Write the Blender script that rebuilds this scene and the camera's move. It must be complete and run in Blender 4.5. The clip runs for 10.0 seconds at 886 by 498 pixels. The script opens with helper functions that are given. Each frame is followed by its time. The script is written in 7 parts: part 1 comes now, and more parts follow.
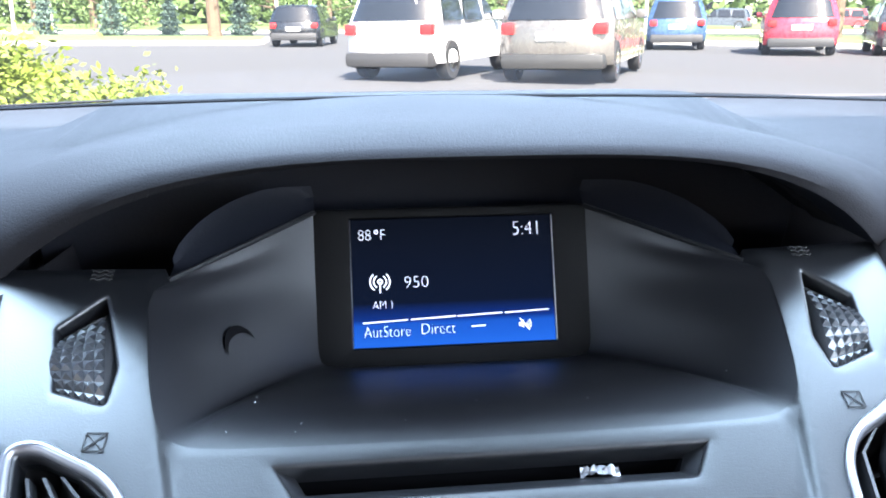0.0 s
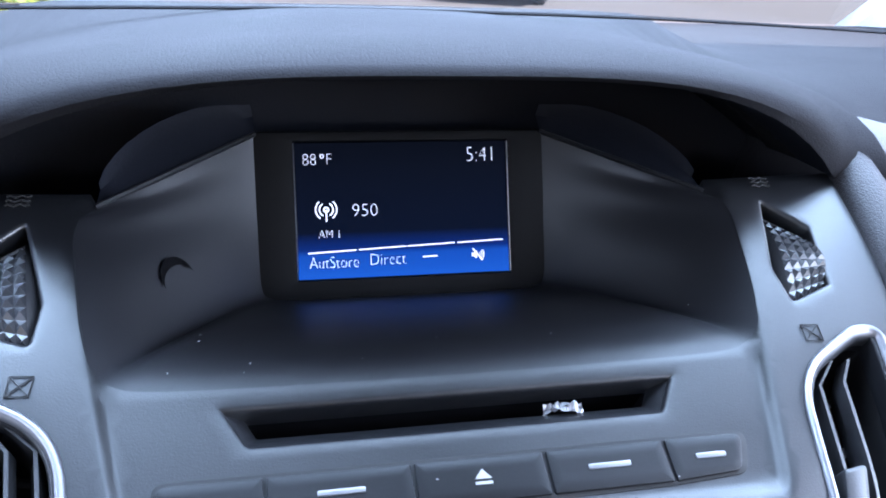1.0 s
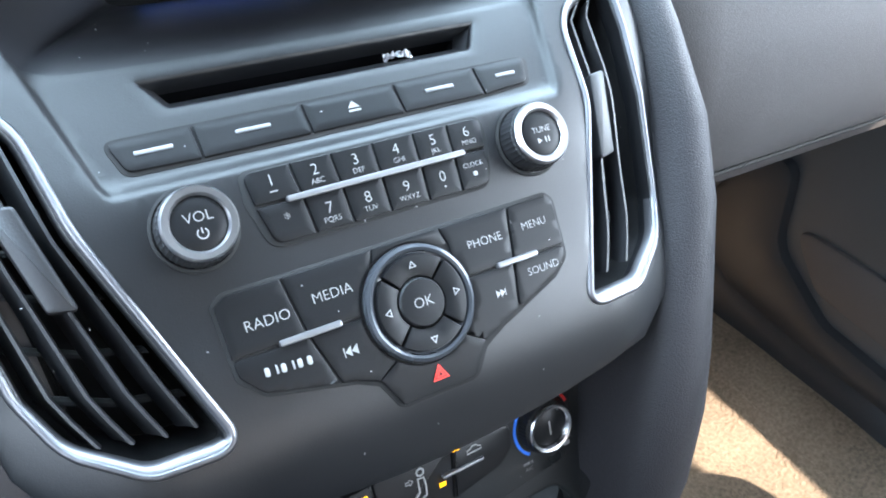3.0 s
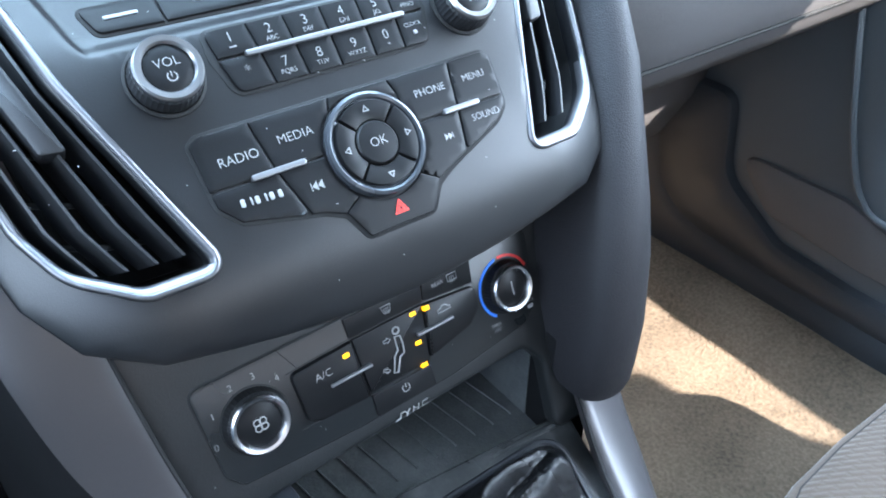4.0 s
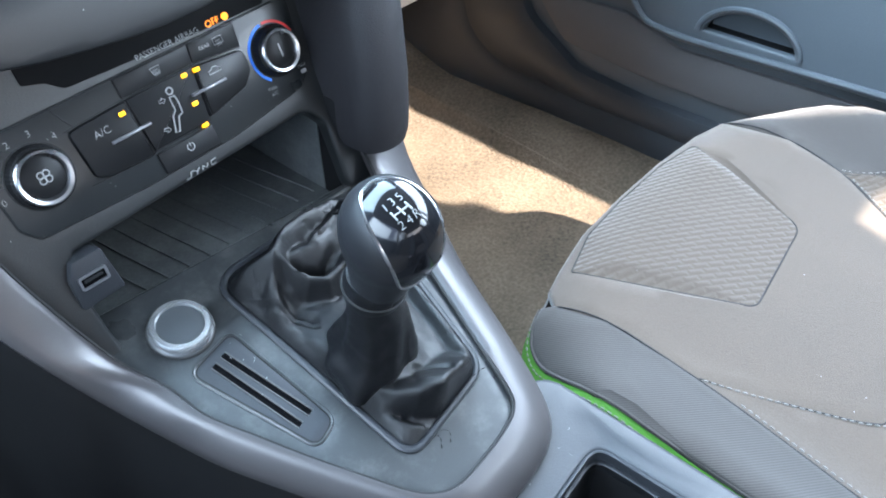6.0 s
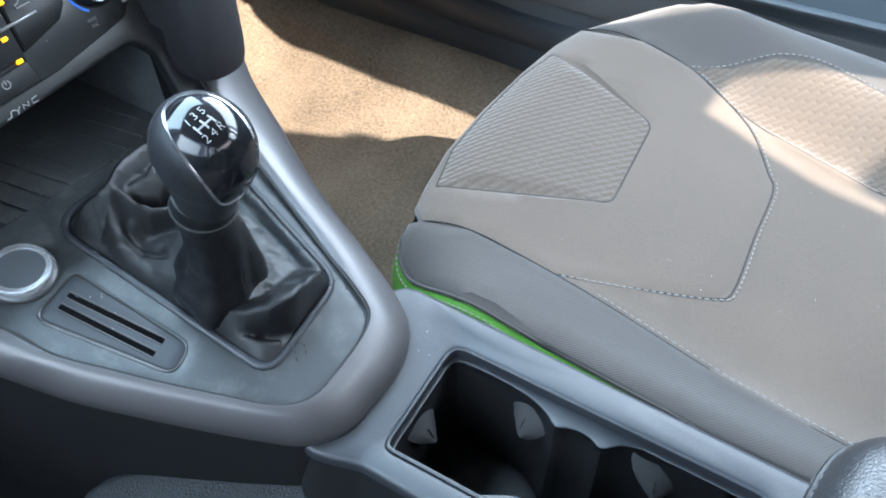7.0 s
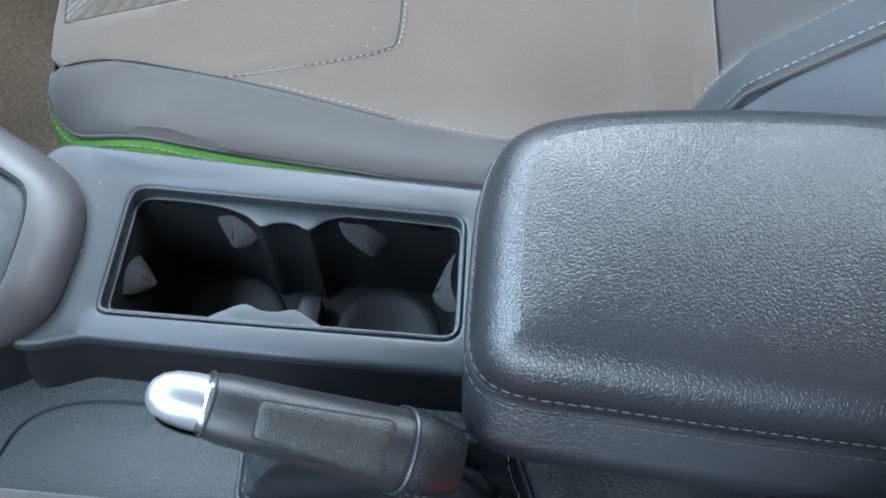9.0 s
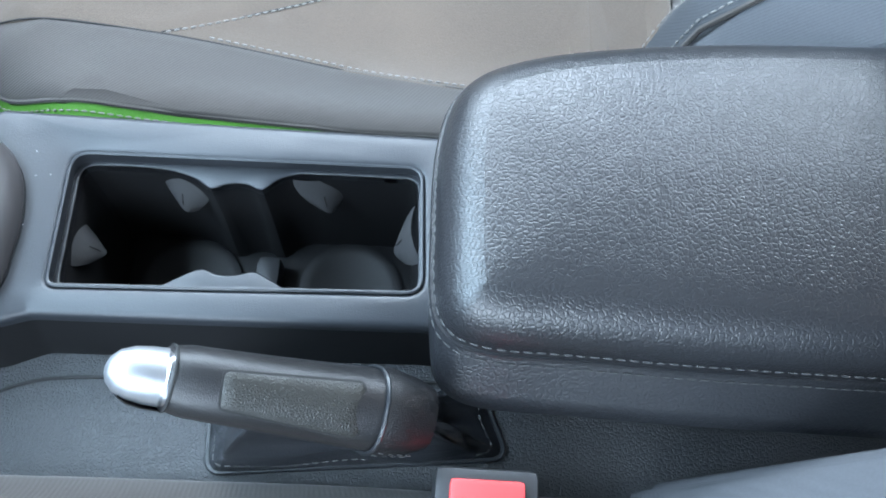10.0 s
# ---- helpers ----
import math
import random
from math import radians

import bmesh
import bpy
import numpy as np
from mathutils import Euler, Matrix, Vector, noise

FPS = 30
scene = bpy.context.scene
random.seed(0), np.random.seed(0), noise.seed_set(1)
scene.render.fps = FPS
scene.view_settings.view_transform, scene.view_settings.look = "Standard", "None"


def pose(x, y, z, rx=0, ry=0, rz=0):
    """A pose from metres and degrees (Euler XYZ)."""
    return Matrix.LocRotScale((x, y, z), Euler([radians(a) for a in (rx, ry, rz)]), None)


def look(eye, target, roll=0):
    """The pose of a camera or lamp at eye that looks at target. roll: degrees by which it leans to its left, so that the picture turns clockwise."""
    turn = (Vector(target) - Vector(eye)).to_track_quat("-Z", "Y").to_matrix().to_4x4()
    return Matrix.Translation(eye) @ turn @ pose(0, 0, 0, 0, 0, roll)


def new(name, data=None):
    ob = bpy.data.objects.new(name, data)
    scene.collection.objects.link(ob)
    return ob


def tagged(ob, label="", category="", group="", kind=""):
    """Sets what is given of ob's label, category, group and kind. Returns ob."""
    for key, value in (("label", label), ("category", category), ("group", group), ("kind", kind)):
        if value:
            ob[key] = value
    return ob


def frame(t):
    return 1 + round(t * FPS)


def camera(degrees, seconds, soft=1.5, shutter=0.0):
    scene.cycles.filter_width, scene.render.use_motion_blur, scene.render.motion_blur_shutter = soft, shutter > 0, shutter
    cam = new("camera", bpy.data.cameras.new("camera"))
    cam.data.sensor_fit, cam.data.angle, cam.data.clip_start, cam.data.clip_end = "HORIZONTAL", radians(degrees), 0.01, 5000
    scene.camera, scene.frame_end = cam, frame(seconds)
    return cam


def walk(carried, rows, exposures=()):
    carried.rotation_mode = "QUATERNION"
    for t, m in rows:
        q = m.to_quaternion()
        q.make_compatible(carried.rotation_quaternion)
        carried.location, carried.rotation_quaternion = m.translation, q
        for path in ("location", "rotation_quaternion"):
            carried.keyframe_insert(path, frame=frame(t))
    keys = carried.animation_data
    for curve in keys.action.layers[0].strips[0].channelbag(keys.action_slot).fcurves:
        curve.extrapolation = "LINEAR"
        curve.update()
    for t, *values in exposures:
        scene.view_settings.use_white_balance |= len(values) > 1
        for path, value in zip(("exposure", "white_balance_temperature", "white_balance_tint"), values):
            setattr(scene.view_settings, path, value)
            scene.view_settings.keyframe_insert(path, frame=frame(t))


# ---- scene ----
cam = camera(58.9, 10.0, soft=1.9)
PATH = [
    (0, (-0.043, 0.001, 1.096), (0.17, 1.926, 0.595), -0.3),
    (0.5, (-0.045, -0.001, 1.107), (0.239, 1.915, 0.608), 1.1),
    (1, (-0.052, 0.02, 1.093), (0.343, 1.857, 0.408), 1.9),
    (1.5, (-0.067, 0.03, 1.105), (0.533, 1.742, 0.263), 4.7),
    (2, (-0.09, 0.032, 1.112), (0.722, 1.489, 0.009), 6.3),
    (2.5, (-0.108, -0.003, 1.101), (0.787, 1.352, -0.068), 6.2),
    (2.7, (-0.112, -0.021, 1.107), (0.767, 1.289, -0.122), 5.9),
    (3.8, (-0.147, -0.1, 1.057), (0.807, 1.236, -0.086), 0.2),
    (4, (-0.152, -0.109, 1.06), (0.804, 1.185, -0.129), -0.0),
    (4.5, (-0.168, -0.149, 1.038), (0.829, 1.101, -0.164), -0.8),
    (5, (-0.176, -0.184, 1.027), (0.867, 0.985, -0.215), -1.1),
    (5.5, (-0.182, -0.201, 1.015), (0.901, 0.892, -0.262), -1.5),
    (5.7, (-0.183, -0.211, 1.009), (0.915, 0.85, -0.283), -1.7),
    (6.8, (-0.162, -0.243, 1.011), (0.952, 0.539, -0.454), 0.3),
    (7, (-0.165, -0.267, 1.003), (0.972, 0.505, -0.45), -1.4),
    (7.5, (-0.164, -0.303, 0.989), (0.984, 0.377, -0.501), -3.1),
    (8, (-0.158, -0.318, 0.993), (0.982, 0.18, -0.573), -1.9),
    (8.5, (-0.159, -0.319, 1.001), (0.907, -0.025, -0.666), -1.0),
    (9, (-0.147, -0.318, 1.002), (0.788, -0.215, -0.763), 1.2),
    (9.5, (-0.141, -0.315, 0.997), (0.693, -0.319, -0.821), 4.0),
    (10, (-0.14, -0.315, 0.997), (0.68, -0.336, -0.827), 5.1),
]
EXPOSURE = [(0, 3.35, 6500, 18), (.4, 2.5, 6150, 24), (1, 2.9, 6150, 25), (1.6, 3.25, 6450, 23), (2.1, 3.28, 6600, 20), (2.6, 3.1, 7000, 17), (4, 3.0, 6300, 13), (4.5, 3.2, 6200, 13), (5.5, 3.17, 6400, 13), (7, 2.8, 6600, 12),
            (7.5, 2.6, 6700, 12), (8, 2.45, 6700, 12), (8.5, 2.5, 6700, 12), (9, 2.74, 6700, 12), (9.5, 2.95, 6700, 12), (10, 2.96, 6700, 12)]
walk(cam, [(t, look(eye, target, roll)) for t, eye, target, roll in PATH], EXPOSURE)

# ---- world, sun and exposure ----
world = bpy.data.worlds.new("sky")
scene.world = world
world.use_nodes = True
wn = world.node_tree.nodes
wn.clear()
sky = wn.new("ShaderNodeTexSky")
sky.sky_type, sky.sun_disc = "NISHITA", False
SUN_ELEV, SUN_AZ = 41.9, 170.2      # degrees; azimuth clockwise from straight ahead
sky.sun_elevation, sky.sun_rotation = radians(SUN_ELEV), radians(SUN_AZ)
sky.dust_density = 2.0
bgd = wn.new("ShaderNodeBackground")
bgd.inputs["Strength"].default_value = 0.095
out = wn.new("ShaderNodeOutputWorld")
world.node_tree.links.new(sky.outputs[0], bgd.inputs["Color"])
world.node_tree.links.new(bgd.outputs[0], out.inputs["Surface"])
sun_data = bpy.data.lights.new("sun", "SUN")
sun_data.energy, sun_data.angle, sun_data.color = 5.0, radians(0.6), (1.0, 0.93, 0.82)
sun = new("sun", sun_data)
_e, _a = radians(SUN_ELEV), radians(SUN_AZ)
sun.matrix_world = look((8 * math.sin(_a), 8 * math.cos(_a), 12), (8 * math.sin(_a) - math.cos(_e) * math.sin(_a), 8 * math.cos(_a) - math.cos(_e) * math.cos(_a), 12 - math.sin(_e)))


def window_light(name, eye, target, w, h, watts, spread=180, color=(0.66, 0.84, 1.0)):
    """The sky's light through one window opening."""
    d = bpy.data.lights.new(name, "AREA")
    d.shape, d.size, d.size_y, d.energy, d.color, d.spread = "RECTANGLE", w, h, watts, color, radians(spread)
    new(name, d).matrix_world = look(eye, target)


window_light("windscreen_light", (0, .62, 1.35), (0, .24, .70), 1.20, .82, 18.5, color=(0.54, 0.77, 1.0))
window_light("driver_window_light", (-.70, -.17, 1.17), (-.06, -.32, .62), .66, .34, 0.8, 115)
window_light("passenger_window_light", (.70, -.05, 1.17), (-.1, .02, .70), .95, .34, 3.8)
window_light("rear_door_light", (.68, -.95, 1.17), (.2, -.75, .60), .5, .34, 1.4, 120)
window_light("rear_door_light", (-.68, -.95, 1.17), (-.2, -.75, .60), .5, .34, 0.2, 120)

# ---- materials ----
def mat(name, color, rough=0.5, metal=0.0, spec=0.5, grain=None, bump=0.0, kind="noise", var=0.15, stain=0.0, coat=0.0, sheen=0.0, rvar=0.08, crack=0.22):
    """A surface: base colour with fine and broad variation, roughness variation and relief. grain: size of the relief in metres."""
    m = bpy.data.materials.new(name)
    m.use_nodes = True
    nt = m.node_tree
    nd, ln = nt.nodes, nt.links
    b = nd["Principled BSDF"]
    b.inputs["Roughness"].default_value, b.inputs["Metallic"].default_value = rough, metal
    b.inputs["Specular IOR Level"].default_value = spec
    b.inputs["Coat Weight"].default_value = coat
    b.inputs["Sheen Weight"].default_value = sheen
    co = nd.new("ShaderNodeTexCoord")
    big = nd.new("ShaderNodeTexNoise")
    big.inputs["Scale"].default_value, big.inputs["Detail"].default_value = 9.0, 5.0
    fine = nd.new("ShaderNodeTexNoise")
    fine.inputs["Scale"].default_value, fine.inputs["Detail"].default_value = 1.0 / (grain or 0.002), 3.0
    ln.new(co.outputs["Object"], big.inputs["Vector"])
    ln.new(co.outputs["Object"], fine.inputs["Vector"])
    add = nd.new("ShaderNodeMath")
    add.operation = "ADD"
    ln.new(big.outputs["Fac"], add.inputs[0])
    ln.new(fine.outputs["Fac"], add.inputs[1])
    ramp = nd.new("ShaderNodeMapRange")
    ramp.inputs["From Min"].default_value, ramp.inputs["From Max"].default_value = 0.6, 1.4
    ramp.inputs["To Min"].default_value, ramp.inputs["To Max"].default_value = 1.0 - var, 1.0 + var
    ln.new(add.outputs[0], ramp.inputs["Value"])
    mul = nd.new("ShaderNodeVectorMath")
    mul.operation = "SCALE"
    mul.inputs[0].default_value = color
    ln.new(ramp.outputs[0], mul.inputs["Scale"])
    if stain:
        dust = nd.new("ShaderNodeTexNoise")
        dust.inputs["Scale"].default_value, dust.inputs["Detail"].default_value, dust.inputs["Roughness"].default_value = 26.0, 9.0, 0.72
        ln.new(co.outputs["Object"], dust.inputs["Vector"])
        mask = nd.new("ShaderNodeMapRange")
        mask.interpolation_type = "SMOOTHSTEP"
        mask.inputs["From Min"].default_value, mask.inputs["From Max"].default_value = 0.44, 0.74
        mask.inputs["To Max"].default_value = stain
        ln.new(dust.outputs["Fac"], mask.inputs["Value"])
        mixd = nd.new("ShaderNodeMix")
        mixd.data_type = "RGBA"
        mixd.inputs[7].default_value = (0.30, 0.30, 0.29, 1)
        ln.new(mask.outputs[0], mixd.inputs[0])
        ln.new(mul.outputs[0], mixd.inputs[6])
        ln.new(mixd.outputs[2], b.inputs["Base Color"])
    else:
        ln.new(mul.outputs[0], b.inputs["Base Color"])
    rr = nd.new("ShaderNodeMapRange")
    rr.inputs["From Min"].default_value, rr.inputs["From Max"].default_value = 0.3, 0.7
    rr.inputs["To Min"].default_value, rr.inputs["To Max"].default_value = max(0.02, rough - rvar), min(1.0, rough + rvar)
    ln.new(big.outputs["Fac"], rr.inputs["Value"])
    ln.new(rr.outputs[0], b.inputs["Roughness"])
    if grain and bump:
        bp = nd.new("ShaderNodeBump")
        bp.inputs["Strength"].default_value = bump
        bp.inputs["Distance"].default_value = grain * (0.2 if kind == "leather" else 0.4)
        if kind == "leather":
            vo = nd.new("ShaderNodeTexVoronoi")
            vo.feature = "DISTANCE_TO_EDGE"
            vo.inputs["Scale"].default_value = 1.0 / grain
            wob = nd.new("ShaderNodeTexNoise")
            wob.inputs["Scale"].default_value = 0.6 / grain
            mixv = nd.new("ShaderNodeVectorMath")
            mixv.operation = "MULTIPLY_ADD"
            mixv.inputs[1].default_value = (grain * 0.95,) * 3
            ln.new(co.outputs["Object"], wob.inputs["Vector"])
            ln.new(wob.outputs["Color"], mixv.inputs[0])
            ln.new(co.outputs["Object"], mixv.inputs[2])
            ln.new(mixv.outputs[0], vo.inputs["Vector"])
            sm = nd.new("ShaderNodeMapRange")
            sm.interpolation_type = "SMOOTHSTEP"
            sm.inputs["From Max"].default_value = crack
            ln.new(vo.outputs["Distance"], sm.inputs["Value"])
            ln.new(sm.outputs[0], bp.inputs["Height"])
        elif kind == "rib":
            wv = nd.new("ShaderNodeTexWave")
            wv.wave_type, wv.bands_direction = "BANDS", "DIAGONAL"
            wv.inputs["Scale"].default_value, wv.inputs["Distortion"].default_value, wv.inputs["Detail Scale"].default_value = 0.314 / grain, 0.6, 4.0
            ln.new(co.outputs["Object"], wv.inputs["Vector"])
            ln.new(wv.outputs["Fac"], bp.inputs["Height"])
        else:
            ln.new(fine.outputs["Fac"], bp.inputs["Height"])
        ln.new(bp.outputs[0], b.inputs["Normal"])
    return m


def glow(name, color, strength):
    m = bpy.data.materials.new(name)
    m.use_nodes = True
    b = m.node_tree.nodes["Principled BSDF"]
    b.inputs["Base Color"].default_value = (*color, 1)
    b.inputs["Emission Color"].default_value = (*color, 1)
    b.inputs["Emission Strength"].default_value = strength
    return m


M_FASCIA = mat("charcoal_plastic", (0.0048, 0.0052, 0.0062), 0.37, spec=0.52, grain=0.0006, bump=0.25, var=0.12)
M_BOWL = mat("bowl_plastic", (0.0078, 0.0081, 0.0098), 0.42, spec=0.36, grain=0.0006, bump=0.25, var=0.12)
M_SHELL = mat("dark_plastic", (0.012, 0.0125, 0.014), 0.45, grain=0.0008, bump=0.3, var=0.2)
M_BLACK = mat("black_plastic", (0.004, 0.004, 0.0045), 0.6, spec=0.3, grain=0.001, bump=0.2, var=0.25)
M_CAVE = mat("matt_black_lining", (0.003, 0.003, 0.0035), 0.95, spec=0.02)
# dark bluish tone puts the shade under the cowl into the colour
M_HOLLOW = mat("painted_shade_lining", (0.0046, 0.0056, 0.0090), 0.65, spec=0.14, grain=0.0012, bump=0.2)
M_BEZEL = mat("satin_black_bezel", (0.0022, 0.0022, 0.0025), 0.6, spec=0.10)
M_GAP = mat("black_joint", (0.004, 0.004, 0.004), 0.8)
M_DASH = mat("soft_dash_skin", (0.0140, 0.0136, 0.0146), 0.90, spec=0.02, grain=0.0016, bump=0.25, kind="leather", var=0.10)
# paler copy of the dash skin, side light put into its colour
M_DASHP = mat("side_lit_dash_skin", (0.075, 0.072, 0.073), 0.58, spec=0.12, grain=0.0016, bump=0.3, kind="leather", var=0.10)
M_BUTTON = mat("button_plastic", (0.0056, 0.0058, 0.0064), 0.40, spec=0.22, grain=0.0005, bump=0.12, var=0.2)
M_GLOSS = mat("gloss_black", (0.006, 0.006, 0.007), 0.10, spec=0.4, rvar=0.03)
M_SATIN = mat("satin_silver", (0.36, 0.36, 0.37), 0.28, metal=1.0, grain=0.0008, bump=0.05, var=0.06)
M_VENTRING = mat("satin_chrome", (0.18, 0.18, 0.19), 0.40, metal=1.0, grain=0.0006, bump=0.06, var=0.06)
M_RING = mat("brushed_aluminium", (0.42, 0.42, 0.43), 0.28, metal=1.0, grain=0.0004, bump=0.12, var=0.08)
M_RAIL = mat("warm_grey_trim", (0.050, 0.046, 0.047), 0.38, metal=0.3, spec=0.6, grain=0.0005, bump=0.08, var=0.08)
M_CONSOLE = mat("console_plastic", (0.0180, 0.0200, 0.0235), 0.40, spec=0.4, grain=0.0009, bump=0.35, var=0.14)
M_PLATE = mat("panel_plastic", (0.0105, 0.0118, 0.0125), 0.30, grain=0.0006, bump=0.2, var=0.2)
M_GPLATE = mat("dusty_plate_plastic", (0.019, 0.021, 0.022), 0.33, spec=0.5, grain=0.0006, bump=0.2, var=0.2, stain=0.16)
M_SOFT = mat("soft_black_leather", (0.0130, 0.0142, 0.0165), 0.32, grain=0.0014, bump=0.3, kind="leather", var=0.2, crack=0.2)
M_LEATHER = mat("black_leather", (0.0042, 0.0044, 0.0052), 0.34, spec=0.40, grain=0.0011, bump=0.48, kind="leather", var=0.2, crack=0.2)
M_BTHREAD = mat("black_thread", (0.012, 0.012, 0.013), 0.7)
M_ARM = mat("armrest_leatherette", (0.0120, 0.0123, 0.0137), 0.33, grain=0.0024, bump=0.27, kind="leather", var=0.08, crack=0.20, rvar=0.03)
M_THREADD = mat("dull_thread", (0.045, 0.045, 0.046), 0.8, grain=0.0005, bump=0.4)
M_WHITE = mat("white_print", (0.23, 0.23, 0.225), 0.6, var=0.05)
M_GREYPRINT = mat("grey_print", (0.26, 0.26, 0.26), 0.6, var=0.05)
M_THREAD = mat("grey_thread", (0.145, 0.135, 0.125), 0.8, grain=0.0005, bump=0.4)
M_DTHREAD = mat("dark_thread", (0.05, 0.05, 0.05), 0.7, grain=0.0005, bump=0.4)
M_BAR = mat("silver_bar", (0.22, 0.22, 0.23), 0.35, metal=0.7, var=0.04)
M_SEAT = mat("grey_seat_fabric", (0.064, 0.047, 0.0355), 0.9, spec=0.15, grain=0.0012, bump=0.5, var=0.20, sheen=0.3)
M_SEATD = mat("dark_ribbed_fabric", (0.036, 0.031, 0.028), 0.9, spec=0.2, grain=0.0013, bump=0.22, kind="rib", var=0.15, sheen=0.2)
M_GREEN = mat("green_fabric", (0.05, 0.17, 0.012), 0.8, grain=0.0012, bump=0.4, var=0.15)
M_CARPET = mat("brown_carpet", (0.118, 0.091, 0.067), 1.0, grain=0.0045, bump=1.0, var=0.5, spec=0.1)
M_DOOR = mat("door_plastic", (0.078, 0.090, 0.100), 0.45, grain=0.0012, bump=0.3, var=0.12)
M_RED = mat("red_plastic", (0.62, 0.035, 0.035), 0.4, grain=0.002, bump=0.05, var=0.06)
M_REDPRINT = glow("red_symbol", (0.75, 0.04, 0.03), 0.12)
M_AMBER = glow("amber_lamp", (1.0, 0.42, 0.0), 0.3)
M_ORANGE = glow("orange_lamp", (1.0, 0.25, 0.0), 0.3)
M_BLUEPRINT = mat("blue_print", (0.02, 0.18, 0.75), 0.5, var=0.04)
M_REDARC = mat("red_print", (0.65, 0.03, 0.03), 0.5, var=0.04)
M_PADRIM = mat("smoky_gloss_rim", (0.06, 0.066, 0.075), 0.25, metal=0.5, var=0.05)
M_HEAD = mat("headliner_fabric", (0.26, 0.255, 0.245), 0.95, grain=0.002, bump=0.3)
M_CRYSTAL = mat("faceted_grey_plastic", (0.022, 0.023, 0.025), 0.24, metal=0.1, var=0.1)
M_LIT = glow("screen_letters", (0.80, 0.85, 0.95), 0.10)
M_SILL = mat("dark_sill_plastic", (0.040, 0.044, 0.050), 0.42, grain=0.0012, bump=0.3, var=0.12)
# ribbed fabric lightened in colour to stand in for driver window light
M_FLANK = mat("lit_flank_fabric", (0.048, 0.050, 0.054), 0.85, spec=0.2, grain=0.0013, bump=0.22, kind="rib", var=0.12)
M_BACK = mat("ribbed_back_fabric", (0.032, 0.034, 0.037), 0.8, spec=0.25, grain=0.0013, bump=0.22, kind="rib", var=0.12)


def screen_mat():
    m = bpy.data.materials.new("lit_display")
    m.use_nodes = True
    nd, ln = m.node_tree.nodes, m.node_tree.links
    b = nd["Principled BSDF"]
    b.inputs["Base Color"].default_value = (0.0015, 0.0018, 0.003, 1)
    b.inputs["Roughness"].default_value = 0.15
    b.inputs["Specular IOR Level"].default_value = 0.03
    co = nd.new("ShaderNodeTexCoord")
    sep = nd.new("ShaderNodeSeparateXYZ")
    ln.new(co.outputs["Generated"], sep.inputs[0])
    cr = nd.new("ShaderNodeValToRGB")
    el = cr.color_ramp.elements
    el[0].position, el[0].color = 0.0, (0.006, 0.070, 0.36, 1)
    el[1].position, el[1].color = 1.0, (0.0012, 0.002, 0.004, 1)
    e = el.new(0.17)
    e.color = (0.004, 0.050, 0.28, 1)
    e = el.new(0.21)
    e.color = (0.0016, 0.016, 0.11, 1)
    e = el.new(0.34)
    e.color = (0.001, 0.003, 0.010, 1)
    ln.new(sep.outputs["Y"], cr.inputs["Fac"])
    ln.new(cr.outputs[0], b.inputs["Emission Color"])
    b.inputs["Emission Strength"].default_value = 0.24
    return m


M_SCREEN = screen_mat()

# ---- mesh tools ----
from mathutils.geometry import delaunay_2d_cdt


def thing(name, loc, label, category, group="", kind=""):
    """An Empty at the base of a thing; its parts are meshes in world coordinates."""
    e = new(name)
    e.empty_display_size = 0.02
    e.location = loc
    return tagged(e, label, category, group, kind)


def base_of(parent):
    p = Vector((0, 0, 0))
    while parent is not None:
        p = p + parent.location
        parent = parent.parent
    return p


def part(name, geo, material, parent=None, label="", smooth=32, weld=True):
    """Links (verts, faces) as ONE mesh object, under a thing or a part."""
    verts, faces = geo
    me = bpy.data.meshes.new(name)
    me.from_pydata([tuple(v) for v in verts], [], faces)
    if weld:
        bm = bmesh.new()
        bm.from_mesh(me)
        bmesh.ops.remove_doubles(bm, verts=bm.verts, dist=2e-6)
        bmesh.ops.recalc_face_normals(bm, faces=bm.faces)
        bm.to_mesh(me)
        bm.free()
    me.materials.append(material)
    if smooth:
        me.polygons.foreach_set("use_smooth", [True] * len(me.polygons))
        me.set_sharp_from_angle(angle=radians(smooth))
    ob = new(name, me)
    if parent is not None:
        ob.parent = parent
        ob.location = -base_of(parent)
    if label:
        tagged(ob, label)
    return ob


def join(*geos):
    vs, fs = [], []
    for v, f in geos:
        o = len(vs)
        vs += [tuple(p) for p in v]
        fs += [tuple(i + o for i in q) for q in f]
    return vs, fs


def moved(geo, m):
    return [m @ Vector(v) for v in geo[0]], geo[1]


def rpoly(pts, r, seg=5):
    """A polygon with its corners rounded. r: one radius or one for each corner."""
    out, n = [], len(pts)
    rs = r if isinstance(r, (list, tuple)) else [r] * n
    for i in range(n):
        a, b, c = (Vector(pts[(i + k) % n][:2]) for k in (-1, 0, 1))
        d1, d2 = (a - b), (c - b)
        l1, l2 = d1.length, d2.length
        d1.normalize(), d2.normalize()
        cosang = max(-0.999, min(0.999, d1.dot(d2)))
        half = math.acos(cosang) / 2
        cut = min(rs[i] / math.tan(half), 0.47 * l1, 0.47 * l2)
        if cut < 1e-6:
            out.append((b.x, b.y))
            continue
        p, q = b + d1 * cut, b + d2 * cut
        for k in range(seg + 1):
            s = k / seg
            w = (p * (1 - s) + b * s) * (1 - s) + (b * (1 - s) + q * s) * s
            out.append((w.x, w.y))
    return out


def area2(p):
    return sum(p[i][0] * p[(i + 1) % len(p)][1] - p[(i + 1) % len(p)][0] * p[i][1] for i in range(len(p)))


def ccw(p):
    return list(p) if area2(p) > 0 else list(reversed(p))


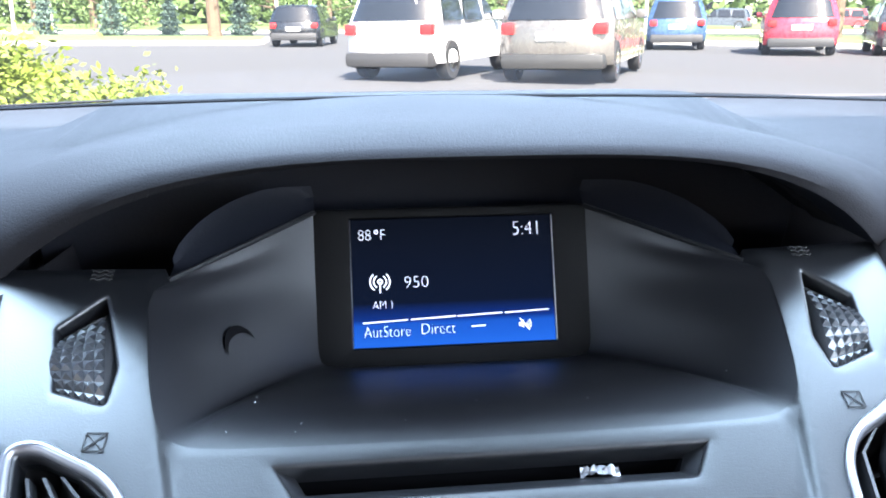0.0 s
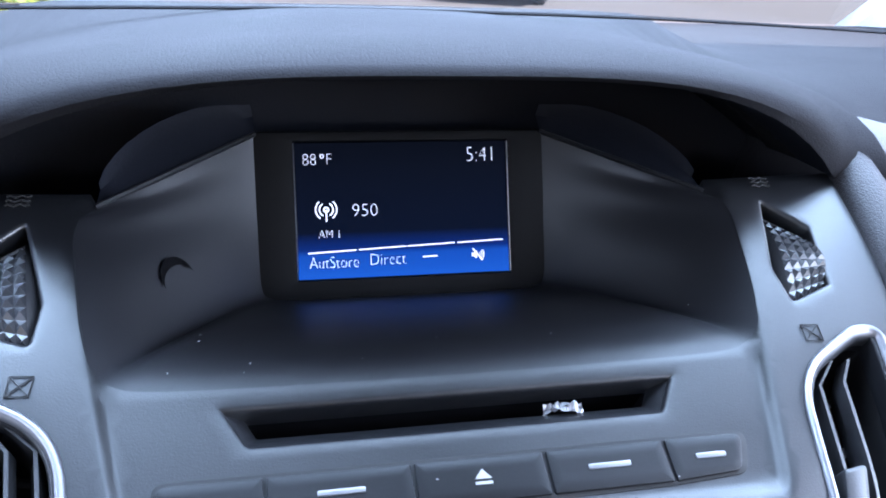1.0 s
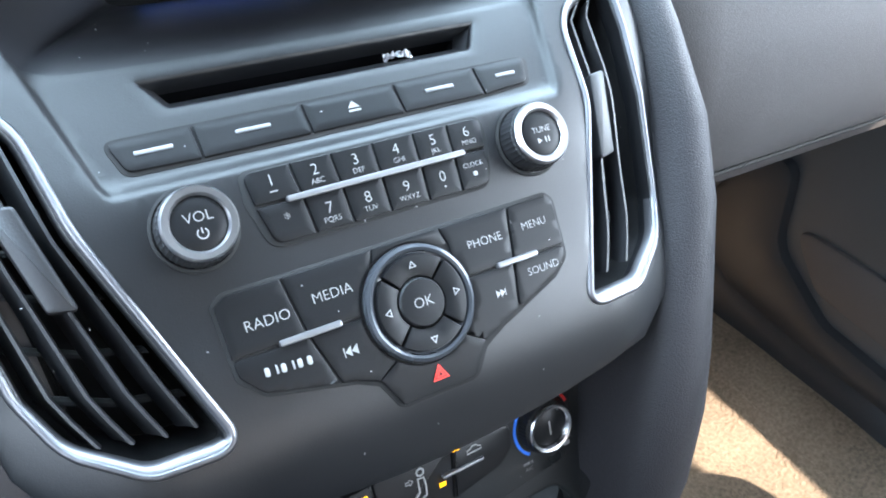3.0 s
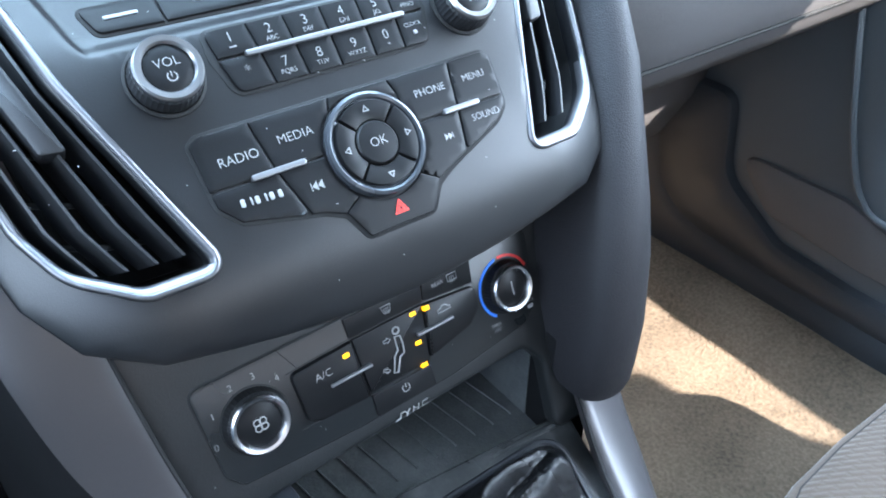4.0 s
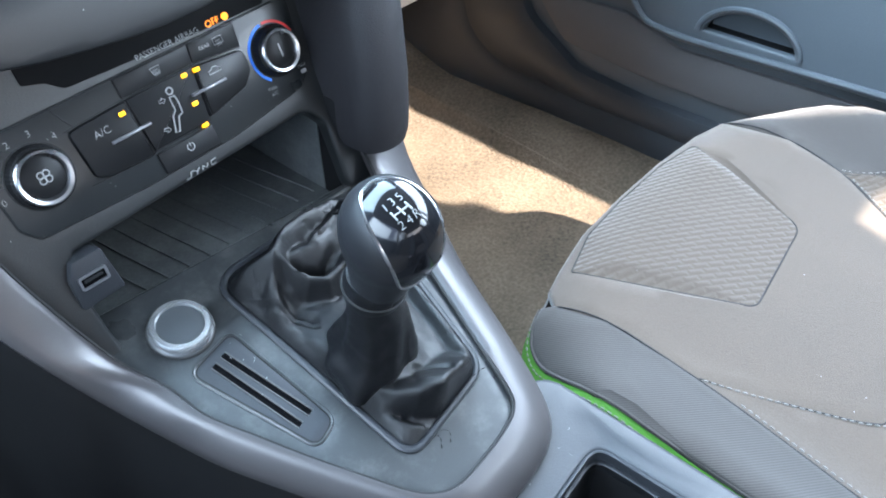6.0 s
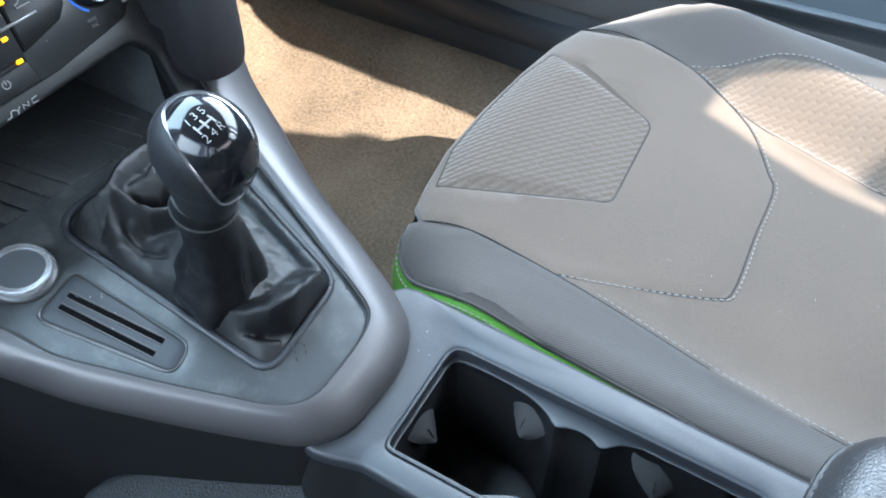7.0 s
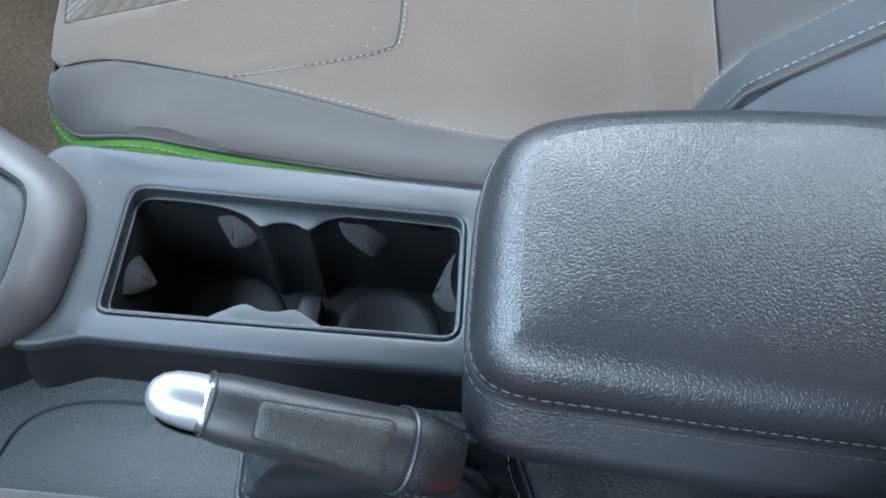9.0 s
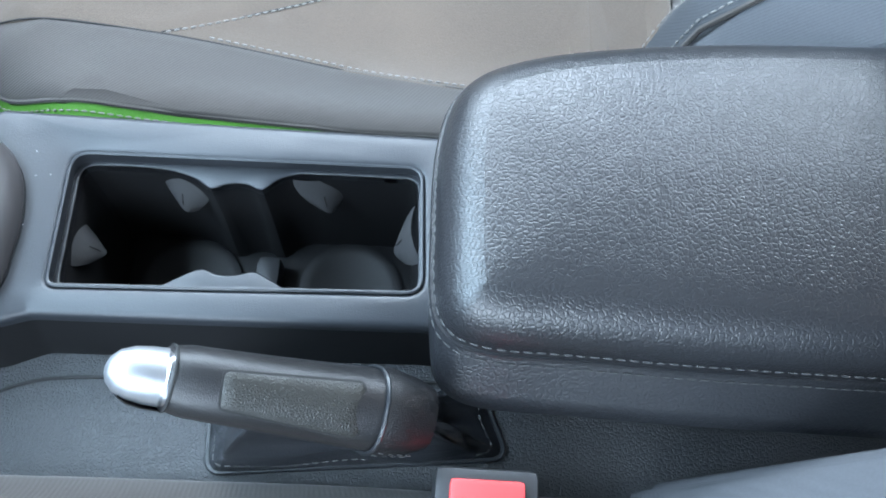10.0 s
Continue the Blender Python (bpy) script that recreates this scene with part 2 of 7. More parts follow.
def offset(p, d):
    """A counter-clockwise polygon moved outwards by d."""
    out, n = [], len(p)
    for i in range(n):
        a, b, c = (Vector(p[(i + k) % n][:2]) for k in (-1, 0, 1))
        e1, e2 = (b - a), (c - b)
        if e1.length < 1e-9:
            e1 = e2
        if e2.length < 1e-9:
            e2 = e1
        n1, n2 = Vector((e1.y, -e1.x)).normalized(), Vector((e2.y, -e2.x)).normalized()
        m = n1 + n2
        if m.length < 1e-6:
            m = n1
        m.normalize()
        k = d / max(0.5, m.dot(n1))
        out.append((b.x + m.x * k, b.y + m.y * k))
    return out


def inside(x, y, p):
    r, n = False, len(p)
    j = n - 1
    for i in range(n):
        xi, yi, xj, yj = p[i][0], p[i][1], p[j][0], p[j][1]
        if (yi > y) != (yj > y) and x < (xj - xi) * (y - yi) / (yj - yi) + xi:
            r = not r
        j = i
    return r


def edge_dist(x, y, p):
    best = 9.0
    for i in range(len(p)):
        ax, ay = p[i - 1][:2]
        bx, by = p[i][:2]
        dx, dy = bx - ax, by - ay
        s = max(0, min(1, ((x - ax) * dx + (y - ay) * dy) / (dx * dx + dy * dy + 1e-15)))
        best = min(best, math.hypot(ax + s * dx - x, ay + s * dy - y))
    return best


def wall_rings(loop, f, rings, sign):
    """Quads between successive rings of a loop: rings are (offset, height)."""
    vs, fs, n = [], [], len(loop)
    for off, h in rings:
        vs += [f(x, y, h) for x, y in (offset(loop, sign * off) if off else loop)]
    for k in range(len(rings) - 1):
        for i in range(n):
            j = (i + 1) % n
            fs.append((k * n + i, k * n + j, (k + 1) * n + j, (k + 1) * n + i))
    return vs, fs


def skin(outline, holes, f, step, depth, fillet=0.0, hole_depth=None, hole_fillet=None, creases=()):
    """A sheet laid on the surface f(u, v, h), cut along outline and holes, its edges rounded and turned in."""
    outline = ccw(outline)
    holes = [ccw(h) for h in holes]
    pts, edges = [], []
    for loop in [outline] + holes:
        o = len(pts)
        pts += [Vector(p[:2]) for p in loop]
        edges += [(o + i, o + (i + 1) % len(loop)) for i in range(len(loop))]
    for line in creases:
        o = len(pts)
        pts += [Vector(p[:2]) for p in line]
        edges += [(o + i, o + i + 1) for i in range(len(line) - 1)]
    xs, ys = [p[0] for p in outline], [p[1] for p in outline]
    nx, ny = max(1, int((max(xs) - min(xs)) / step)), max(1, int((max(ys) - min(ys)) / step))
    for i in range(nx + 1):
        for j in range(ny + 1):
            x = min(xs) + (i + 0.5 * (j % 2)) * (max(xs) - min(xs)) / nx
            y = min(ys) + j * (max(ys) - min(ys)) / ny
            if inside(x, y, outline) and edge_dist(x, y, outline) > step * 0.35 and not any(inside(x, y, h) or edge_dist(x, y, h) < step * 0.35 for h in holes):
                pts.append(Vector((x, y)))
    vs, _, fs, *_ = delaunay_2d_cdt(pts, edges, [], 0, 1e-7)
    keep = []
    for q in fs:
        cx, cy = sum(vs[i].x for i in q) / len(q), sum(vs[i].y for i in q) / len(q)
        if inside(cx, cy, outline) and not any(inside(cx, cy, h) for h in holes):
            keep.append(tuple(q))
    geo = [([f(v.x, v.y, 0.0) for v in vs], keep)]

    def rings(r, d):
        if r <= 0:
            return [(0, 0), (0, -d)]
        return [(r * math.sin(a), -r * (1 - math.cos(a))) for a in (0, 0.5, 1.0, math.pi / 2)] + ([(r, -d)] if d > r * 1.05 else [])
    geo.append(wall_rings(outline, f, rings(fillet, depth), 1))
    for h in holes:
        geo.append(wall_rings(h, f, rings(fillet if hole_fillet is None else hole_fillet, depth if hole_depth is None else hole_depth), -1))
    g = join(*geo)
    return g


def pad(outline, f, h0, h1, bev=0.0006, step=None):
    """A key-like solid on f: walls from h0, a bevel, a top at h1."""
    o = ccw(outline)
    rings = [(0, h0), (0, h1 - bev), (-bev * 0.3, h1 - bev * 0.3), (-bev, h1)]
    w = wall_rings(o, f, rings, 1)
    if step:
        top = offset(o, -bev)
        pts = [Vector(p) for p in top]
        edges = [(i, (i + 1) % len(top)) for i in range(len(top))]
        xs, ys = [p[0] for p in top], [p[1] for p in top]
        nx, ny = max(1, int((max(xs) - min(xs)) / step)), max(1, int((max(ys) - min(ys)) / step))
        for i in range(nx + 1):
            for j in range(ny + 1):
                x, y = min(xs) + i * (max(xs) - min(xs)) / nx, min(ys) + j * (max(ys) - min(ys)) / ny
                if inside(x, y, top) and edge_dist(x, y, top) > step * 0.3:
                    pts.append(Vector((x, y)))
        vs, _, fs, *_ = delaunay_2d_cdt(pts, edges, [], 0, 1e-7)
        fs = [tuple(q) for q in fs if inside(sum(vs[i].x for i in q) / 3, sum(vs[i].y for i in q) / 3, top)]
        return join(w, ([f(v.x, v.y, h1) for v in vs], fs))
    n = len(o)
    return w[0], w[1] + [tuple(range(3 * n, 4 * n))]


def band(loop, f, prof):
    """A closed moulding that follows a loop: prof gives (offset, height) across it."""
    o = ccw(loop)
    return wall_rings(o, f, prof, 1)


def loft(rings, closed=True, caps=False):
    """Quads between rings of points of equal number."""
    n = len(rings[0])
    vs = [tuple(p) for r in rings for p in r]
    fs = []
    for k in range(len(rings) - 1):
        for i in range(n if closed else n - 1):
            j = (i + 1) % n
            fs.append((k * n + i, k * n + j, (k + 1) * n + j, (k + 1) * n + i))
    if caps:
        fs.append(tuple(range(n)))
        fs.append(tuple((len(rings) - 1) * n + i for i in range(n)))
    return vs, fs


def spline(pts, n=8, closed=False):
    """A smooth line through points."""
    P = [Vector(p) for p in pts]
    out, m = [], len(P)
    for i in range(m if closed else m - 1):
        p0 = P[(i - 1) % m] if closed or i > 0 else P[0]
        p1, p2 = P[i], P[(i + 1) % m]
        p3 = P[(i + 2) % m] if closed or i + 2 < m else P[-1]
        for k in range(n):
            s = k / n
            out.append(0.5 * ((2 * p1) + (p2 - p0) * s + (2 * p0 - 5 * p1 + 4 * p2 - p3) * s * s + (3 * p1 - p0 - 3 * p2 + p3) * s ** 3))
    if not closed:
        out.append(P[-1])
    return out


def tube(pts, r, seg=8, caps=True, closed=False, flat=1.0, up=(0, 0, 1)):
    """A rod along points; r may be a list; flat squeezes it along up."""
    P = [Vector(p) for p in pts]
    rs = r if isinstance(r, (list, tuple)) else [r] * len(P)
    rings = []
    for i, p in enumerate(P):
        a = P[i - 1] if (i or closed) else P[i]
        b = P[(i + 1) % len(P)] if (i + 1 < len(P) or closed) else P[i]
        d = (b - a).normalized()
        u = Vector(up)
        if abs(d.dot(u)) > 0.95:
            u = Vector((0, 1, 0))
        s = d.cross(u).normalized()
        u = s.cross(d)
        rings.append([p + (s * math.cos(t) + u * (math.sin(t) * flat)) * rs[i] for t in (2 * math.pi * k / seg for k in range(seg))])
    if closed:
        rings.append(rings[0])
    return loft(rings, True, caps and not closed)


def turned(prof, m, seg=32, wob=None):
    """A solid of revolution: prof gives (radius, height), in the frame m."""
    rings = []
    for r, h in prof:
        rings.append([m @ Vector((max(r, 1e-5) * (wob(2 * math.pi * k / seg, h) if wob else 1) * math.cos(2 * math.pi * k / seg), max(r, 1e-5) * (wob(2 * math.pi * k / seg, h) if wob else 1) * math.sin(2 * math.pi * k / seg), h)) for k in range(seg)])
    return loft(rings, True, False)


def box(x0, x1, y0, y1, z0, z1, b=0.004):
    """A box with bevelled edges."""
    bm = bmesh.new()
    bmesh.ops.create_cube(bm, size=1.0, matrix=Matrix.Translation(((x0 + x1) / 2, (y0 + y1) / 2, (z0 + z1) / 2)) @ Matrix.Diagonal((x1 - x0, y1 - y0, z1 - z0, 1)))
    if b:
        bmesh.ops.bevel(bm, geom=bm.edges[:], offset=b, segments=2, affect="EDGES", profile=0.6)
    bm.verts.index_update()
    g = [tuple(v.co) for v in bm.verts], [tuple(v.index for v in q.verts) for q in bm.faces]
    bm.free()
    return g


def circle(cx, cy, r, n=32, a0=0.0, a1=360.0):
    full = abs(a1 - a0) >= 359.9
    return [(cx + r * math.cos(radians(a0 + (a1 - a0) * k / (n if full else n - 1))), cy + r * math.sin(radians(a0 + (a1 - a0) * k / (n if full else n - 1)))) for k in range(n)]


def arc_band(cx, cy, r0, r1, a0, a1, n=24):
    return circle(cx, cy, r1, n, a0, a1) + list(reversed(circle(cx, cy, r0, n, a0, a1)))


def frame_on(f, u, v, h=0.0, spin=0.0):
    """The frame that lies on a surface: x along u, y along v, z outwards."""
    e = 1e-4
    o = Vector(f(u, v, h))
    ex = (Vector(f(u + e, v, h)) - Vector(f(u - e, v, h))).normalized()
    ey = (Vector(f(u, v + e, h)) - Vector(f(u, v - e, h))).normalized()
    ez = ex.cross(ey).normalized()
    ey = ez.cross(ex)
    m = Matrix((ex, ey, ez)).transposed().to_4x4()
    m.translation = o
    return m @ pose(0, 0, 0, 0, 0, spin)


def lettering(text, size, m, material, parent, name="lettering", width=1.0, align="CENTER", thin=.013):
    """Words in the built-in font as a thin mesh, centred on m."""
    cu = bpy.data.curves.new(name, "FONT")
    cu.body, cu.size, cu.align_x, cu.align_y = text, size, align, "CENTER"
    cu.resolution_u = 3
    cu.offset = -thin * size
    tmp = bpy.data.objects.new(name, cu)
    scene.collection.objects.link(tmp)
    me = bpy.data.meshes.new_from_object(tmp.evaluated_get(bpy.context.evaluated_depsgraph_get()))
    bpy.data.objects.remove(tmp)
    bpy.data.curves.remove(cu)
    g = [m @ Vector((v.co.x * width, v.co.y, 0.0)) for v in me.vertices], [tuple(q.vertices) for q in me.polygons]
    bpy.data.meshes.remove(me)
    return part(name, g, material, parent, smooth=0, weld=False)


def stitches(pts, length, gap, r, material, parent, name="stitching"):
    """A row of thread stitches along a line, as one mesh."""
    P = [Vector(p) for p in pts]
    d = [0.0]
    for a, b in zip(P, P[1:]):
        d.append(d[-1] + (b - a).length)

    def at(s):
        for i in range(len(P) - 1):
            if s <= d[i + 1]:
                return P[i].lerp(P[i + 1], (s - d[i]) / max(1e-9, d[i + 1] - d[i]))
        return P[-1]
    geos, s = [], 0.0
    while s + length < d[-1]:
        geos.append(tube([at(s), at(s + length * 0.5), at(s + length)], [r * 0.5, r, r * 0.5], 5))
        s += length + gap
    return part(name, join(*geos), material, parent, weld=False)

# ---- the dashboard's centre stack ----
PROFILE = [(.114, .815), (.1155, .83), (.119, .848), (.127, .870), (.143, .893), (.163, .915), (.187, .941), (.210, .957), (.255, .985), (.298, 1.010), (.335, 1.03)]
_pp = spline([(0, y, z) for y, z in PROFILE], 12)
_py, _pz = np.array([p.y for p in _pp]), np.array([p.z for p in _pp])
_pv = np.concatenate(([0], np.cumsum(np.hypot(np.diff(_py), np.diff(_pz)))))
_pv = _pv - _pv[84]


def fas(x, v, h=0.0):
    """The face of the centre stack: x across, v up along the curved face, h outwards."""
    y, z = float(np.interp(v, _pv, _py)), float(np.interp(v, _pv, _pz))
    y1, z1 = float(np.interp(v + .002, _pv, _py)), float(np.interp(v + .002, _pv, _pz))
    y0, z0 = float(np.interp(v - .002, _pv, _py)), float(np.interp(v - .002, _pv, _pz))
    ty, tz = y1 - y0, z1 - z0
    k = math.hypot(ty, tz)
    # the middle field, from the display down to the soft keys, lies a little deeper than the wings
    xc = float(np.interp(v, [-.03, -.016, .019, .055, .105], [.094, .0985, .1070, .1152, .1215]))
    a, b = max(0.0, min(1.0, (xc - abs(x)) / .0042)), max(0.0, min(1.0, (v + .0235) / .008))
    h -= .0030 * a * a * (3 - 2 * a) * b * b * (3 - 2 * b)
    back = 7.0 * max(0.0, abs(x) - .09) ** 2 * max(0.0, min(1.0, (.03 - v) / .12))
    return (x, y + back - h * tz / k, z + h * ty / k)


def mir(p):
    return [(-x, v) for x, v in reversed(p)]


VENT = rpoly([(.0790, -.1135), (.108, -.1145), (.130, -.104), (.139, -.088), (.147, -.04), (.1515, .0), (.1535, .0315), (.146, .0325), (.1175, .016), (.110, -.030)],
             [.006, .014, .016, .016, .03, .03, .006, .014, .03, .06], 10)
SLOT = rpoly([(-.0745, .0233), (-.0660, .0085), (.0660, .0085), (.0745, .0233)], [.0015, .005, .005, .0015])
THROAT = rpoly([(-.0668, .0226), (-.0628, .0152), (.0628, .0152), (.0668, .0226)], [.0010, .0015, .0015, .0010])
WHEEL = rpoly([(.1362, .0990), (.1528, .0815), (.1474, .0525), (.1268, .0448), (.1255, .0622)], [.003, .004, .003, .003, .006])
_half = [(0, -.1548), (.02, -.1540), (.04, -.1522), (.06, -.1500), (.085, -.1455), (.110, -.1425), (.134, -.1335), (.147, -.116), (.153, -.088), (.157, -.05), (.163, 0), (.167, .045), (.180, .1065)]
BOWL = [(-.1165, .1055), (-.1200, .0975), (-.1212, .0900), (-.1203, .0820), (-.1172, .0640), (-.1142, .0500), (-.1102, .0385), (-.1040, .0325), (-.0920, .0300), (-.0600, .0290), (0, .0285)]
BOWL = [(p.x, p.y) for p in spline([(x, v, 0) for x, v in BOWL + [(-x, v) for x, v in reversed(BOWL[:-1])]], 5)]
OUT = _half[1:] + [(.1790, .1108), (.1190, .1108)]
OUT = [(0, -.1548)] + OUT + list(reversed(BOWL)) + [(-x, v) for x, v in reversed(OUT)]

stack = thing("center_stack", (0, .16, .82), "charcoal plastic car centre stack with display, radio keys and air vents", "dashboard panel")
_cv = [-.0225 + .0575 * i / 20 for i in range(21)]
_xc = lambda v: float(np.interp(v, [-.03, -.016, .019, .055, .105], [.094, .0985, .1070, .1152, .1215]))
CREASES = [[(sx * (_xc(v) - d), v) for v in _cv if v < .034 - d * 1.6] for sx in (1, -1) for d in (.0, .0010, .0021, .0032, .0042)]
CREASES += [[(-.088 + .176 * i / 40, v) for i in range(41)] for v in (-.0235, -.0215, -.0195, -.0175, -.0155)]
part("fascia", skin(OUT, [VENT, mir(VENT), SLOT, WHEEL, mir(WHEEL)], fas, .0042, .012, .0008, hole_depth=.010, hole_fillet=.0018, creases=CREASES), M_FASCIA, stack, smooth=48)


# disc slot: chamfered surround that narrows to a dark throat
so, st_ = ccw(SLOT), ccw(THROAT)
part("slot_surround", loft([[fas(x, v, -.0016) for x, v in offset(so, -.0012)], [fas(x, v, -.0030) for x, v in [(a[0] * .55 + b[0] * .45, a[1] * .55 + b[1] * .45) for a, b in zip(so, st_)]], [fas(x, v, -.0072) for x, v in st_], [fas(x, v, -.0086) for x, v in offset(st_, -.0004)]]), M_FASCIA, stack, smooth=40)
part("disc_slot", join(loft([[fas(x, v, -.0080) for x, v in st_], [fas(x, v, -.026) for x, v in offset(st_, -.0012)]]), pad(offset(st_, -.0010), fas, -.028, -.025, .0003)), M_CAVE, stack)
part("slot_lip", pad(rpoly([(-.058, .0175), (.056, .0175), (.058, .0158), (-.060, .0158)], .0006), fas, -.020, -.0125, .0006), M_SHELL, stack)


# ---- air vents ----
def vent(sx):
    o = VENT if sx > 0 else mir(VENT)

    def g(x, v, h=0.0):
        return fas(x, v, h)
    v = part("vent", band(o, g, [(-.0002, -.004), (-.0002, .0006), (.0004, .0014), (.0014, .0016), (.0024, .0011), (.0029, .0001), (.0029, -.0012)]), M_VENTRING, stack, "satin chrome vent surround", smooth=60)
    # sloped inner face, broad along the foot and the top, narrow at the sides
    oc = ccw(o)
    deep_ = offset(oc, -.005)
    face_ = []
    for p, q in zip(oc, deep_):
        n_ = Vector((p[0] - q[0], p[1] - q[1])).normalized()
        w_ = .0012 + .0017 * max(0.0, -n_.y) ** 1.3 + .0010 * max(0.0, n_.y) ** 2
        face_.append([g(p[0] + (q[0] - p[0]) * w_ * k_ / .005, p[1] + (q[1] - p[1]) * w_ * k_ / .005, h_) for k_, h_ in ((0, .0010), (.5, .0002), (1, -.0018), (1.02, -.006))])
    part("inner_bevel", loft([list(c_) for c_ in zip(*face_)], True), M_VENTRING, v, smooth=60)
    part("vent_box", join(band(o, g, [(.0005, -.006), (-.001, -.010), (-.004, -.042)]), pad(offset(ccw(o), -.004), g, -.044, -.042, .0005)), M_BLACK, v)

    def edge(v_, side):
        xin = np.interp(v_, [-.113, -.03, .016, .03], [.081, .1105, .1185, .140])
        xout = np.interp(v_, [-.104, -.088, -.04, 0, .031], [.128, .138, .146, .1505, .1525])
        return float(xin + (xout - xin) * side)
    for k, s in enumerate((.22, .52) if sx > 0 else (.13, .36, .60, .83)):
        vs, fs = [], []
        rows = [(-.104 + .127 * i / 14) for i in range(15)]
        for r in rows:
            x = edge(r, s) * sx
            for dx, h in ((-.0006, -.0035), (.0006, -.0035), (.0012, -.009), (.0011, -.018), (-.0011, -.018), (-.0014, -.009)):
                vs.append(g(x + dx + (.004 * sx if h < -.015 else 0), r, h))
        fs = [(6 * i + k2, 6 * i + (k2 + 1) % 6, 6 * (i + 1) + (k2 + 1) % 6, 6 * (i + 1) + k2) for i in range(14) for k2 in range(6)]
        part("slat", (vs, fs), M_SHELL, v)
    for k in range(6):
        r = -.094 + .021 * k
        part("cross_slat", tube([g(edge(r, -.02) * sx, r, -.025), g(edge(r, .5) * sx, r + .003, -.025), g(edge(r, 1.02) * sx, r + .006, -.025)], .0020, 6, flat=.5), M_SHELL, v)
    at = .24 if sx > 0 else .36
    xc = edge(-.035, at) * sx
    tilt = (edge(-.015, at) - edge(-.055, at)) * sx
    part("vent_tab", pad(rpoly([(xc - .0050 - tilt / 2, -.056), (xc + .0046 - tilt / 2, -.056), (xc + .0046 + tilt / 2, -.017), (xc - .0050 + tilt / 2, -.017)], .0018), g, -.012, -.0005, .0014), M_SHELL, v)


vent(1)
vent(-1)


# ---- faceted thumb wheels beside the display ----
def thumb_wheel(sx):
    o = WHEEL if sx > 0 else mir(WHEEL)
    w = part("thumb_wheel", band(o, fas, [(.0005, -.008), (-.0006, -.0085), (-.0016, -.020)]), M_BLACK, stack, "dark well of a faceted thumb wheel")
    part("well_floor", pad(offset(ccw(o), -.001), fas, -.018, -.0165, .0003), M_BLACK, w)
    # a drum with pyramid facets, seen through the opening
    vs, fs = [], []
    nu, nv = 5, 9

    def drum(s, t):
        """s across the drum from its inner edge, t from its lower end up."""
        xi, vi = np.interp(t, [0, .45, 1], [.1288, .1312, .1366]), np.interp(t, [0, .45, 1], [.0472, .0655, .0905])
        xo, vo = np.interp(t, [0, .45, 1], [.1466, .1496, .1518]), np.interp(t, [0, .45, 1], [.0540, .0645, .0775])
        return sx * float(xi + (xo - xi) * s), float(vi + (vo - vi) * s), -.0062 + .0072 * math.sin(math.pi * min(1, .10 + t * .85))
    for i in range(nu):
        for j in range(nv):
            k = len(vs)
            for a, b2 in ((0, 0), (1, 0), (1, 1), (0, 1)):
                vs.append(fas(*drum((i + a) / nu, (j + b2) / nv)))
            x, vv, h = drum((i + .5) / nu, (j + .5) / nv)
            vs.append(fas(x, vv, h + .0012))
            fs += [(k, k + 1, k + 4), (k + 1, k + 2, k + 4), (k + 2, k + 3, k + 4), (k + 3, k, k + 4)]
    part("wheel_drum", (vs, fs), M_CRYSTAL, w, "faceted grey wheel face", smooth=0)
    part("wheel_strip", (lambda q: (q, [(0, 1, 3, 2)]))([fas(*(drum(a, t_)[:2]), drum(a, t_)[2] + .0008) for a in (.02, .98) for t_ in (.93, 1.0)]), M_SATIN, w, "thin bright strip on the wheel", smooth=0)
    edge_ = [drum(0, k / 10) for k in range(11)]
    part("wheel_side", loft([[fas(x, v_, h_ + .0004) for x, v_, h_ in edge_], [fas(x - sx * .0016, v_, h_ - .0012) for x, v_, h_ in edge_], [fas(x - sx * .0042, v_, h_ - .0100) for x, v_, h_ in edge_]], False), M_SHELL, w, "dark flank of the wheel", smooth=60)
    # airflow mark above, closed mark below
    m = frame_on(fas, sx * .1405, .1060, .0006)
    part("wheel_mark", join(*[tube([m @ Vector((-.004 + .001 * k, (j - 1) * .0021 + .0006 * math.sin(k * 1.6), 0)) for k in range(9)], .00042, 4) for j in range(3)]), M_GAP, w)
    m = frame_on(fas, sx * .1285, .0330, .0004)
    c = [(-.0034, -.0030), (.0030, -.0034), (.0036, .0030), (-.0030, .0034)]
    part("wheel_mark", join(tube([m @ Vector((x, y, 0)) for x, y in c], .00026, 4, closed=True), tube([m @ Vector((*c[0], 0)), m @ Vector((*c[2], 0))], .00026, 4),
                            tube([m @ Vector((*c[1], 0)), m @ Vector((*c[3], 0))], .00026, 4)), M_GAP, w)


thumb_wheel(1)
thumb_wheel(-1)

# ---- display in its bowl ----
S0, S1 = Vector((0, .3335, .9645)), Vector((0, .3525, 1.0195))
SUP = (S1 - S0).normalized()
SN = Vector((0, -SUP.z, SUP.y))


def scr(x, v, h=0.0):
    """The display's plane: v up from the lower edge of the picture."""
    p = S0 + SUP * v + SN * h
    return (x, p.y, p.z)


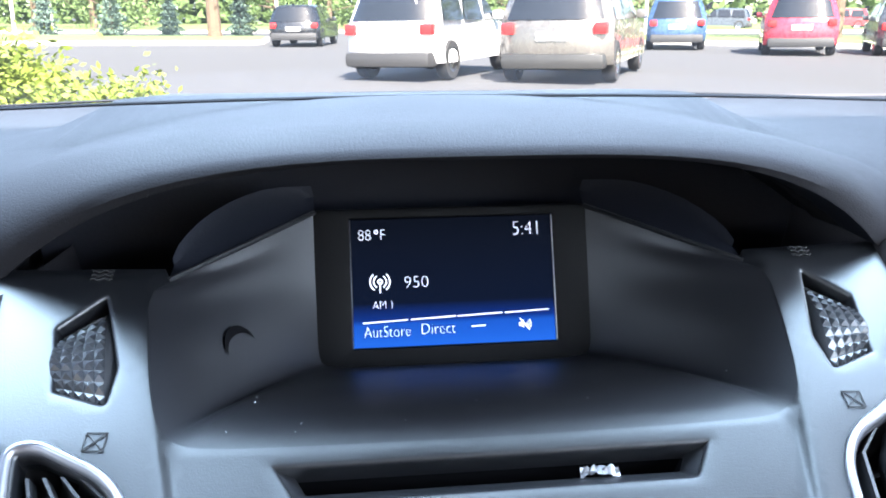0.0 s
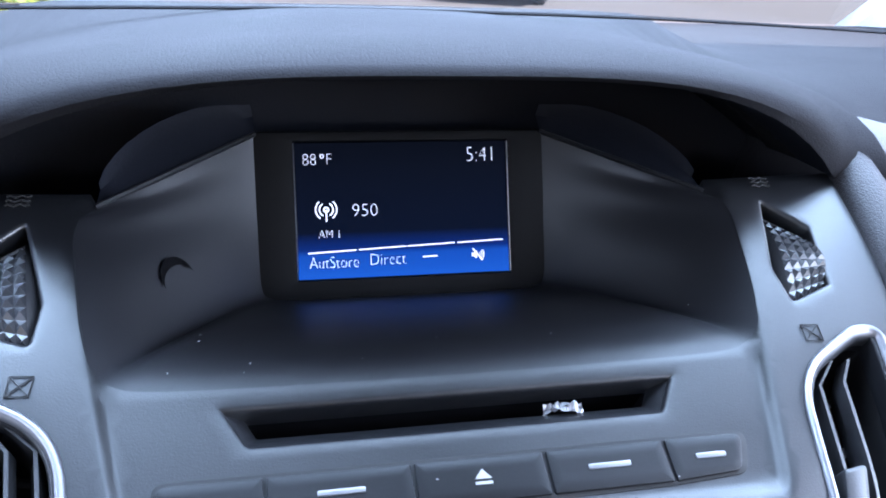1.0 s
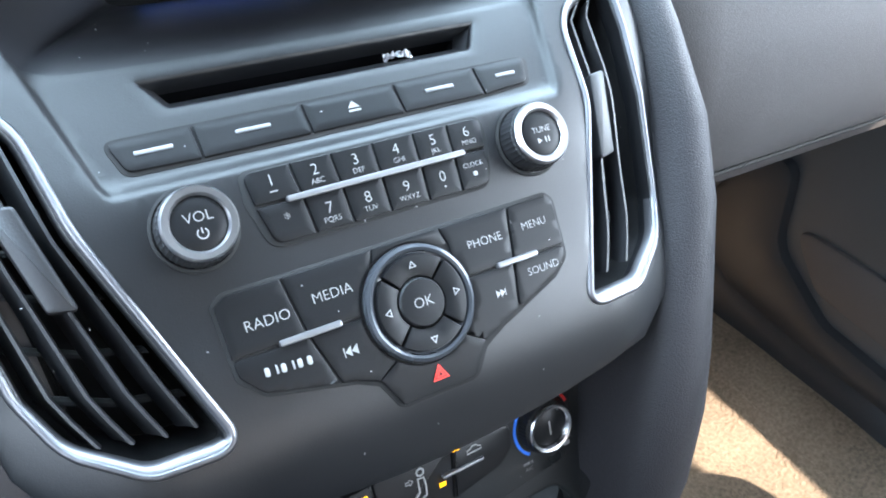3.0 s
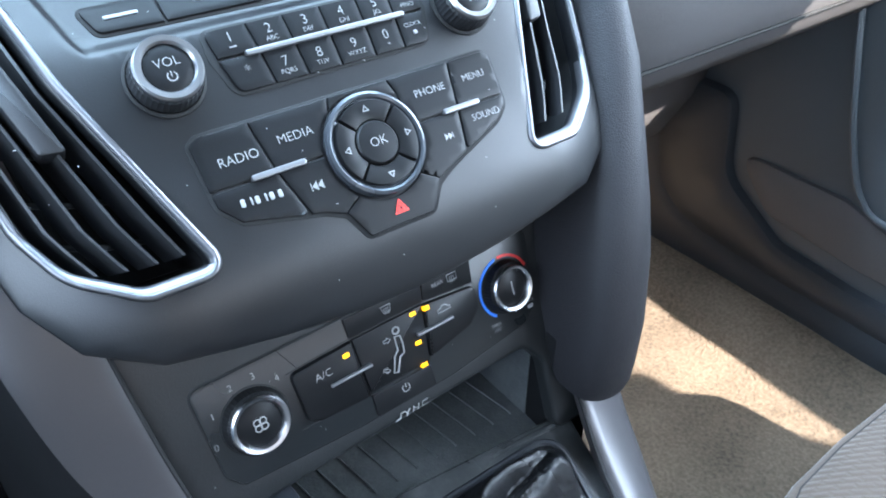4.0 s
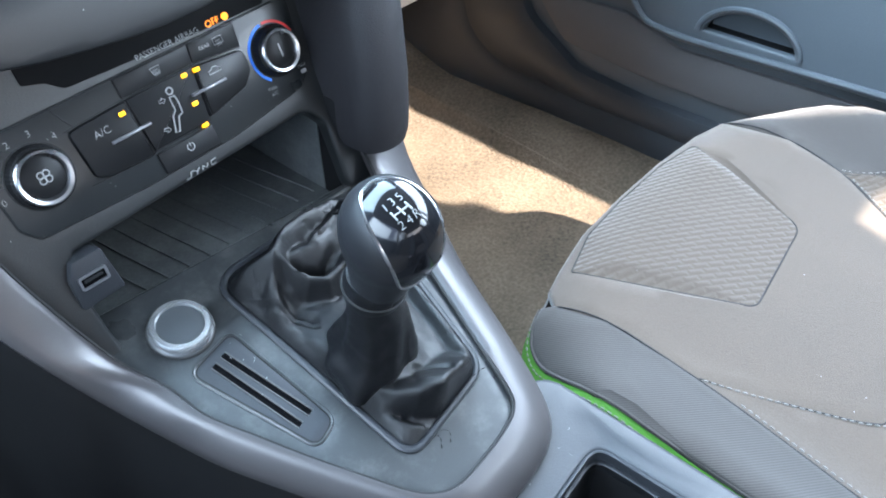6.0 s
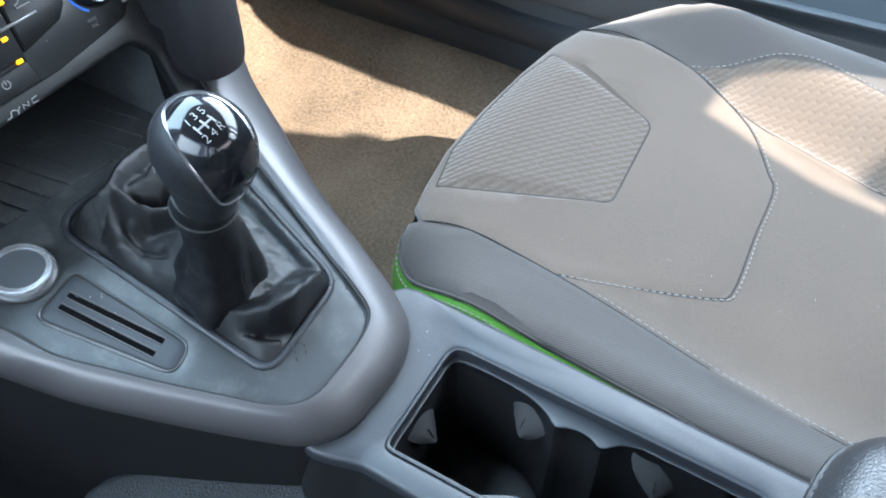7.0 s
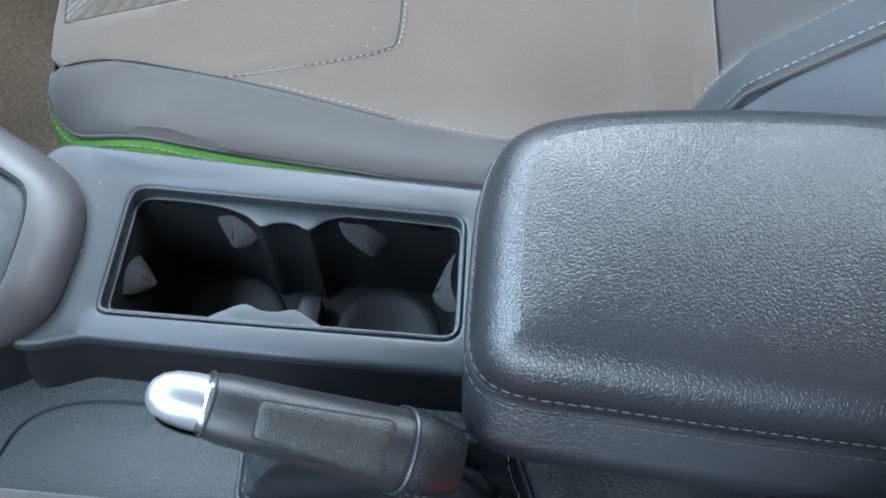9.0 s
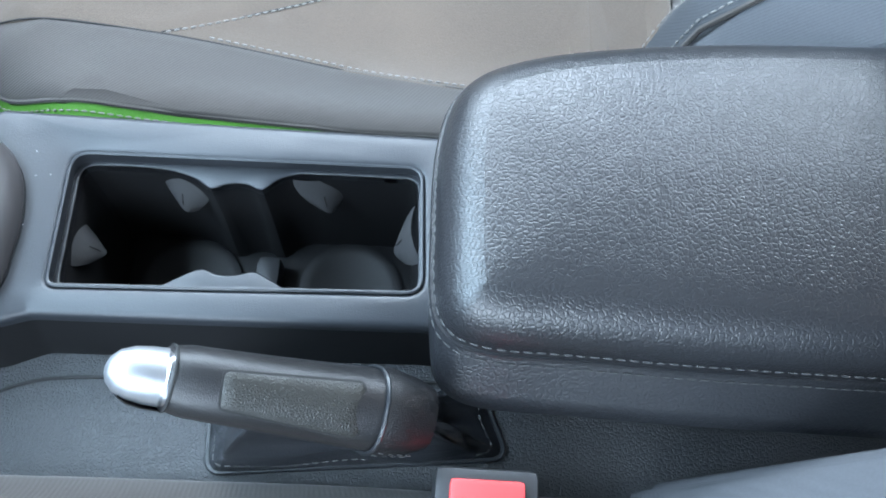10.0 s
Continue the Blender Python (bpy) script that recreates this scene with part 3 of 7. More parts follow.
SH = (S1 - S0).length
bez = part("display_bezel", skin(rpoly([(-.0625, -.0085), (.0625, -.0085), (.0625, SH + .004), (-.0625, SH + .004)], .003), [rpoly([(-.0475, -.001), (.0475, -.001), (.0475, SH + .001), (-.0475, SH + .001)], .0008)],
                                scr, .02, .010, .0012, hole_depth=.0022, hole_fillet=.0004), M_BEZEL, stack, "black display bezel")
dv, df = [], []
for i in range(2):
    for j in range(13):
        dv.append(scr(-.0465 + .093 * i, SH * j / 12, -.0016))
df = [(j, 13 + j, 14 + j, j + 1) for j in range(12)]
me = bpy.data.meshes.new("display")
me.from_pydata([(x, (Vector((0, y, z)) - S0).dot(SUP), 0.0) for x, y, z in dv], [], df)
me.materials.append(M_SCREEN)
disp = new("display", me)
disp.parent = stack
disp.matrix_basis = Matrix.Translation(-stack.location) @ frame_on(scr, 0, 0, -.0016)
tagged(disp, "lit display, black fading to blue, with white letters")


def on_screen(fx, fy):
    """A place on the picture by fractions from its upper left corner."""
    return frame_on(scr, -.0465 + .093 * fx, SH * (1 - fy), -.0013)


def screen_text(t, fx, fy, size, width=.86, align="LEFT"):
    ob = lettering(t, size, on_screen(fx, fy), M_LIT, None, "screen_text", width, align, .028)
    ob.parent = disp
    ob.matrix_parent_inverse = (Matrix.Translation(stack.location) @ disp.matrix_basis).inverted()
    return ob


def screen_shape(geo, name="screen_symbol"):
    ob = part(name, geo, M_LIT, None, smooth=0, weld=False)
    ob.parent = disp
    ob.matrix_parent_inverse = (Matrix.Translation(stack.location) @ disp.matrix_basis).inverted()


screen_text("88  F", .032, .125, .0074)
m = on_screen(.1235, .098)
lp = arc_band(0, 0, .00055, .00095, 0, 359, 14)
screen_shape(([m @ Vector((x, y, 0)) for x, y in lp], [(i, i + 1, 26 - i, 27 - i) for i in range(13)]))
screen_text("5:41", .800, .105, .0096)
screen_text("950", .250, .505, .0080, .98)
screen_text("AM 1", .095, .675, .0052)
screen_text("AutStore", .048, .885, .0074, .78)
screen_text("Direct", .325, .875, .0074, .84)
for a, b2, yy in ((.045, .265, .815), (.280, .500, .800), (.510, .735, .787), (.748, .970, .775)):
    m = on_screen(a, yy - .002)
    screen_shape(moved(([(0, 0, 0), (.093 * (b2 - a), 0.0008, 0), (.093 * (b2 - a), .0013, 0), (0, .0005, 0)], [(0, 1, 2, 3)]), m), "screen_line")
m = on_screen(.61, .87)
screen_shape(moved(([(-.003, 0, 0), (.0035, 0.0002, 0), (.0035, .0007, 0), (-.003, .0005, 0)], [(0, 1, 2, 3)]), m), "screen_line")
m = on_screen(.135, .49)
sym = []
for r, a0, a1 in ((.0046, 130, 235), (.0046, -55, 50), (.0030, 120, 240), (.0030, -60, 60), (.0011, 0, 359)):
    lp = arc_band(0, 0, r - .0004, r + .0002, a0, a1, 14)
    sym.append(([m @ Vector((x, y, 0)) for x, y in lp], [(i, i + 1, 26 - i, 27 - i) for i in range(13)]))
sym.append(([m @ Vector((x, y, 0)) for x, y in ((-.0003, -.0052), (.0003, -.0052), (.0003, 0), (-.0003, 0))], [(0, 1, 2, 3)]))
screen_shape(join(*sym))
m = on_screen(.845, .865)
sym = [([m @ Vector((x, y, 0)) for x, y in ((-.0026, -.0008), (-.0016, -.0008), (-.0004, -.0019), (-.0004, .0019), (-.0016, .0008), (-.0026, .0008))], [(0, 1, 2, 3, 4, 5)])]
for r in (.0012, .0021, .0030):
    lp = arc_band(0, 0, r - .0002, r + .00015, -45, 45, 8)
    sym.append(([m @ Vector((x, y, 0)) for x, y in lp], [(i, i + 1, 14 - i, 15 - i) for i in range(7)]))
sym.append(([m @ Vector((x, y, 0)) for x, y in ((-.0024, .0026), (-.0019, .0029), (.0024, -.0025), (.0019, -.0028))], [(0, 1, 2, 3)]))
screen_shape(join(*sym))
# thin bright edge of the glass
for sx in (1, -1):
    part("glass_edge", tube([scr(sx * .0470, 0, -.0010), scr(sx * .0470, SH, -.0010)], .0003, 5), M_RING, bez)

# the bowl: sides and shelf lead from the display forward to the edge of the fascia
UI = [(-.0620, SH + .004), (-.0620, SH * .86), (-.0620, SH * .70), (-.0620, SH * .52), (-.0620, SH * .32), (-.0620, SH * .12), (-.0615, -.0030), (-.0590, -.0068), (-.0500, -.0083), (-.0260, -.0085), (0, -.0085)]
UI = spline([Vector(scr(x, v, -.001)) for x, v in UI] + [Vector(scr(-x, v, -.001)) for x, v in reversed(UI[:-1])], 5)
NB = len(UI)
cols = []
for i, (a, q2) in enumerate(zip(UI, BOWL)):
    j0, j1 = BOWL[max(0, i - 1)], BOWL[min(NB - 1, i + 1)]
    tx, tv = j1[0] - j0[0], j1[1] - j0[1]
    k = math.hypot(tx, tv)
    nx, nv = -tv / k, tx / k                     # into the bowl, within the fascia's face
    o = Vector(fas(q2[0], q2[1], 0))
    o2 = Vector(fas(q2[0] + nx * .002, q2[1] + nv * .002, 0))
    T = (o2 - o).normalized()
    reach = .0130 + .0060 * max(nv, 0) ** 2
    u = abs(i / (NB - 1) - .5) * 2
    side = max(0, min(1, (u - .20) / .28))
    side = side * side * (3 - 2 * side)
    c2 = (o + T * reach).lerp(o.lerp(a, .33) + T * .0035, side)
    c1 = (a + SN * .030).lerp(a.lerp(o, .30) - SN * .004, side)
    col = []
    for s_ in [k_ / 16 for k_ in range(17)]:
        w = 1 - s_
        col.append(a * w ** 3 + c1 * (3 * w * w * s_) + c2 * (3 * w * s_ * s_) + o * s_ ** 3)
    cols.append(col)
part("display_bowl", loft(cols, False), M_BOWL, stack, smooth=70)
# a crescent moulded into the bowl's side wall
cc_ = cols[22][9]
cu_ = (cols[22][12] - cols[22][6]).normalized()
cn_ = cu_.cross(cols[24][9] - cols[20][9]).normalized()
if cn_.z < 0:
    cn_ = -cn_
cw_ = cn_.cross(cu_)
cres = []
for k in range(17):
    a = radians(75) + radians(190) * k / 16
    for s in (0, 1):
        rr = .0085 - .0036 * s * math.sin(math.pi * k / 16)
        cres.append(tuple(cc_ + cn_ * .0010 + cw_ * (rr * math.cos(a)) + cu_ * (rr * math.sin(a))))
part("moulded_mark", (cres, [(2 * i, 2 * i + 1, 2 * i + 3, 2 * i + 2) for i in range(16)]), M_CAVE, stack)

# underside of the cowl above the display: closes the bowl
def lip(x):
    """The front lower edge of the cowl."""
    s = min(1.0, abs(x) / .183)
    return Vector((x, .250 + .055 * s ** 2.2, 1.0605 - .0540 * s ** 3.0))


xs_lip = [-.183 + .366 * i / 40 for i in range(41)]
rows_c = []
for k in range(5):
    s = k / 4
    row = []
    for x in xs_lip:
        a = lip(x)
        row.append(a.lerp(Vector((x * 1.02, .395 - .03 * (abs(x) / .183) ** 2, a.z + .006 - .004 * (abs(x) / .183))), s))
    rows_c.append(row)
# back of the hollow, down behind the display and the wings
rows_c.append([Vector((x * 1.02, .395 - .03 * (abs(x) / .183) ** 2, .985)) for x in xs_lip])
# underside coloured dark for the shade of the hollow
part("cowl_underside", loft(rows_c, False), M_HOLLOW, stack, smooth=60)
# ledge above each side wall of the bowl, from its ridge out to an arched edge
for sx in (1, -1):
    ridge = [Vector(scr(sx * .0625, SH + .004, 0)).lerp(Vector(fas(sx * .1165, .1055, 0)), k / 10) for k in range(11)]
    arch = spline([(sx * .0640, .362, 1.0340), (sx * .0850, .352, 1.0345), (sx * .1040, .335, 1.0285), (sx * .1150, .316, 1.0190), fas(sx * .1165, .1055, 0)], 3)[:11]
    arch = [arch[min(len(arch) - 1, k)] for k in range(11)]
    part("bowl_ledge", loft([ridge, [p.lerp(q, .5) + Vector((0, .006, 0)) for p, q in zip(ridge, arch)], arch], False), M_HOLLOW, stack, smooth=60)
    part("ledge_line", tube(ridge, .0011, 6), M_FASCIA, stack)


# ---- keys ----
def gap(outline, grow=.0010, f=fas, h=.0003):
    return pad(offset(ccw(outline), grow), f, -.002, h, .0002, step=.006)


def key(outline, name="key", f=fas, h=.0014, bev=.0004, material=None, parent=None, r=.0012, step=.003, label=""):
    return part(name, pad(offset(ccw(rpoly(outline, r)), -.0002), f, -.0006, h, bev, step), material or M_BUTTON, parent or stack, label, smooth=24)


def mark_bar(x, v, w, hgt, material, parent, f=fas, h=.0017, slope=0.0, name="mark"):
    return part(name, pad(rpoly([(x - w / 2, v - hgt / 2 - slope), (x + w / 2, v - hgt / 2 + slope), (x + w / 2, v + hgt / 2 + slope), (x - w / 2, v + hgt / 2 - slope)], hgt * .3), f, h - .0004, h + .0001, .00005), material, parent)


# soft-key row
ROWX = [-.0905, -.0600, -.0180, .0222, .0610, .0890]
row_out = rpoly([(-.0905, 0.0002), (-.0865, -.0132), (-.0180, -.0142), (.0600, -.0135), (.0850, -.0120), (.0895, 0.0002)], [.003, .004, .0, .0, .004, .003])
part("key_gap", gap(row_out), M_GAP, stack)
for i in range(5):
    a, b2 = ROWX[i], ROWX[i + 1]
    sl = .0018
    q = [(a + (.0045 if i == 0 else sl * .3), -.0128 if i == 0 else -.0136), (b2 - (.0045 if i == 4 else -sl * .3) - .0006, -.0122 if i == 4 else -.0136), (b2 - .0006, 0), (a + .0003, 0)]
    k = key(q, "soft_key", r=[.004 if i == 0 else .0008, .004 if i == 4 else .0008, .003 if i == 4 else .0008, .003 if i == 0 else .0008])
    xm = (a + b2) / 2
    if i == 2:
        m = frame_on(fas, xm, -.0065, .00175)
        part("mark", moved(([(-.0026, -.0004, 0), (.0026, -.0004, 0), (0, .0026, 0), (-.0026, -.0021, 0), (.0026, -.0021, 0), (.0026, -.0012, 0), (-.0026, -.0012, 0)], [(0, 1, 2), (3, 4, 5, 6)]), m), M_WHITE, k)
    else:
        mark_bar(xm, -.0065, .0135 if i < 4 else .010, .0016, M_BAR, k)

# number keys
KX = [-.0510, -.0325, -.0160, .0015, .0195, .0352, .0515]
KB = [-.0480, -.0300, -.0149, .0010, .0180, .0333, .0480]
key_out = rpoly([(-.0510, -.0238), (-.0515, -.0360), (-.0470, -.0520), (.0460, -.0520), (.0510, -.0360), (.0515, -.0238)], [.004, .006, .006, .006, .006, .004])
part("key_gap", gap(key_out), M_GAP, stack)
TOPS = [("1", ""), ("2", "ABC"), ("3", "DEF"), ("4", "GHI"), ("5", "JKL"), ("6", "MNO")]
BOTS = [("*", ""), ("7", "PQRS"), ("8", "TUV"), ("9", "WXYZ"), ("0", "+"), ("CLOCK", "")]
for i in range(6):
    mx0, mx1 = (KX[i] + KB[i]) / 2, (KX[i + 1] + KB[i + 1]) / 2
    for top in (True, False):
        if top:
            q = [(mx0 + .0003, -.0366), (mx1 - .0003, -.0366), (KX[i + 1] - .0003, -.0240), (KX[i] + .0003, -.0240)]
            rr = [.0006, .0006, .004 if i == 5 else .0006, .004 if i == 0 else .0006]
        else:
            q = [(KB[i] + .0003 + (.002 if i == 0 else 0), -.0518), (KB[i + 1] - .0003 - (.001 if i == 5 else 0), -.0518), (mx1 - .0003, -.0374), (mx0 + .0003, -.0374)]
            rr = [.005 if i == 0 else .0006, .005 if i == 5 else .0006, .0006, .0006]
        k = key(q, "number_key", r=rr)
        big, small = (TOPS if top else BOTS)[i]
        xm = sum(p[0] for p in q) / 4
        vm = -.0290 if top else -.0440
        if big == "CLOCK":
            lettering(big, .0028, frame_on(fas, xm, -.0425, .0018), M_GREYPRINT, k)
            mark_bar(xm, -.0462, .0018, .0018, M_GREYPRINT, k)
        else:
            lettering(big, .0062, frame_on(fas, xm, vm, .0018), M_WHITE, k)
            if small:
                lettering(small, .0030, frame_on(fas, xm, vm - .0043, .0018), M_WHITE, k)
            elif big == "1":
                mark_bar(xm, vm - .0040, .0030, .0005, M_WHITE, k)
part("key_bar", pad(rpoly([(-.0375, -.0382), (.0390, -.0380), (.0390, -.0357), (-.0375, -.0359)], .001), fas, 0, .0028, .0006, .006), M_BAR, stack, "thin silver bar between number keys")


# rotary knobs
def knob(name, x, v, r, f=fas, high=.0125, ring=M_RING, face=M_BUTTON, label=""):
    m = frame_on(f, x, v)
    k = part(name, turned([(r * 1.12, -.001), (r * 1.12, .0006), (r * 1.04, .0012)], m, 40), M_GAP, stack, label)
    part("grip", turned([(r * .98, .0005), (r * 1.0, .0020), (r * .97, high * .72), (r * .93, high * .80)], m, 120, lambda a, h: 1 + .012 * math.cos(a * 40)), M_SHELL, k, "ribbed dark grip", smooth=20)
    part("knob_ring", turned([(r * .93, high * .78), (r * .93, high * .92), (r * .88, high), (r * .74, high * .99), (r * .68, high * .90), (r * .68, high * .80)], m, 48), ring, k, "brushed silver ring")
    part("knob_face", turned([(r * .70, high * .84), (r * .62, high * .90), (r * .35, high * .92), (0, high * .92)], m, 40), face, k)
    return k, m @ Matrix.Translation((0, 0, high * .93)), m


kn, top, _m = knob("volume_knob", -.0712, -.0385, .0140, label="round volume knob with silver ring")
lettering("VOL", .0052, top @ Matrix.Translation((0, .0020, 0)), M_WHITE, kn)


def power_mark(m, r, parent, material=M_WHITE):
    lp = arc_band(0, 0, r - r * .12, r + r * .12, 125, 415, 18)
    g1 = [m @ Vector((x, y, 0)) for x, y in lp], [(i, i + 1, 34 - i, 35 - i) for i in range(17)]
    g2 = [m @ Vector((x, y, 0)) for x, y in ((-r * .12, 0), (r * .12, 0), (r * .12, r * 1.15), (-r * .12, r * 1.15))], [(0, 1, 2, 3)]
    part("mark", join(g1, g2), material, parent, smooth=0, weld=False)


power_mark(top @ Matrix.Translation((0, -.0036, 0)), .0018, kn)
kn, top, _m = knob("tune_knob", .0712, -.0385, .0140, label="round tuning knob with silver ring")
lettering("TUNE", .0036, top @ Matrix.Translation((0, .0014, 0)), M_GREYPRINT, kn)
part("mark", moved(([(-.003, -.0042, 0), (-.003, -.0018, 0), (-.001, -.003, 0), (.0006, -.0042, 0), (.0012, -.0042, 0), (.0012, -.0018, 0), (.0006, -.0018, 0), (.0022, -.0042, 0), (.0028, -.0042, 0), (.0028, -.0018, 0), (.0022, -.0018, 0)],
                   [(0, 1, 2), (3, 4, 5, 6), (7, 8, 9, 10)]), top), M_GREYPRINT, kn)

# menu cluster round the round pad
men_out = rpoly([(-.0740, -.0660), (-.0700, -.0632), (.0705, -.0625), (.0735, -.0655), (.0715, -.0900), (.0640, -.0965), (.0330, -.1085), (.0235, -.1135), (.0170, -.1245), (-.0170, -.1245), (-.0235, -.1125), (-.0320, -.1085), (-.0650, -.1010), (-.0730, -.0930)],
                [.003, .003, .003, .003, .005, .004, .002, .002, .005, .005, .002, .002, .005, .005])
part("key_gap", gap(men_out), M_GAP, stack)
DC = (0, -.0882)
RD = .0228


def cutkey(pts, r=.0008):
    """A key whose edge gives way to the round pad."""
    out_ = []
    P = rpoly(pts, r)
    dense = []
    for i in range(len(P)):
        a, b2 = Vector(P[i]), Vector(P[(i + 1) % len(P)])
        n_ = max(1, int((b2 - a).length / .0012))
        dense += [a.lerp(b2, k / n_) for k in range(n_)]
    for p in dense:
        d = p - Vector(DC)
        if d.length < RD + .0007:
            p = Vector(DC) + d.normalized() * (RD + .0007)
        out_.append((p.x, p.y))
    clean = [out_[0]]
    for p in out_[1:]:
        if math.hypot(p[0] - clean[-1][0], p[1] - clean[-1][1]) > 2e-4:
            clean.append(p)
    return clean


def mkey(pts, name, r=.0008, label=""):
    return part(name, pad(offset(ccw(cutkey(pts, r)), -.0002), fas, -.0006, .0014, .0004, .0033), M_BUTTON, stack, label, smooth=24)


MID = -.0862
k = mkey([(-.0733, MID + .0003), (-.0455, MID + .0003), (-.0490, -.0634), (-.0690, -.0636), (-.0738, -.0665)], "menu_key")
lettering("RADIO", .0056, frame_on(fas, -.0575, -.0765, .0018, 0), M_WHITE, k)
k = mkey([(-.0449, MID + .0003), (-.0190, MID + .0003), (-.0150, -.0700), (-.0125, -.0632), (-.0484, -.0634)], "menu_key")
lettering("MEDIA", .0055, frame_on(fas, -.0320, -.0745, .0018, 0), M_WHITE, k)
k = mkey([(-.0725, -.0925), (-.0655, -.1004), (-.0385, -.1068), (-.0452, MID - .0003), (-.0733, MID - .0003)], "menu_key", .002)
for i, w in enumerate((.0018, .0007, .0018, .0007, .0018, .0018)):
    mark_bar(-.0630 + .0030 * i + (.0006 if i % 2 else 0), -.0935 - .0002 * i, w, .0032, M_GREYPRINT, k, name="worn_mark")
k = mkey([(-.0379, -.1069), (-.0315, -.1082), (-.0240, -.1115), (-.0160, -.1065), (-.0190, MID - .0003), (-.0446, MID - .0003)], "menu_key")
m = frame_on(fas, -.0315, -.0965, .0018)
TRI = [(-.0030, -.0018, 0), (-.0026, -.0018, 0), (-.0026, .0018, 0), (-.0030, .0018, 0), (-.0026, 0, 0), (0, -.0020, 0), (0, .0020, 0), (0, 0, 0), (.0026, -.0020, 0), (.0026, .0020, 0)]
part("mark", moved((TRI, [(0, 1, 2, 3), (4, 5, 6), (7, 8, 9)]), m), M_WHITE, k)
part("menu_key", pad(cutkey([(-.0118, -.0632), (.0168, -.0630), (.0190, -.0700), (-.0140, -.0700)]), fas, 0, .0012, .0004), M_BUTTON, stack)
k = mkey([(.0190, MID + .0013), (.0455, MID + .0013), (.0500, -.0630), (.0174, -.0630), (.0195, -.0700)], "menu_key")
lettering("PHONE", .0050, frame_on(fas, .0355, -.0735, .0018, 0), M_GREYPRINT, k)
k = mkey([(.0461, MID + .0013), (.0718, MID + .0013), (.0731, -.0660), (.0700, -.0629), (.0506, -.0630)], "menu_key", .002)
lettering("MENU", .0046, frame_on(fas, .0603, -.0730, .0018, 0), M_GREYPRINT, k)
k = mkey([(.0425, -.1042), (.0635, -.0960), (.0708, -.0900), (.0716, MID + .0007), (.0459, MID + .0007)], "menu_key", .002)
lettering("SOUND", .0046, frame_on(fas, .0585, -.0915, .0018, 0), M_GREYPRINT, k)
k = mkey([(.0240, -.1115), (.0330, -.1078), (.0419, -.1044), (.0453, MID + .0007), (.0190, MID + .0007), (.0160, -.1065)], "menu_key")
m = frame_on(fas, .0355, -.0955, .0018)
part("mark", moved(([(-x * .8, y * .8, z) for x, y, z in TRI], [(0, 1, 2, 3), (4, 5, 6), (7, 8, 9)]), m), M_GREYPRINT, k)
k = mkey([(-.0165, -.1240), (.0165, -.1240), (.0228, -.1130), (.0238, -.1110), (.0150, -.1060), (-.0150, -.1060), (-.0238, -.1112), (-.0228, -.1124)], "hazard_key", .003, "dark key with a red warning triangle")
m = frame_on(fas, .0005, -.1165, .0018)
for s0, s1 in ((1.0, .74), (.56, .30)):
    T0 = [Vector((s0 * .0042 * math.cos(radians(90 + 120 * i)), s0 * .0042 * math.sin(radians(90 + 120 * i)) - .0006, 0)) for i in range(3)]
    T1 = [Vector((s1 * .0042 * math.cos(radians(90 + 120 * i)), s1 * .0042 * math.sin(radians(90 + 120 * i)) - .0006, 0)) for i in range(3)]
    part("triangle", moved((T0 + T1, [(0, 1, 4, 3), (1, 2, 5, 4), (2, 0, 3, 5)]), m), M_REDPRINT, k, smooth=0, weld=False)
for x0, x1, v in ((-.0560, -.0320, -.0857), (.0375, .0575, -.0848)):
    part("key_bar", pad(rpoly([(x0, v - .0012), (x1, v - .0012), (x1, v + .0012), (x0, v + .0012)], .001), fas, 0, .0028, .0006, .006), M_BAR, stack, "short silver bar between keys")
m = frame_on(fas, DC[0], DC[1])
dial = part("round_pad", turned([(RD, -.001), (RD, .0030), (RD * .985, .0040), (RD * .93, .0046), (RD * .88, .0040), (RD * .86, .0030), (RD * .80, .0026)], m, 64), M_PADRIM, stack, "round four-way control pad with glossy rim")
for q in range(4):
    a0 = 45 + 90 * q + 2.2
    lp = arc_band(0, 0, RD * .44, RD * .82, a0, a0 + 85.6, 14)
    mm = m

    def polar(x, y, h=0.0, mm=mm):
        return tuple(mm @ Vector((x, y, .0014 + h + .10 * (x * x + y * y) / RD)))
    kk = part("pad_key", pad(lp, polar, -.001, .0022, .0006), M_BUTTON, dial)
    c = radians(a0 + 42.8)
    rr = RD * .64
    ctr = Vector((rr * math.cos(c), rr * math.sin(c), .0053))
    tr = [m @ (ctr + Vector((.0019 * math.cos(c + 2 * math.pi * i / 3), .0019 * math.sin(c + 2 * math.pi * i / 3), 0))) for i in range(3)]
    ti = [m @ (ctr + Vector((.0011 * math.cos(c + 2 * math.pi * i / 3), .0011 * math.sin(c + 2 * math.pi * i / 3), 0))) for i in range(3)]
    part("mark", (tr + ti, [(0, 1, 4, 3), (1, 2, 5, 4), (2, 0, 3, 5)]), M_WHITE if q != 2 else M_GREYPRINT, kk, smooth=0, weld=False)
okk = part("ok_key", turned([(RD * .42, .001), (RD * .42, .0042), (RD * .39, .0050), (RD * .2, .0054), (0, .0055)], m, 40), M_BUTTON, dial)
lettering("OK", .0058, m @ Matrix.Translation((0, 0, .0057)), M_WHITE, okk)

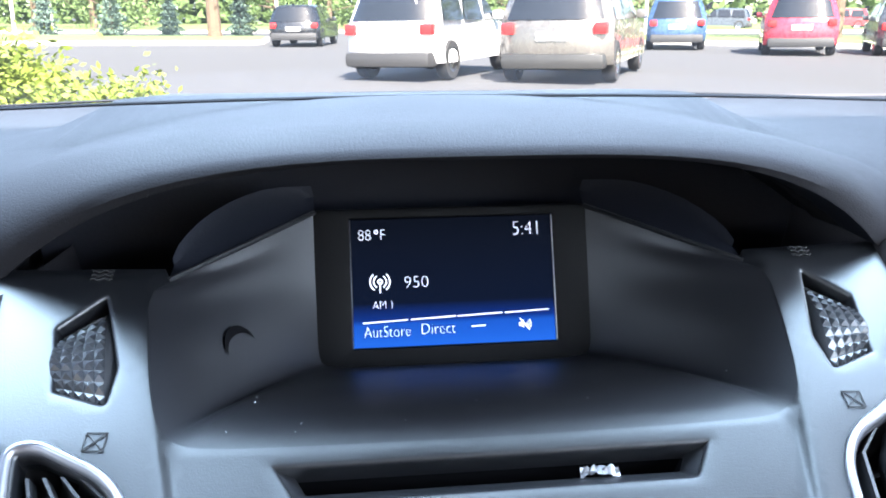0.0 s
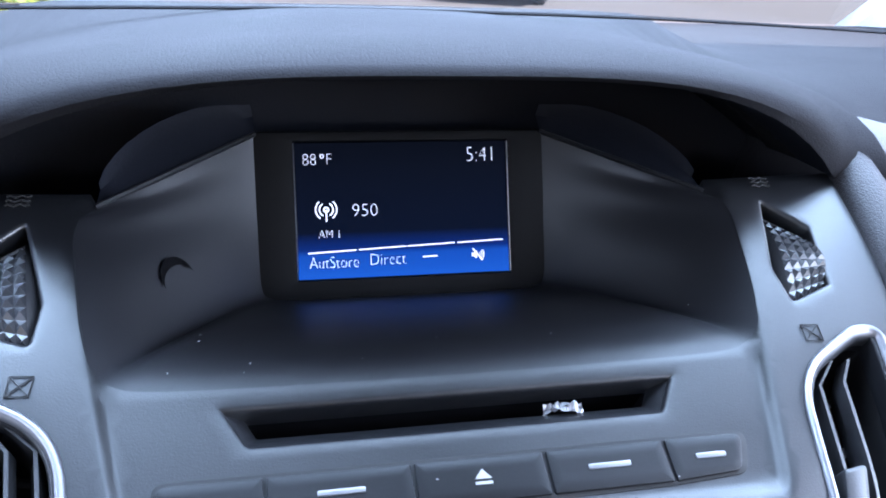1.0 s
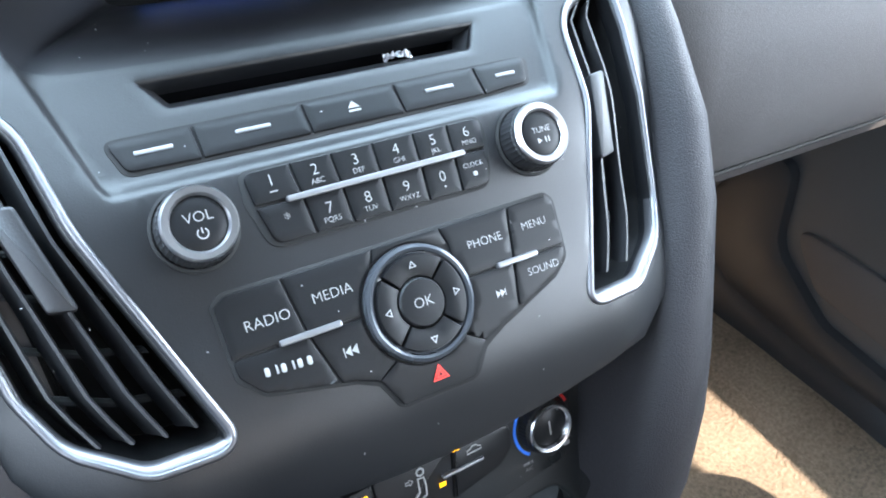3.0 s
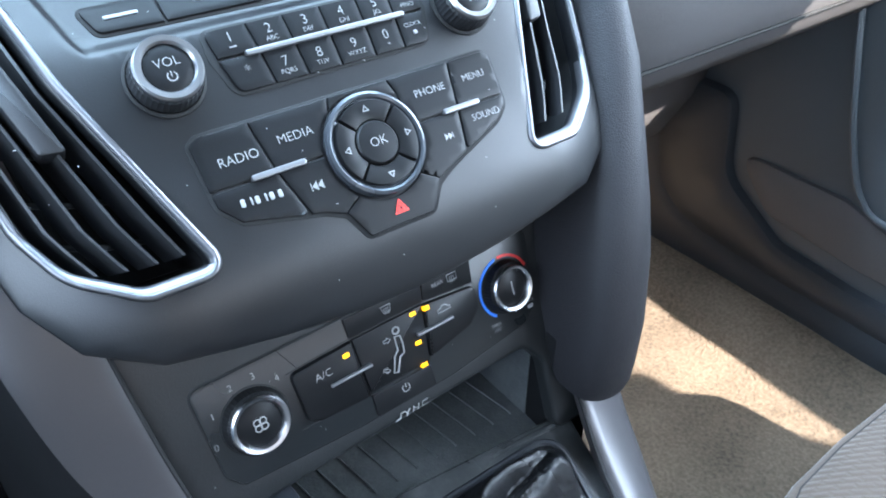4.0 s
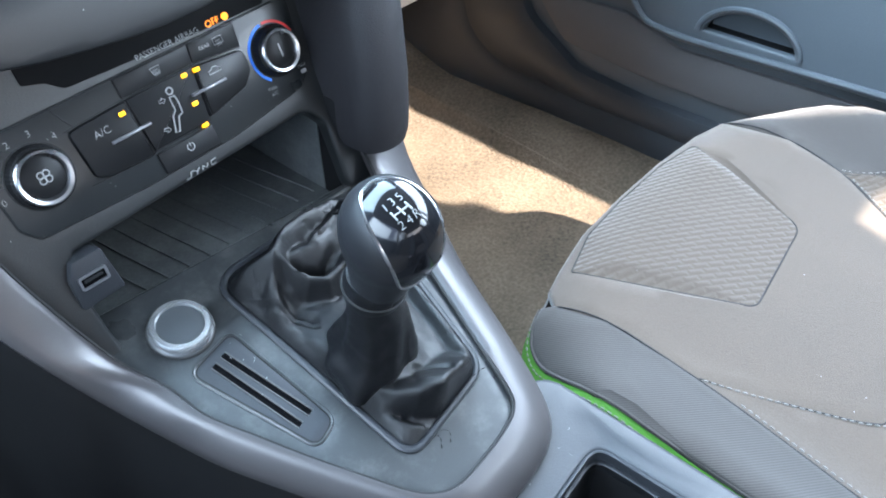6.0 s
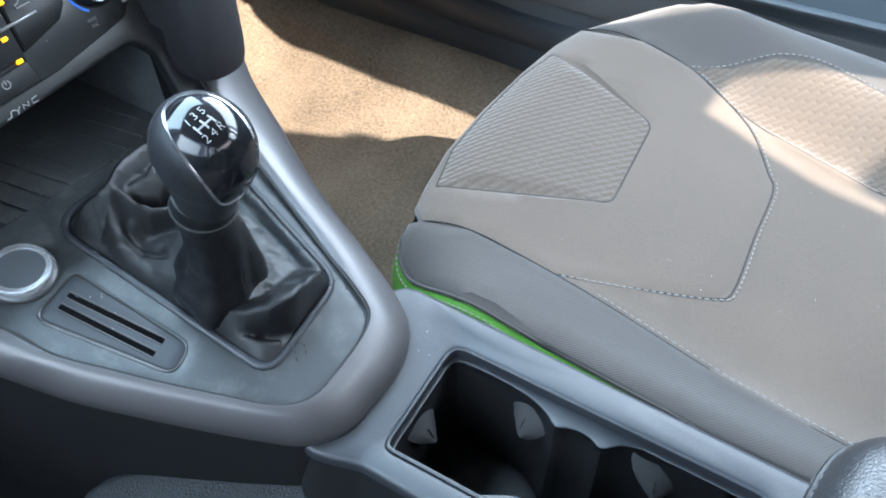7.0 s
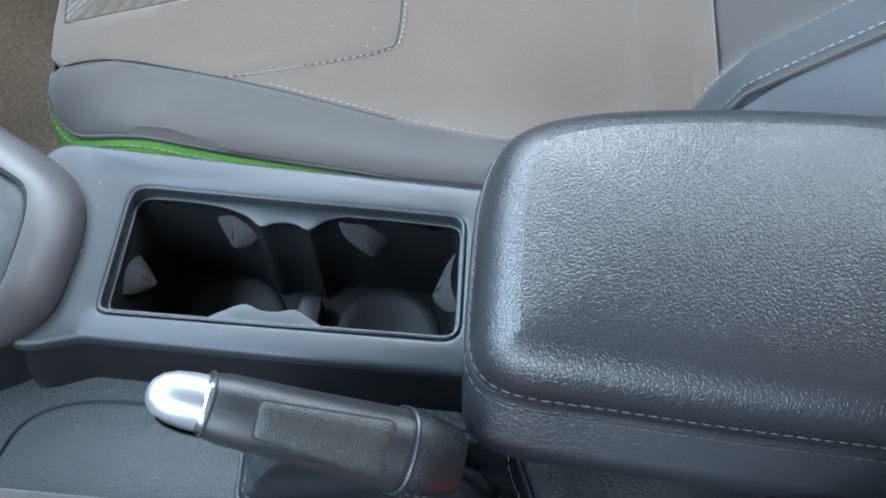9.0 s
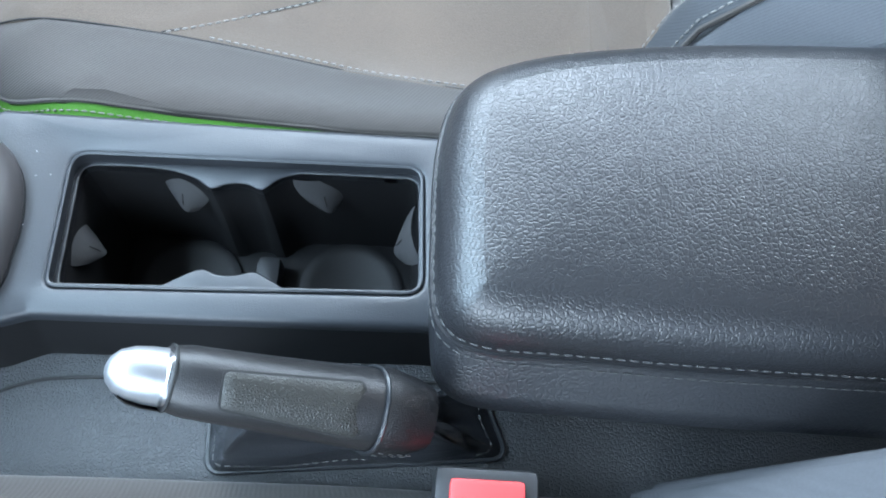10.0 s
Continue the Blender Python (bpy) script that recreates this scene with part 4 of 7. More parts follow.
# a crumpled scrap lying in the disc slot
scrap = thing("foil_scrap", (.036, .232, .970), "small crumpled silver scrap in the disc slot", "scrap")
rnd = random.Random(4)
sv_, sf_ = [], []
for i in range(13):
    for j in range(4):
        sv_.append(fas(.0280 + .0135 * i / 12, .0150 + .0030 * j / 3 + rnd.uniform(-.0005, .0005), -.0065 + rnd.uniform(-.0012, .0012) + .002 * math.sin(math.pi * i / 12)))
sf_ = [(i * 4 + j, (i + 1) * 4 + j, (i + 1) * 4 + j + 1, i * 4 + j + 1) for i in range(12) for j in range(3)]
part("foil", (sv_, sf_), M_BAR, scrap, smooth=0)

# ---- dashboard skin, climate panel and console ----
dash = thing("dashboard", (0, .5, .80), "soft grey dashboard with a cowl arching over the display", "dashboard")
# the cowl and the dash top: front edge rolled over, then back to the windscreen
xs_d = [-.76, -.62, -.50, -.40, -.32, -.265, -.235, -.215] + [-.20 + .4 * i / 32 for i in range(33)] + [.215, .235, .265, .32, .40, .50, .62, .76]


def dash_edge(x):
    """Front lower edge of the dash skin: the cowl in the middle, the outer dash lower and further forward."""
    if abs(x) <= .183:
        return lip(x)
    s = min(1.0, (abs(x) - .183) / .07)
    s = s * s * (3 - 2 * s)
    a = lip(math.copysign(.183, x))
    return Vector((x, a.y + (.252 - a.y) * s, a.z + (.950 - a.z) * s))


FRONT = [(.52, .52), (.475, .60), (.46, .70), (.42, .752), (.340, .757), (.285, .770), (.255, .798), (.240, .835), (.235, .875), (.240, .920)]
rows_d = []
for x in xs_d:
    a = dash_edge(x)
    k = min(1.0, max(0.0, (abs(x) - .19) / .06))
    k = k * k * (3 - 2 * k)
    zc = 1.0680 - .026 * min(1, abs(x) / .2) ** 2.4          # crest of the cowl
    crest = zc * (1 - k) + 1.040 * k
    front = max(.007, (crest - a.z))
    rr = [Vector((x, fy, fz)).lerp(Vector((x, a.y + .014 + .004 * (9 - j), a.z + .002)), 1 - k) for j, (fy, fz) in enumerate(FRONT)]
    for t_ in range(9):
        ang = math.pi / 2 * t_ / 8
        rr.append(Vector((x, a.y - .010 * math.sin(2 * ang) * (1 - k) + (.075 + .09 * k) * (1 - math.cos(ang)), a.z + front * math.sin(ang))))
    y1 = rr[-1].y
    for t_, (yy, zz) in enumerate(((.46, crest + .0005), (.55, 1.0655 - .022 * k - .02 * (abs(x) / .7) ** 2), (.66, 1.060 - .02 * k), (.78, 1.052 - .012 * k), (.92, 1.040 - .006 * k), (1.02, 1.022))):
        rr.append(Vector((x, max(yy, y1 + .03 * (t_ + 1)), zz)))
    rows_d.append(rr)
i_r = len([x for x in xs_d if x <= .201])
SPLIT = 15                                   # the passenger's panel ends below the roll of the upper pad
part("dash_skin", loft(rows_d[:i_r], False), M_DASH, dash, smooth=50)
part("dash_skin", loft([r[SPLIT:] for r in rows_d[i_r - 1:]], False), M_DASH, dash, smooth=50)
# passenger's dash front is coloured paler to show light from the side
part("passenger_panel", loft([r[:SPLIT + 1] for r in rows_d[i_r - 1:]], False), M_DASHP, dash, "dash front before the passenger, side light painted in as pale grey", smooth=50)
# raised seam line that runs across the dash top
for yy, zz in ((.47, 1.0675), (.60, 1.0625)):
    part("dash_seam", tube([(x, yy + .05 * (x / .7) ** 2 + .02 * x, zz - .012 * (abs(x) / .4) ** 2) for x in [-.36 + .06 * i for i in range(13)]], .0022, 6, flat=.5), M_DASH, dash)


part("dash_seam", tube([(x, .2460, .815) for x in (.22, .4, .74)], .0016, 6), M_GAP, dash)


# padded side cheeks of the stack
def cheek(sx, zs):
    rows = []
    for i, z in enumerate(zs):
        cx = float(np.interp(z, [.712, .77, .82, .86, .893, .925, .957, .985, 1.014, 1.03], [.1235, .125, .133, .146, .160, .170, .1765, .1815, .186, .1875]))
        yf = float(np.interp(z, [.712, .77, .82, .86, .893, .925, .957, .985, 1.014, 1.03], [.0885, .088, .101, .123, .145, .171, .207, .243, .288, .316]))
        if sx < 0 and z < .86:
            cx, yf = .150, .146
        w = float(np.interp(z, [.70, .80, .87, .93, 1.03], [.0225, .0215, .016, .0125, .0105]))
        sq = .90 if i == 0 else (.97 if i == 1 else 1)
        ring = [(sx * (cx - w * sq), yf + .20, z)]
        for a in range(14):
            t_ = math.pi * a / 13
            ring.append((sx * (cx - w * sq * math.cos(t_)), yf + .022 - .022 * sq * max(0.0, math.sin(t_)) ** .7, z))
        ring.append((sx * (cx + w * sq), yf + .20, z))
        rows.append(ring)
    g = loft(rows, False)
    g[1].append(tuple(range(len(rows[0]))))
    part("side_cheek", g, M_SHELL_SOFT, dash, "padded dark side cheek", smooth=50)


M_SHELL_SOFT = mat("soft_dark_skin", (0.019, 0.018, 0.020), 0.55, spec=0.25, grain=0.0014, bump=0.4, kind="leather", var=0.12)
cheek(1, [.712, .718, .73, .76, .80, .83, .86, .893, .925, .957, .985, 1.014, 1.03])
cheek(-1, [.915, .918, .925, .957, .985, 1.008])

# ---- climate panel ----
_cd = Vector((0, .017, .041)).normalized()
_cn = Vector((0, -_cd.z, _cd.y))


def cli(x, w, h=0.0):
    x += .005
    p = Vector((0, .156, .80)) + _cd * (w - .0045 + .03 * x) + _cn * h
    return (x, p.y, p.z)


M_SURR = mat("dark_surround_plastic", (0.0105, 0.0115, 0.0120), 0.40, grain=0.0009, bump=0.3, var=0.14)
clim = thing("climate_panel", (0, .14, .74), "dark heater control panel with two silver-ringed dials", "control panel")
sur = rpoly([(-.135, .045), (-.1260, .015), (-.1195, -.039), (-.1095, -.087), (-.1010, -.115), (-.0965, -.150), (-.0865, -.150), (-.0915, -.110), (-.0930, -.068), (-.0850, -.0600), (.082, -.0585), (.0945, -.075), (.0935, -.122), (.112, -.122), (.116, -.055), (.118, .045)], [.004, .01, .02, .02, .02, .004, .004, .02, .006, .006, .016, .014, .006, .004, .01, .004])
part("panel_surround", skin(sur, [], cli, .012, .010, .003), M_SURR, clim)
pan = rpoly([(-.105, .0066), (-.101, -.040), (-.094, -.0485), (-.03, -.0525), (.03, -.0525), (.084, -.0465), (.0905, -.040), (.0965, .0066)], [.006, .006, .006, .02, .02, .006, .006, .006])
part("panel_gap", pad(offset(ccw(pan), .0008), cli, -.001, .0004, .0002), M_GAP, clim)
part("panel_face", pad(pan, cli, 0, .0012, .0005), M_PLATE, clim)
strip = rpoly([(-.066, .0213), (-.055, .0182), (-.0473, .0118), (.016, .0092), (.080, .0078), (.098, .040), (-.066, .040)], [.002, .006, .006, .02, .002, .002, .002])
part("lamp_strip", pad(strip, cli, 0, .0010, .0003), M_BEZEL, clim, "glossy black strip for warning lamps")
cm = lambda x, w, h=.0014, spin=0.0: frame_on(cli, x, w, h, spin)
lettering("PASSENGER AIRBAG", .0047, cm(.0135, .0102, .0012), M_WHITE, clim, "lettering", .98)
lettering("OFF", .0055, cm(.0440, .0104, .0012), M_ORANGE, clim, "lamp_lettering", 1.0)
part("lamp_symbol", pad(circle(.0530, .0106, .0022, 12), cli, .0009, .0013, .0001), M_ORANGE, clim)


def groove(pts, r=.0004, f=cli, h=.0012, parent=None, name="key_joint"):
    return part(name, tube([f(x, w, h) for x, w in pts], r, 4), M_GAP, parent or clim)


groove([(-.0605, .0066), (-.0535, -.0062)])
groove([(-.0245, .0066), (-.0205, -.0375), (-.0185, -.0525)])
groove([(.0231, .0066), (.0195, -.0100), (.0165, -.0370), (.0175, -.0525)])
groove([(.0555, .0066), (.0540, -.0085)])
groove([(-.0595, -.0070), (-.0240, -.0052), (.0210, -.0052), (.0545, -.0085)])
groove([(-.0595, -.0375), (-.0200, -.0392), (.0165, -.0392)])
# two rocker keys with silver edges
for q, bar in (([(-.0585, -.0075), (-.0560, -.0340), (-.0500, -.0372), (-.0212, -.0388), (-.0235, -.0060)], (-.0405, -.0165, -.0222)), ([(.0205, -.0060), (.0175, -.0355), (.0460, -.0300), (.0540, -.0230), (.0545, -.0095)], (.0125, .0360, -.0198))):
    k = part("rocker_key", pad(rpoly(q, [.004, .004, .004, .001, .001] if q[0][0] < 0 else [.001, .001, .005, .006, .005]), cli, .001, .0042, .0016), M_BUTTON, clim)
    part("key_bar", pad(rpoly([(bar[0], bar[2] - .0008), (bar[1], bar[2] - .0008), (bar[1], bar[2] + .0008), (bar[0], bar[2] + .0008)], .0005), cli, .003, .0058, .0006), M_BAR, k, "thin silver bar")
part("panel_key", pad(rpoly([(-.0203, -.0375), (-.0233, -.0058), (.0202, -.0058), (.0172, -.0375)], .001), cli, .001, .0030, .0010), M_BUTTON, clim)
kA = part("panel_key", pad(rpoly([(-.0200, -.0520), (-.0203, -.0395), (.0166, -.0395), (.0172, -.0520)], .001), cli, .0008, .0024, .0006), M_BUTTON, clim)
power_mark(cm(-.0008, -.0445, .0026), .0022, kA)
kB = part("panel_key", pad(rpoly([(-.0240, -.0048), (-.0243, .0060), (.0228, .0060), (.0212, -.0048)], .001), cli, .0008, .0022, .0005), M_BUTTON, clim)
m = cm(.0000, .0005, .0024)
part("mark", join(tube([m @ Vector(p) for p in ((-.0030, .0022, 0), (.0030, .0022, 0), (.0018, -.0016, 0), (-.0018, -.0016, 0))], .0003, 4, closed=True),
                  *[tube([m @ Vector((.0011 * (j - 1) + .0003 * math.sin(k * 1.7), -.0025 + .0009 * k, 0)) for k in range(5)], .0002, 4) for j in range(3)]), M_WHITE, kB)
kC = part("panel_key", pad(rpoly([(.0218, -.0048), (.0234, .0060), (.0550, .0060), (.0538, -.0078)], .001), cli, .0008, .0022, .0005), M_BUTTON, clim)
lettering("REAR", .0032, cm(.0325, .0005, .0024), M_WHITE, kC)
m = cm(.0420, .0006, .0024)
part("mark", join(tube([m @ Vector(p) for p in ((-.003, .0020, 0), (.003, .0020, 0), (.003, -.0018, 0), (-.003, -.0018, 0))], .00028, 4, closed=True),
                  *[tube([m @ Vector((.0012 * (j - 1) + .0003 * math.sin(k * 1.7), -.0030 + .0009 * k, 0)) for k in range(5)], .0002, 4) for j in range(3)]), M_WHITE, kC)
lettering("A/C", .0058, cm(-.0425, -.0150, .0046), M_WHITE, clim)
# outline of a seated figure and airflow arrows
m = cm(.0010, -.0205, .0033)
fig = [(-.0010, .0055), (.0022, .0050), (.0026, .0005), (.0020, -.0050), (-.0010, -.0060), (-.0045, -.0135), (-.0068, -.0130), (-.0040, -.0045), (-.0012, -.0020), (-.0012, .0010)]
part("airflow_symbol", join(tube([m @ Vector((x, y, 0)) for x, y in fig], .0005, 5, closed=True), tube([m @ Vector((.0008 + .0019 * math.cos(a), .0085 + .0019 * math.sin(a), 0)) for a in (2 * math.pi * i / 14 for i in range(14))], .0005, 5, closed=True)), M_WHITE, clim)
for dx, dy, sp in ((-.0058, .0055, 0), (-.0105, -.0095, -25)):
    mm = m @ pose(dx, dy, 0, 0, 0, sp)
    part("airflow_symbol", tube([mm @ Vector(p) for p in ((-.0018, .0007, 0), (.0002, .0007, 0), (.0002, .0016, 0), (.0022, 0, 0), (.0002, -.0016, 0), (.0002, -.0007, 0), (-.0018, -.0007, 0))], .0003, 4, closed=True), M_WHITE, clim)
mm = cm(.0315, -.0130, .0046)
part("airflow_symbol", tube([mm @ Vector(p) for p in ((-.0042, -.0012, 0), (-.0040, .0006, 0), (-.0022, .0010, 0), (-.0008, .0022, 0), (.0014, .0020, 0), (.0026, .0008, 0), (.0040, .0004, 0), (.0042, -.0012, 0))], .00035, 4, closed=True), M_WHITE, clim)
for x, w in ((-.0285, -.0112), (.0135, -.0082), (.0215, -.0082), (.0125, -.0245), (.0128, -.0378)):
    part("indicator_lamp", pad(rpoly([(x - .0018, w - .0011), (x + .0018, w - .0011), (x + .0018, w + .0011), (x - .0018, w + .0011)], .0003), cli, .001, .0047 if abs(x) > .02 else .0034, .0002), M_AMBER, clim, "small amber indicator lamp")


def big_dial(x, w, r):
    m = frame_on(cli, x, w)
    d = part("dial", turned([(r * 1.10, .0005), (r * 1.10, .0016), (r * 1.05, .0020)], m, 48), M_GAP, clim, "ribbed rotary dial with bright silver ring")
    part("grip", turned([(r * 1.04, .001), (r * 1.02, .0040), (r * .98, .0072), (r * .92, .0082)], m, 144, lambda a, h: 1 + .010 * math.cos(a * 48)), M_BLACK, d, smooth=20)
    part("dial_ring", turned([(r * .92, .0078), (r * .91, .0094), (r * .86, .0102), (r * .76, .0098), (r * .69, .0082), (r * .68, .0072)], m, 48), M_RING, d, "bright silver ring")
    part("dial_face", turned([(r * .69, .0074), (r * .62, .0080), (0, .0082)], m, 32), M_BUTTON, d)
    return d, m @ Matrix.Translation((0, 0, .0085))


d, top = big_dial(-.0797, -.0205, .0158)
for q in range(4):
    c = (.0021 * math.cos(radians(45 + 90 * q)), .0021 * math.sin(radians(45 + 90 * q)))
    part("fan_symbol", tube([top @ Vector((c[0] + .0017 * math.cos(a), c[1] + .0017 * math.sin(a), 0)) for a in (2 * math.pi * i / 12 for i in range(12))], .00035, 5, closed=True), M_WHITE, d)
for t_, ang in (("0", 190), ("1", 148), ("2", 108), ("3", 76), ("4", 42)):
    lettering(t_, .0050, cm(-.0797 + .0212 * math.cos(radians(ang)), -.0205 + .0212 * math.sin(radians(ang)), .0014), M_WHITE, clim)
d, top = big_dial(.0750, -.0195, .0146)
part("pointer", ([top @ Vector(p) for p in ((-.0005, -.004, 0), (.0005, -.004, 0), (.0005, .004, 0), (-.0005, .004, 0))], [(0, 1, 2, 3)]), M_WHITE, d, smooth=0)
part("cold_arc", pad(arc_band(.0750, -.0195, .0166, .0182, 100, 236, 24), cli, .001, .0016, .0001), M_BLUEPRINT, clim, "blue printed arc")
part("warm_arc", pad(arc_band(.0750, -.0195, .0166, .0182, 20, 94, 18), cli, .001, .0016, .0001), M_REDARC, clim, "red printed arc")
for x, w, t_ in ((.0640, -.0390, "MAX"), (.0640, -.0424, "A/C"), (.0895, -.0350, "MAX")):
    lettering(t_, .0030, cm(x, w, .0014), M_GREYPRINT, clim)
mark_bar(.0895, -.0385, .004, .0024, M_GREYPRINT, clim, cli, .0013)
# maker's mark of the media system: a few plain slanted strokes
m = cm(.0005, -.0590, .0008)
part("badge_mark", join(*[tube([m @ Vector(p) for p in q], .00045, 5) for q in (((-.0115, -.0014, 0), (-.0085, -.0014, 0), (-.0075, .0012, 0), (-.0055, .0014, 0)), ((-.0052, .0012, 0), (-.0035, -.0002, 0), (-.0015, .0014, 0)), ((-.0035, -.0002, 0), (-.0045, -.0020, 0)),
                                                                 ((-.0002, -.0014, 0), (.0006, .0012, 0), (.0030, -.0012, 0), (.0042, .0014, 0)), ((.0100, .0014, 0), (.0066, .0012, 0), (.0060, -.0012, 0), (.0095, -.0013, 0)))]), M_WHITE, clim)

M_BAY = mat("dusty_rubber_tray", (0.070, 0.076, 0.077), 0.55, grain=0.0015, bump=0.3, var=0.3, stain=0.2)
# ---- storage bay below the panel ----
bay = thing("storage_bay", (0, .17, .66), "open storage tray with rubber ribs below the heater panel", "storage tray")
BZ = .664
part("bay_floor", box(-.100, .112, .114, .262, BZ - .006, BZ, .002), M_BAY, bay)
part("bay_back", box(-.100, .112, .256, .264, BZ, .76, .002), M_BAY, bay)
part("bay_side", box(-.100, -.094, .152, .262, BZ, .755, .002), M_BAY, bay)
part("bay_side", box(.100, .112, .142, .262, BZ, .755, .002), M_BAY, bay)
part("bay_roof", box(-.100, .112, .145, .262, .752, .758, .002), M_BLACK, bay)
part("bay_lip", tube([(-.086, .1235, .6800), (-.05, .1225, .6800), (.0, .121, .6805), (.05, .118, .6810), (.098, .1135, .6820)], .0022, 8, flat=.8), M_GPLATE, bay)
part("bay_front", loft([[(-.094, .121, .6805), (.100, .112, .6815)], [(-.094, .128, BZ), (.100, .119, BZ)]], False), M_BAY, bay)
for i in range(10):
    x = -.046 + .0150 * i
    part("rib", tube([(x - .008, .235, BZ - .0002), (x - .002, .190, BZ + .0006), (x + .004, .152, BZ + .0010), (x + .0046, .148, BZ + .0002)], .0008, 6, flat=.8), M_BAY, bay)
part("bay_filler", box(.101, .140, .122, .262, .62, .745, .004), M_BLACK, bay)
usb = thing("usb_socket", (-.078, .16, BZ), "grey plastic block with a USB socket", "USB socket")
ub = lambda x, w, h=0.0: (Vector((-.0775 + x, .1205 + w * .22 - h * .97, .7215 + w * .97 + h * .22)))[:]
part("socket_block", pad(rpoly([(-.0125, -.0150), (.0135, -.0140), (.0100, .0135), (-.0070, .0135), (-.0120, .004)], [.003, .002, .002, .003, .004]), ub, -.060, .0, .001), M_CONSOLE, usb)
part("socket_shell", band(rpoly([(-.0072, -.0032), (.0072, -.0032), (.0072, .0032), (-.0072, .0032)], .0008), ub, [(-.0004, -.001), (-.0004, .0010), (.0009, .0010), (.0009, -.0002)]), M_BAR, usb, "metal socket shell")
part("socket_hole", pad(rpoly([(-.0066, -.0026), (.0066, -.0026), (.0066, .0026), (-.0066, .0026)], .0004), ub, -.0005, .0004, .0001), M_CAVE, usb)
part("socket_tongue", pad(rpoly([(-.0052, -.0004), (.0052, -.0004), (.0052, .0014), (-.0052, .0014)], .0002), ub, .0, .0006, .0001), M_PLATE, usb)

# ---- gear plate ----
_gd = Vector((0, -.132, -.036)).normalized()


def gea(x, g, h=0.0):
    """The gear lever's plate: g rearwards along the slope."""
    p = Vector((0, .0955, .6766)) + _gd * (.955 * g) + Vector((0, _gd.z, -_gd.y)) * h
    return (x + .004 - .0875 * g, p.y, p.z)


def geu(x, u, h=0.0):
    return gea(x, -u, h)


con = thing("center_console", (.03, 0, .45), "dark plastic centre console with grey side rails", "console")
BOOT = rpoly([(-.0235, .0145), (.0885, .0145), (.0675, -.1405), (-.0015, -.1500)], [.016, .018, .016, .012], 7)
# inner and outer edge of the rail that runs round the plate
rail_in = [(-.1334, .2165, .930), (-.127, .180, .862), (-.122, .158, .81), (-.115, .137, .76), (-.1045, .119, .719), (-.0905, .100, .6795), (-.0804, .0719, .6702), (-.0756, .0444, .6626), (-.0635, .0173, .6553), (-.0511, -.0097, .6479), (-.0376, -.0361, .6407),
           (-.0275, -.0555, .6355), (-.0183, -.0660, .6325), (-.0059, -.0715, .6310), (.0148, -.0715, .6310), (.0390, -.0690, .6317), (.0535, -.0635, .6330), (.0605, -.0515, .6365), (.073, -.014, .646), (.086, .026, .658), (.100, .072, .676), (.111, .1065, .700), (.1156, .1265, .725)]
rail_out = [(-.1724, .2165, .918), (-.1633, .1728, .841), (-.1545, .152, .793), (-.1425, .138, .757), (-.1315, .118, .724), (-.1200, .102, .698), (-.1060, .088, .668), (-.0950, .060, .6555), (-.0845, .0305, .6470), (-.0690, -.0015, .6382), (-.0545, -.0300, .6304),
            (-.0405, -.0560, .6235), (-.0265, -.0775, .6172), (-.0060, -.0905, .6139), (.0164, -.0923, .6134), (.0398, -.0916, .6136), (.0640, -.0850, .6153), (.0800, -.0690, .6200), (.094, -.033, .634), (.116, .026, .649), (.139, .074, .664), (.1531, .1095, .683), (.1647, .1295, .706)]


def plate_uv(p):
    g_ = (.0955 - p.y) / (-.955 * _gd.y)
    return (p.x - .004 + .0875 * g_, -g_)


plate = [(-.112, .040), (.104, .022)] + [plate_uv(a - (b2 - a) * .01) for a, b2 in reversed(list(zip(spline(rail_in, 6), spline(rail_out, 6)))) if a.y < .088]
START = circle(-.0565, .0005, .0160, 36)
CARD = rpoly([(-.0680, -.0270), (-.0355, -.0200), (-.0215, -.1040), (-.0385, -.1100)], [.007, .006, .008, .007])
part("gear_plate", skin(plate, [ccw(BOOT), START, CARD], geu, .008, .008, .002, hole_depth=.006, hole_fillet=.001), M_GPLATE, con)
cardp = part("card_holder", pad(offset(ccw(CARD), -.0008), geu, -.005, .0003, .0006, .006), M_CONSOLE, con, "small plate with two card slots")
part("holder_joint", band(offset(ccw(CARD), -.0004), geu, [(.0006, -.001), (.0006, .0002), (-.0006, .0002), (-.0006, -.001)]), M_GAP, cardp)
for a, b2 in (((-.0472, -.0291), (-.0298, -.0917)), ((-.0549, -.0314), (-.0384, -.0936))):
    a, b2 = Vector(a), Vector(b2)
    n_ = Vector((b2.y - a.y, a.x - b2.x)).normalized() * .0017
    part("card_slot", pad(rpoly([tuple(a + n_), tuple(a - n_), tuple(b2 - n_), tuple(b2 + n_)], .0012), geu, 0, .0006, .0001), M_CAVE, cardp)
    for sg in (1, -1):
        part("slot_rim", tube([geu(*(a + n_ * 1.25 * sg), .0006), geu(*(b2 + n_ * 1.25 * sg), .0006)], .0005, 5), M_RAIL, cardp)
SB = frame_on(geu, -.0565, .0005)
st = part("start_button", turned([(.0186, -.001), (.0186, .0012), (.0180, .0032), (.0172, .0058), (.0162, .0068), (.0136, .0070), (.0130, .0056)], SB, 56), mat("bright_button_ring", (.52, .53, .54), .28, metal=.85, grain=.0004, bump=.06, var=.05), con, "round push button with a bright ring")
part("button_face", turned([(.0131, .004), (.0129, .0058), (.008, .0063), (0, .0064)], SB, 48), mat("button_lens", (.085, .094, .100), .28, metal=.5, grain=.0004, bump=.08, var=.1), st)
part("button_foot", turned([(.0196, -.002), (.0196, .0006), (.0186, .0009)], SB, 48), M_GAP, st)
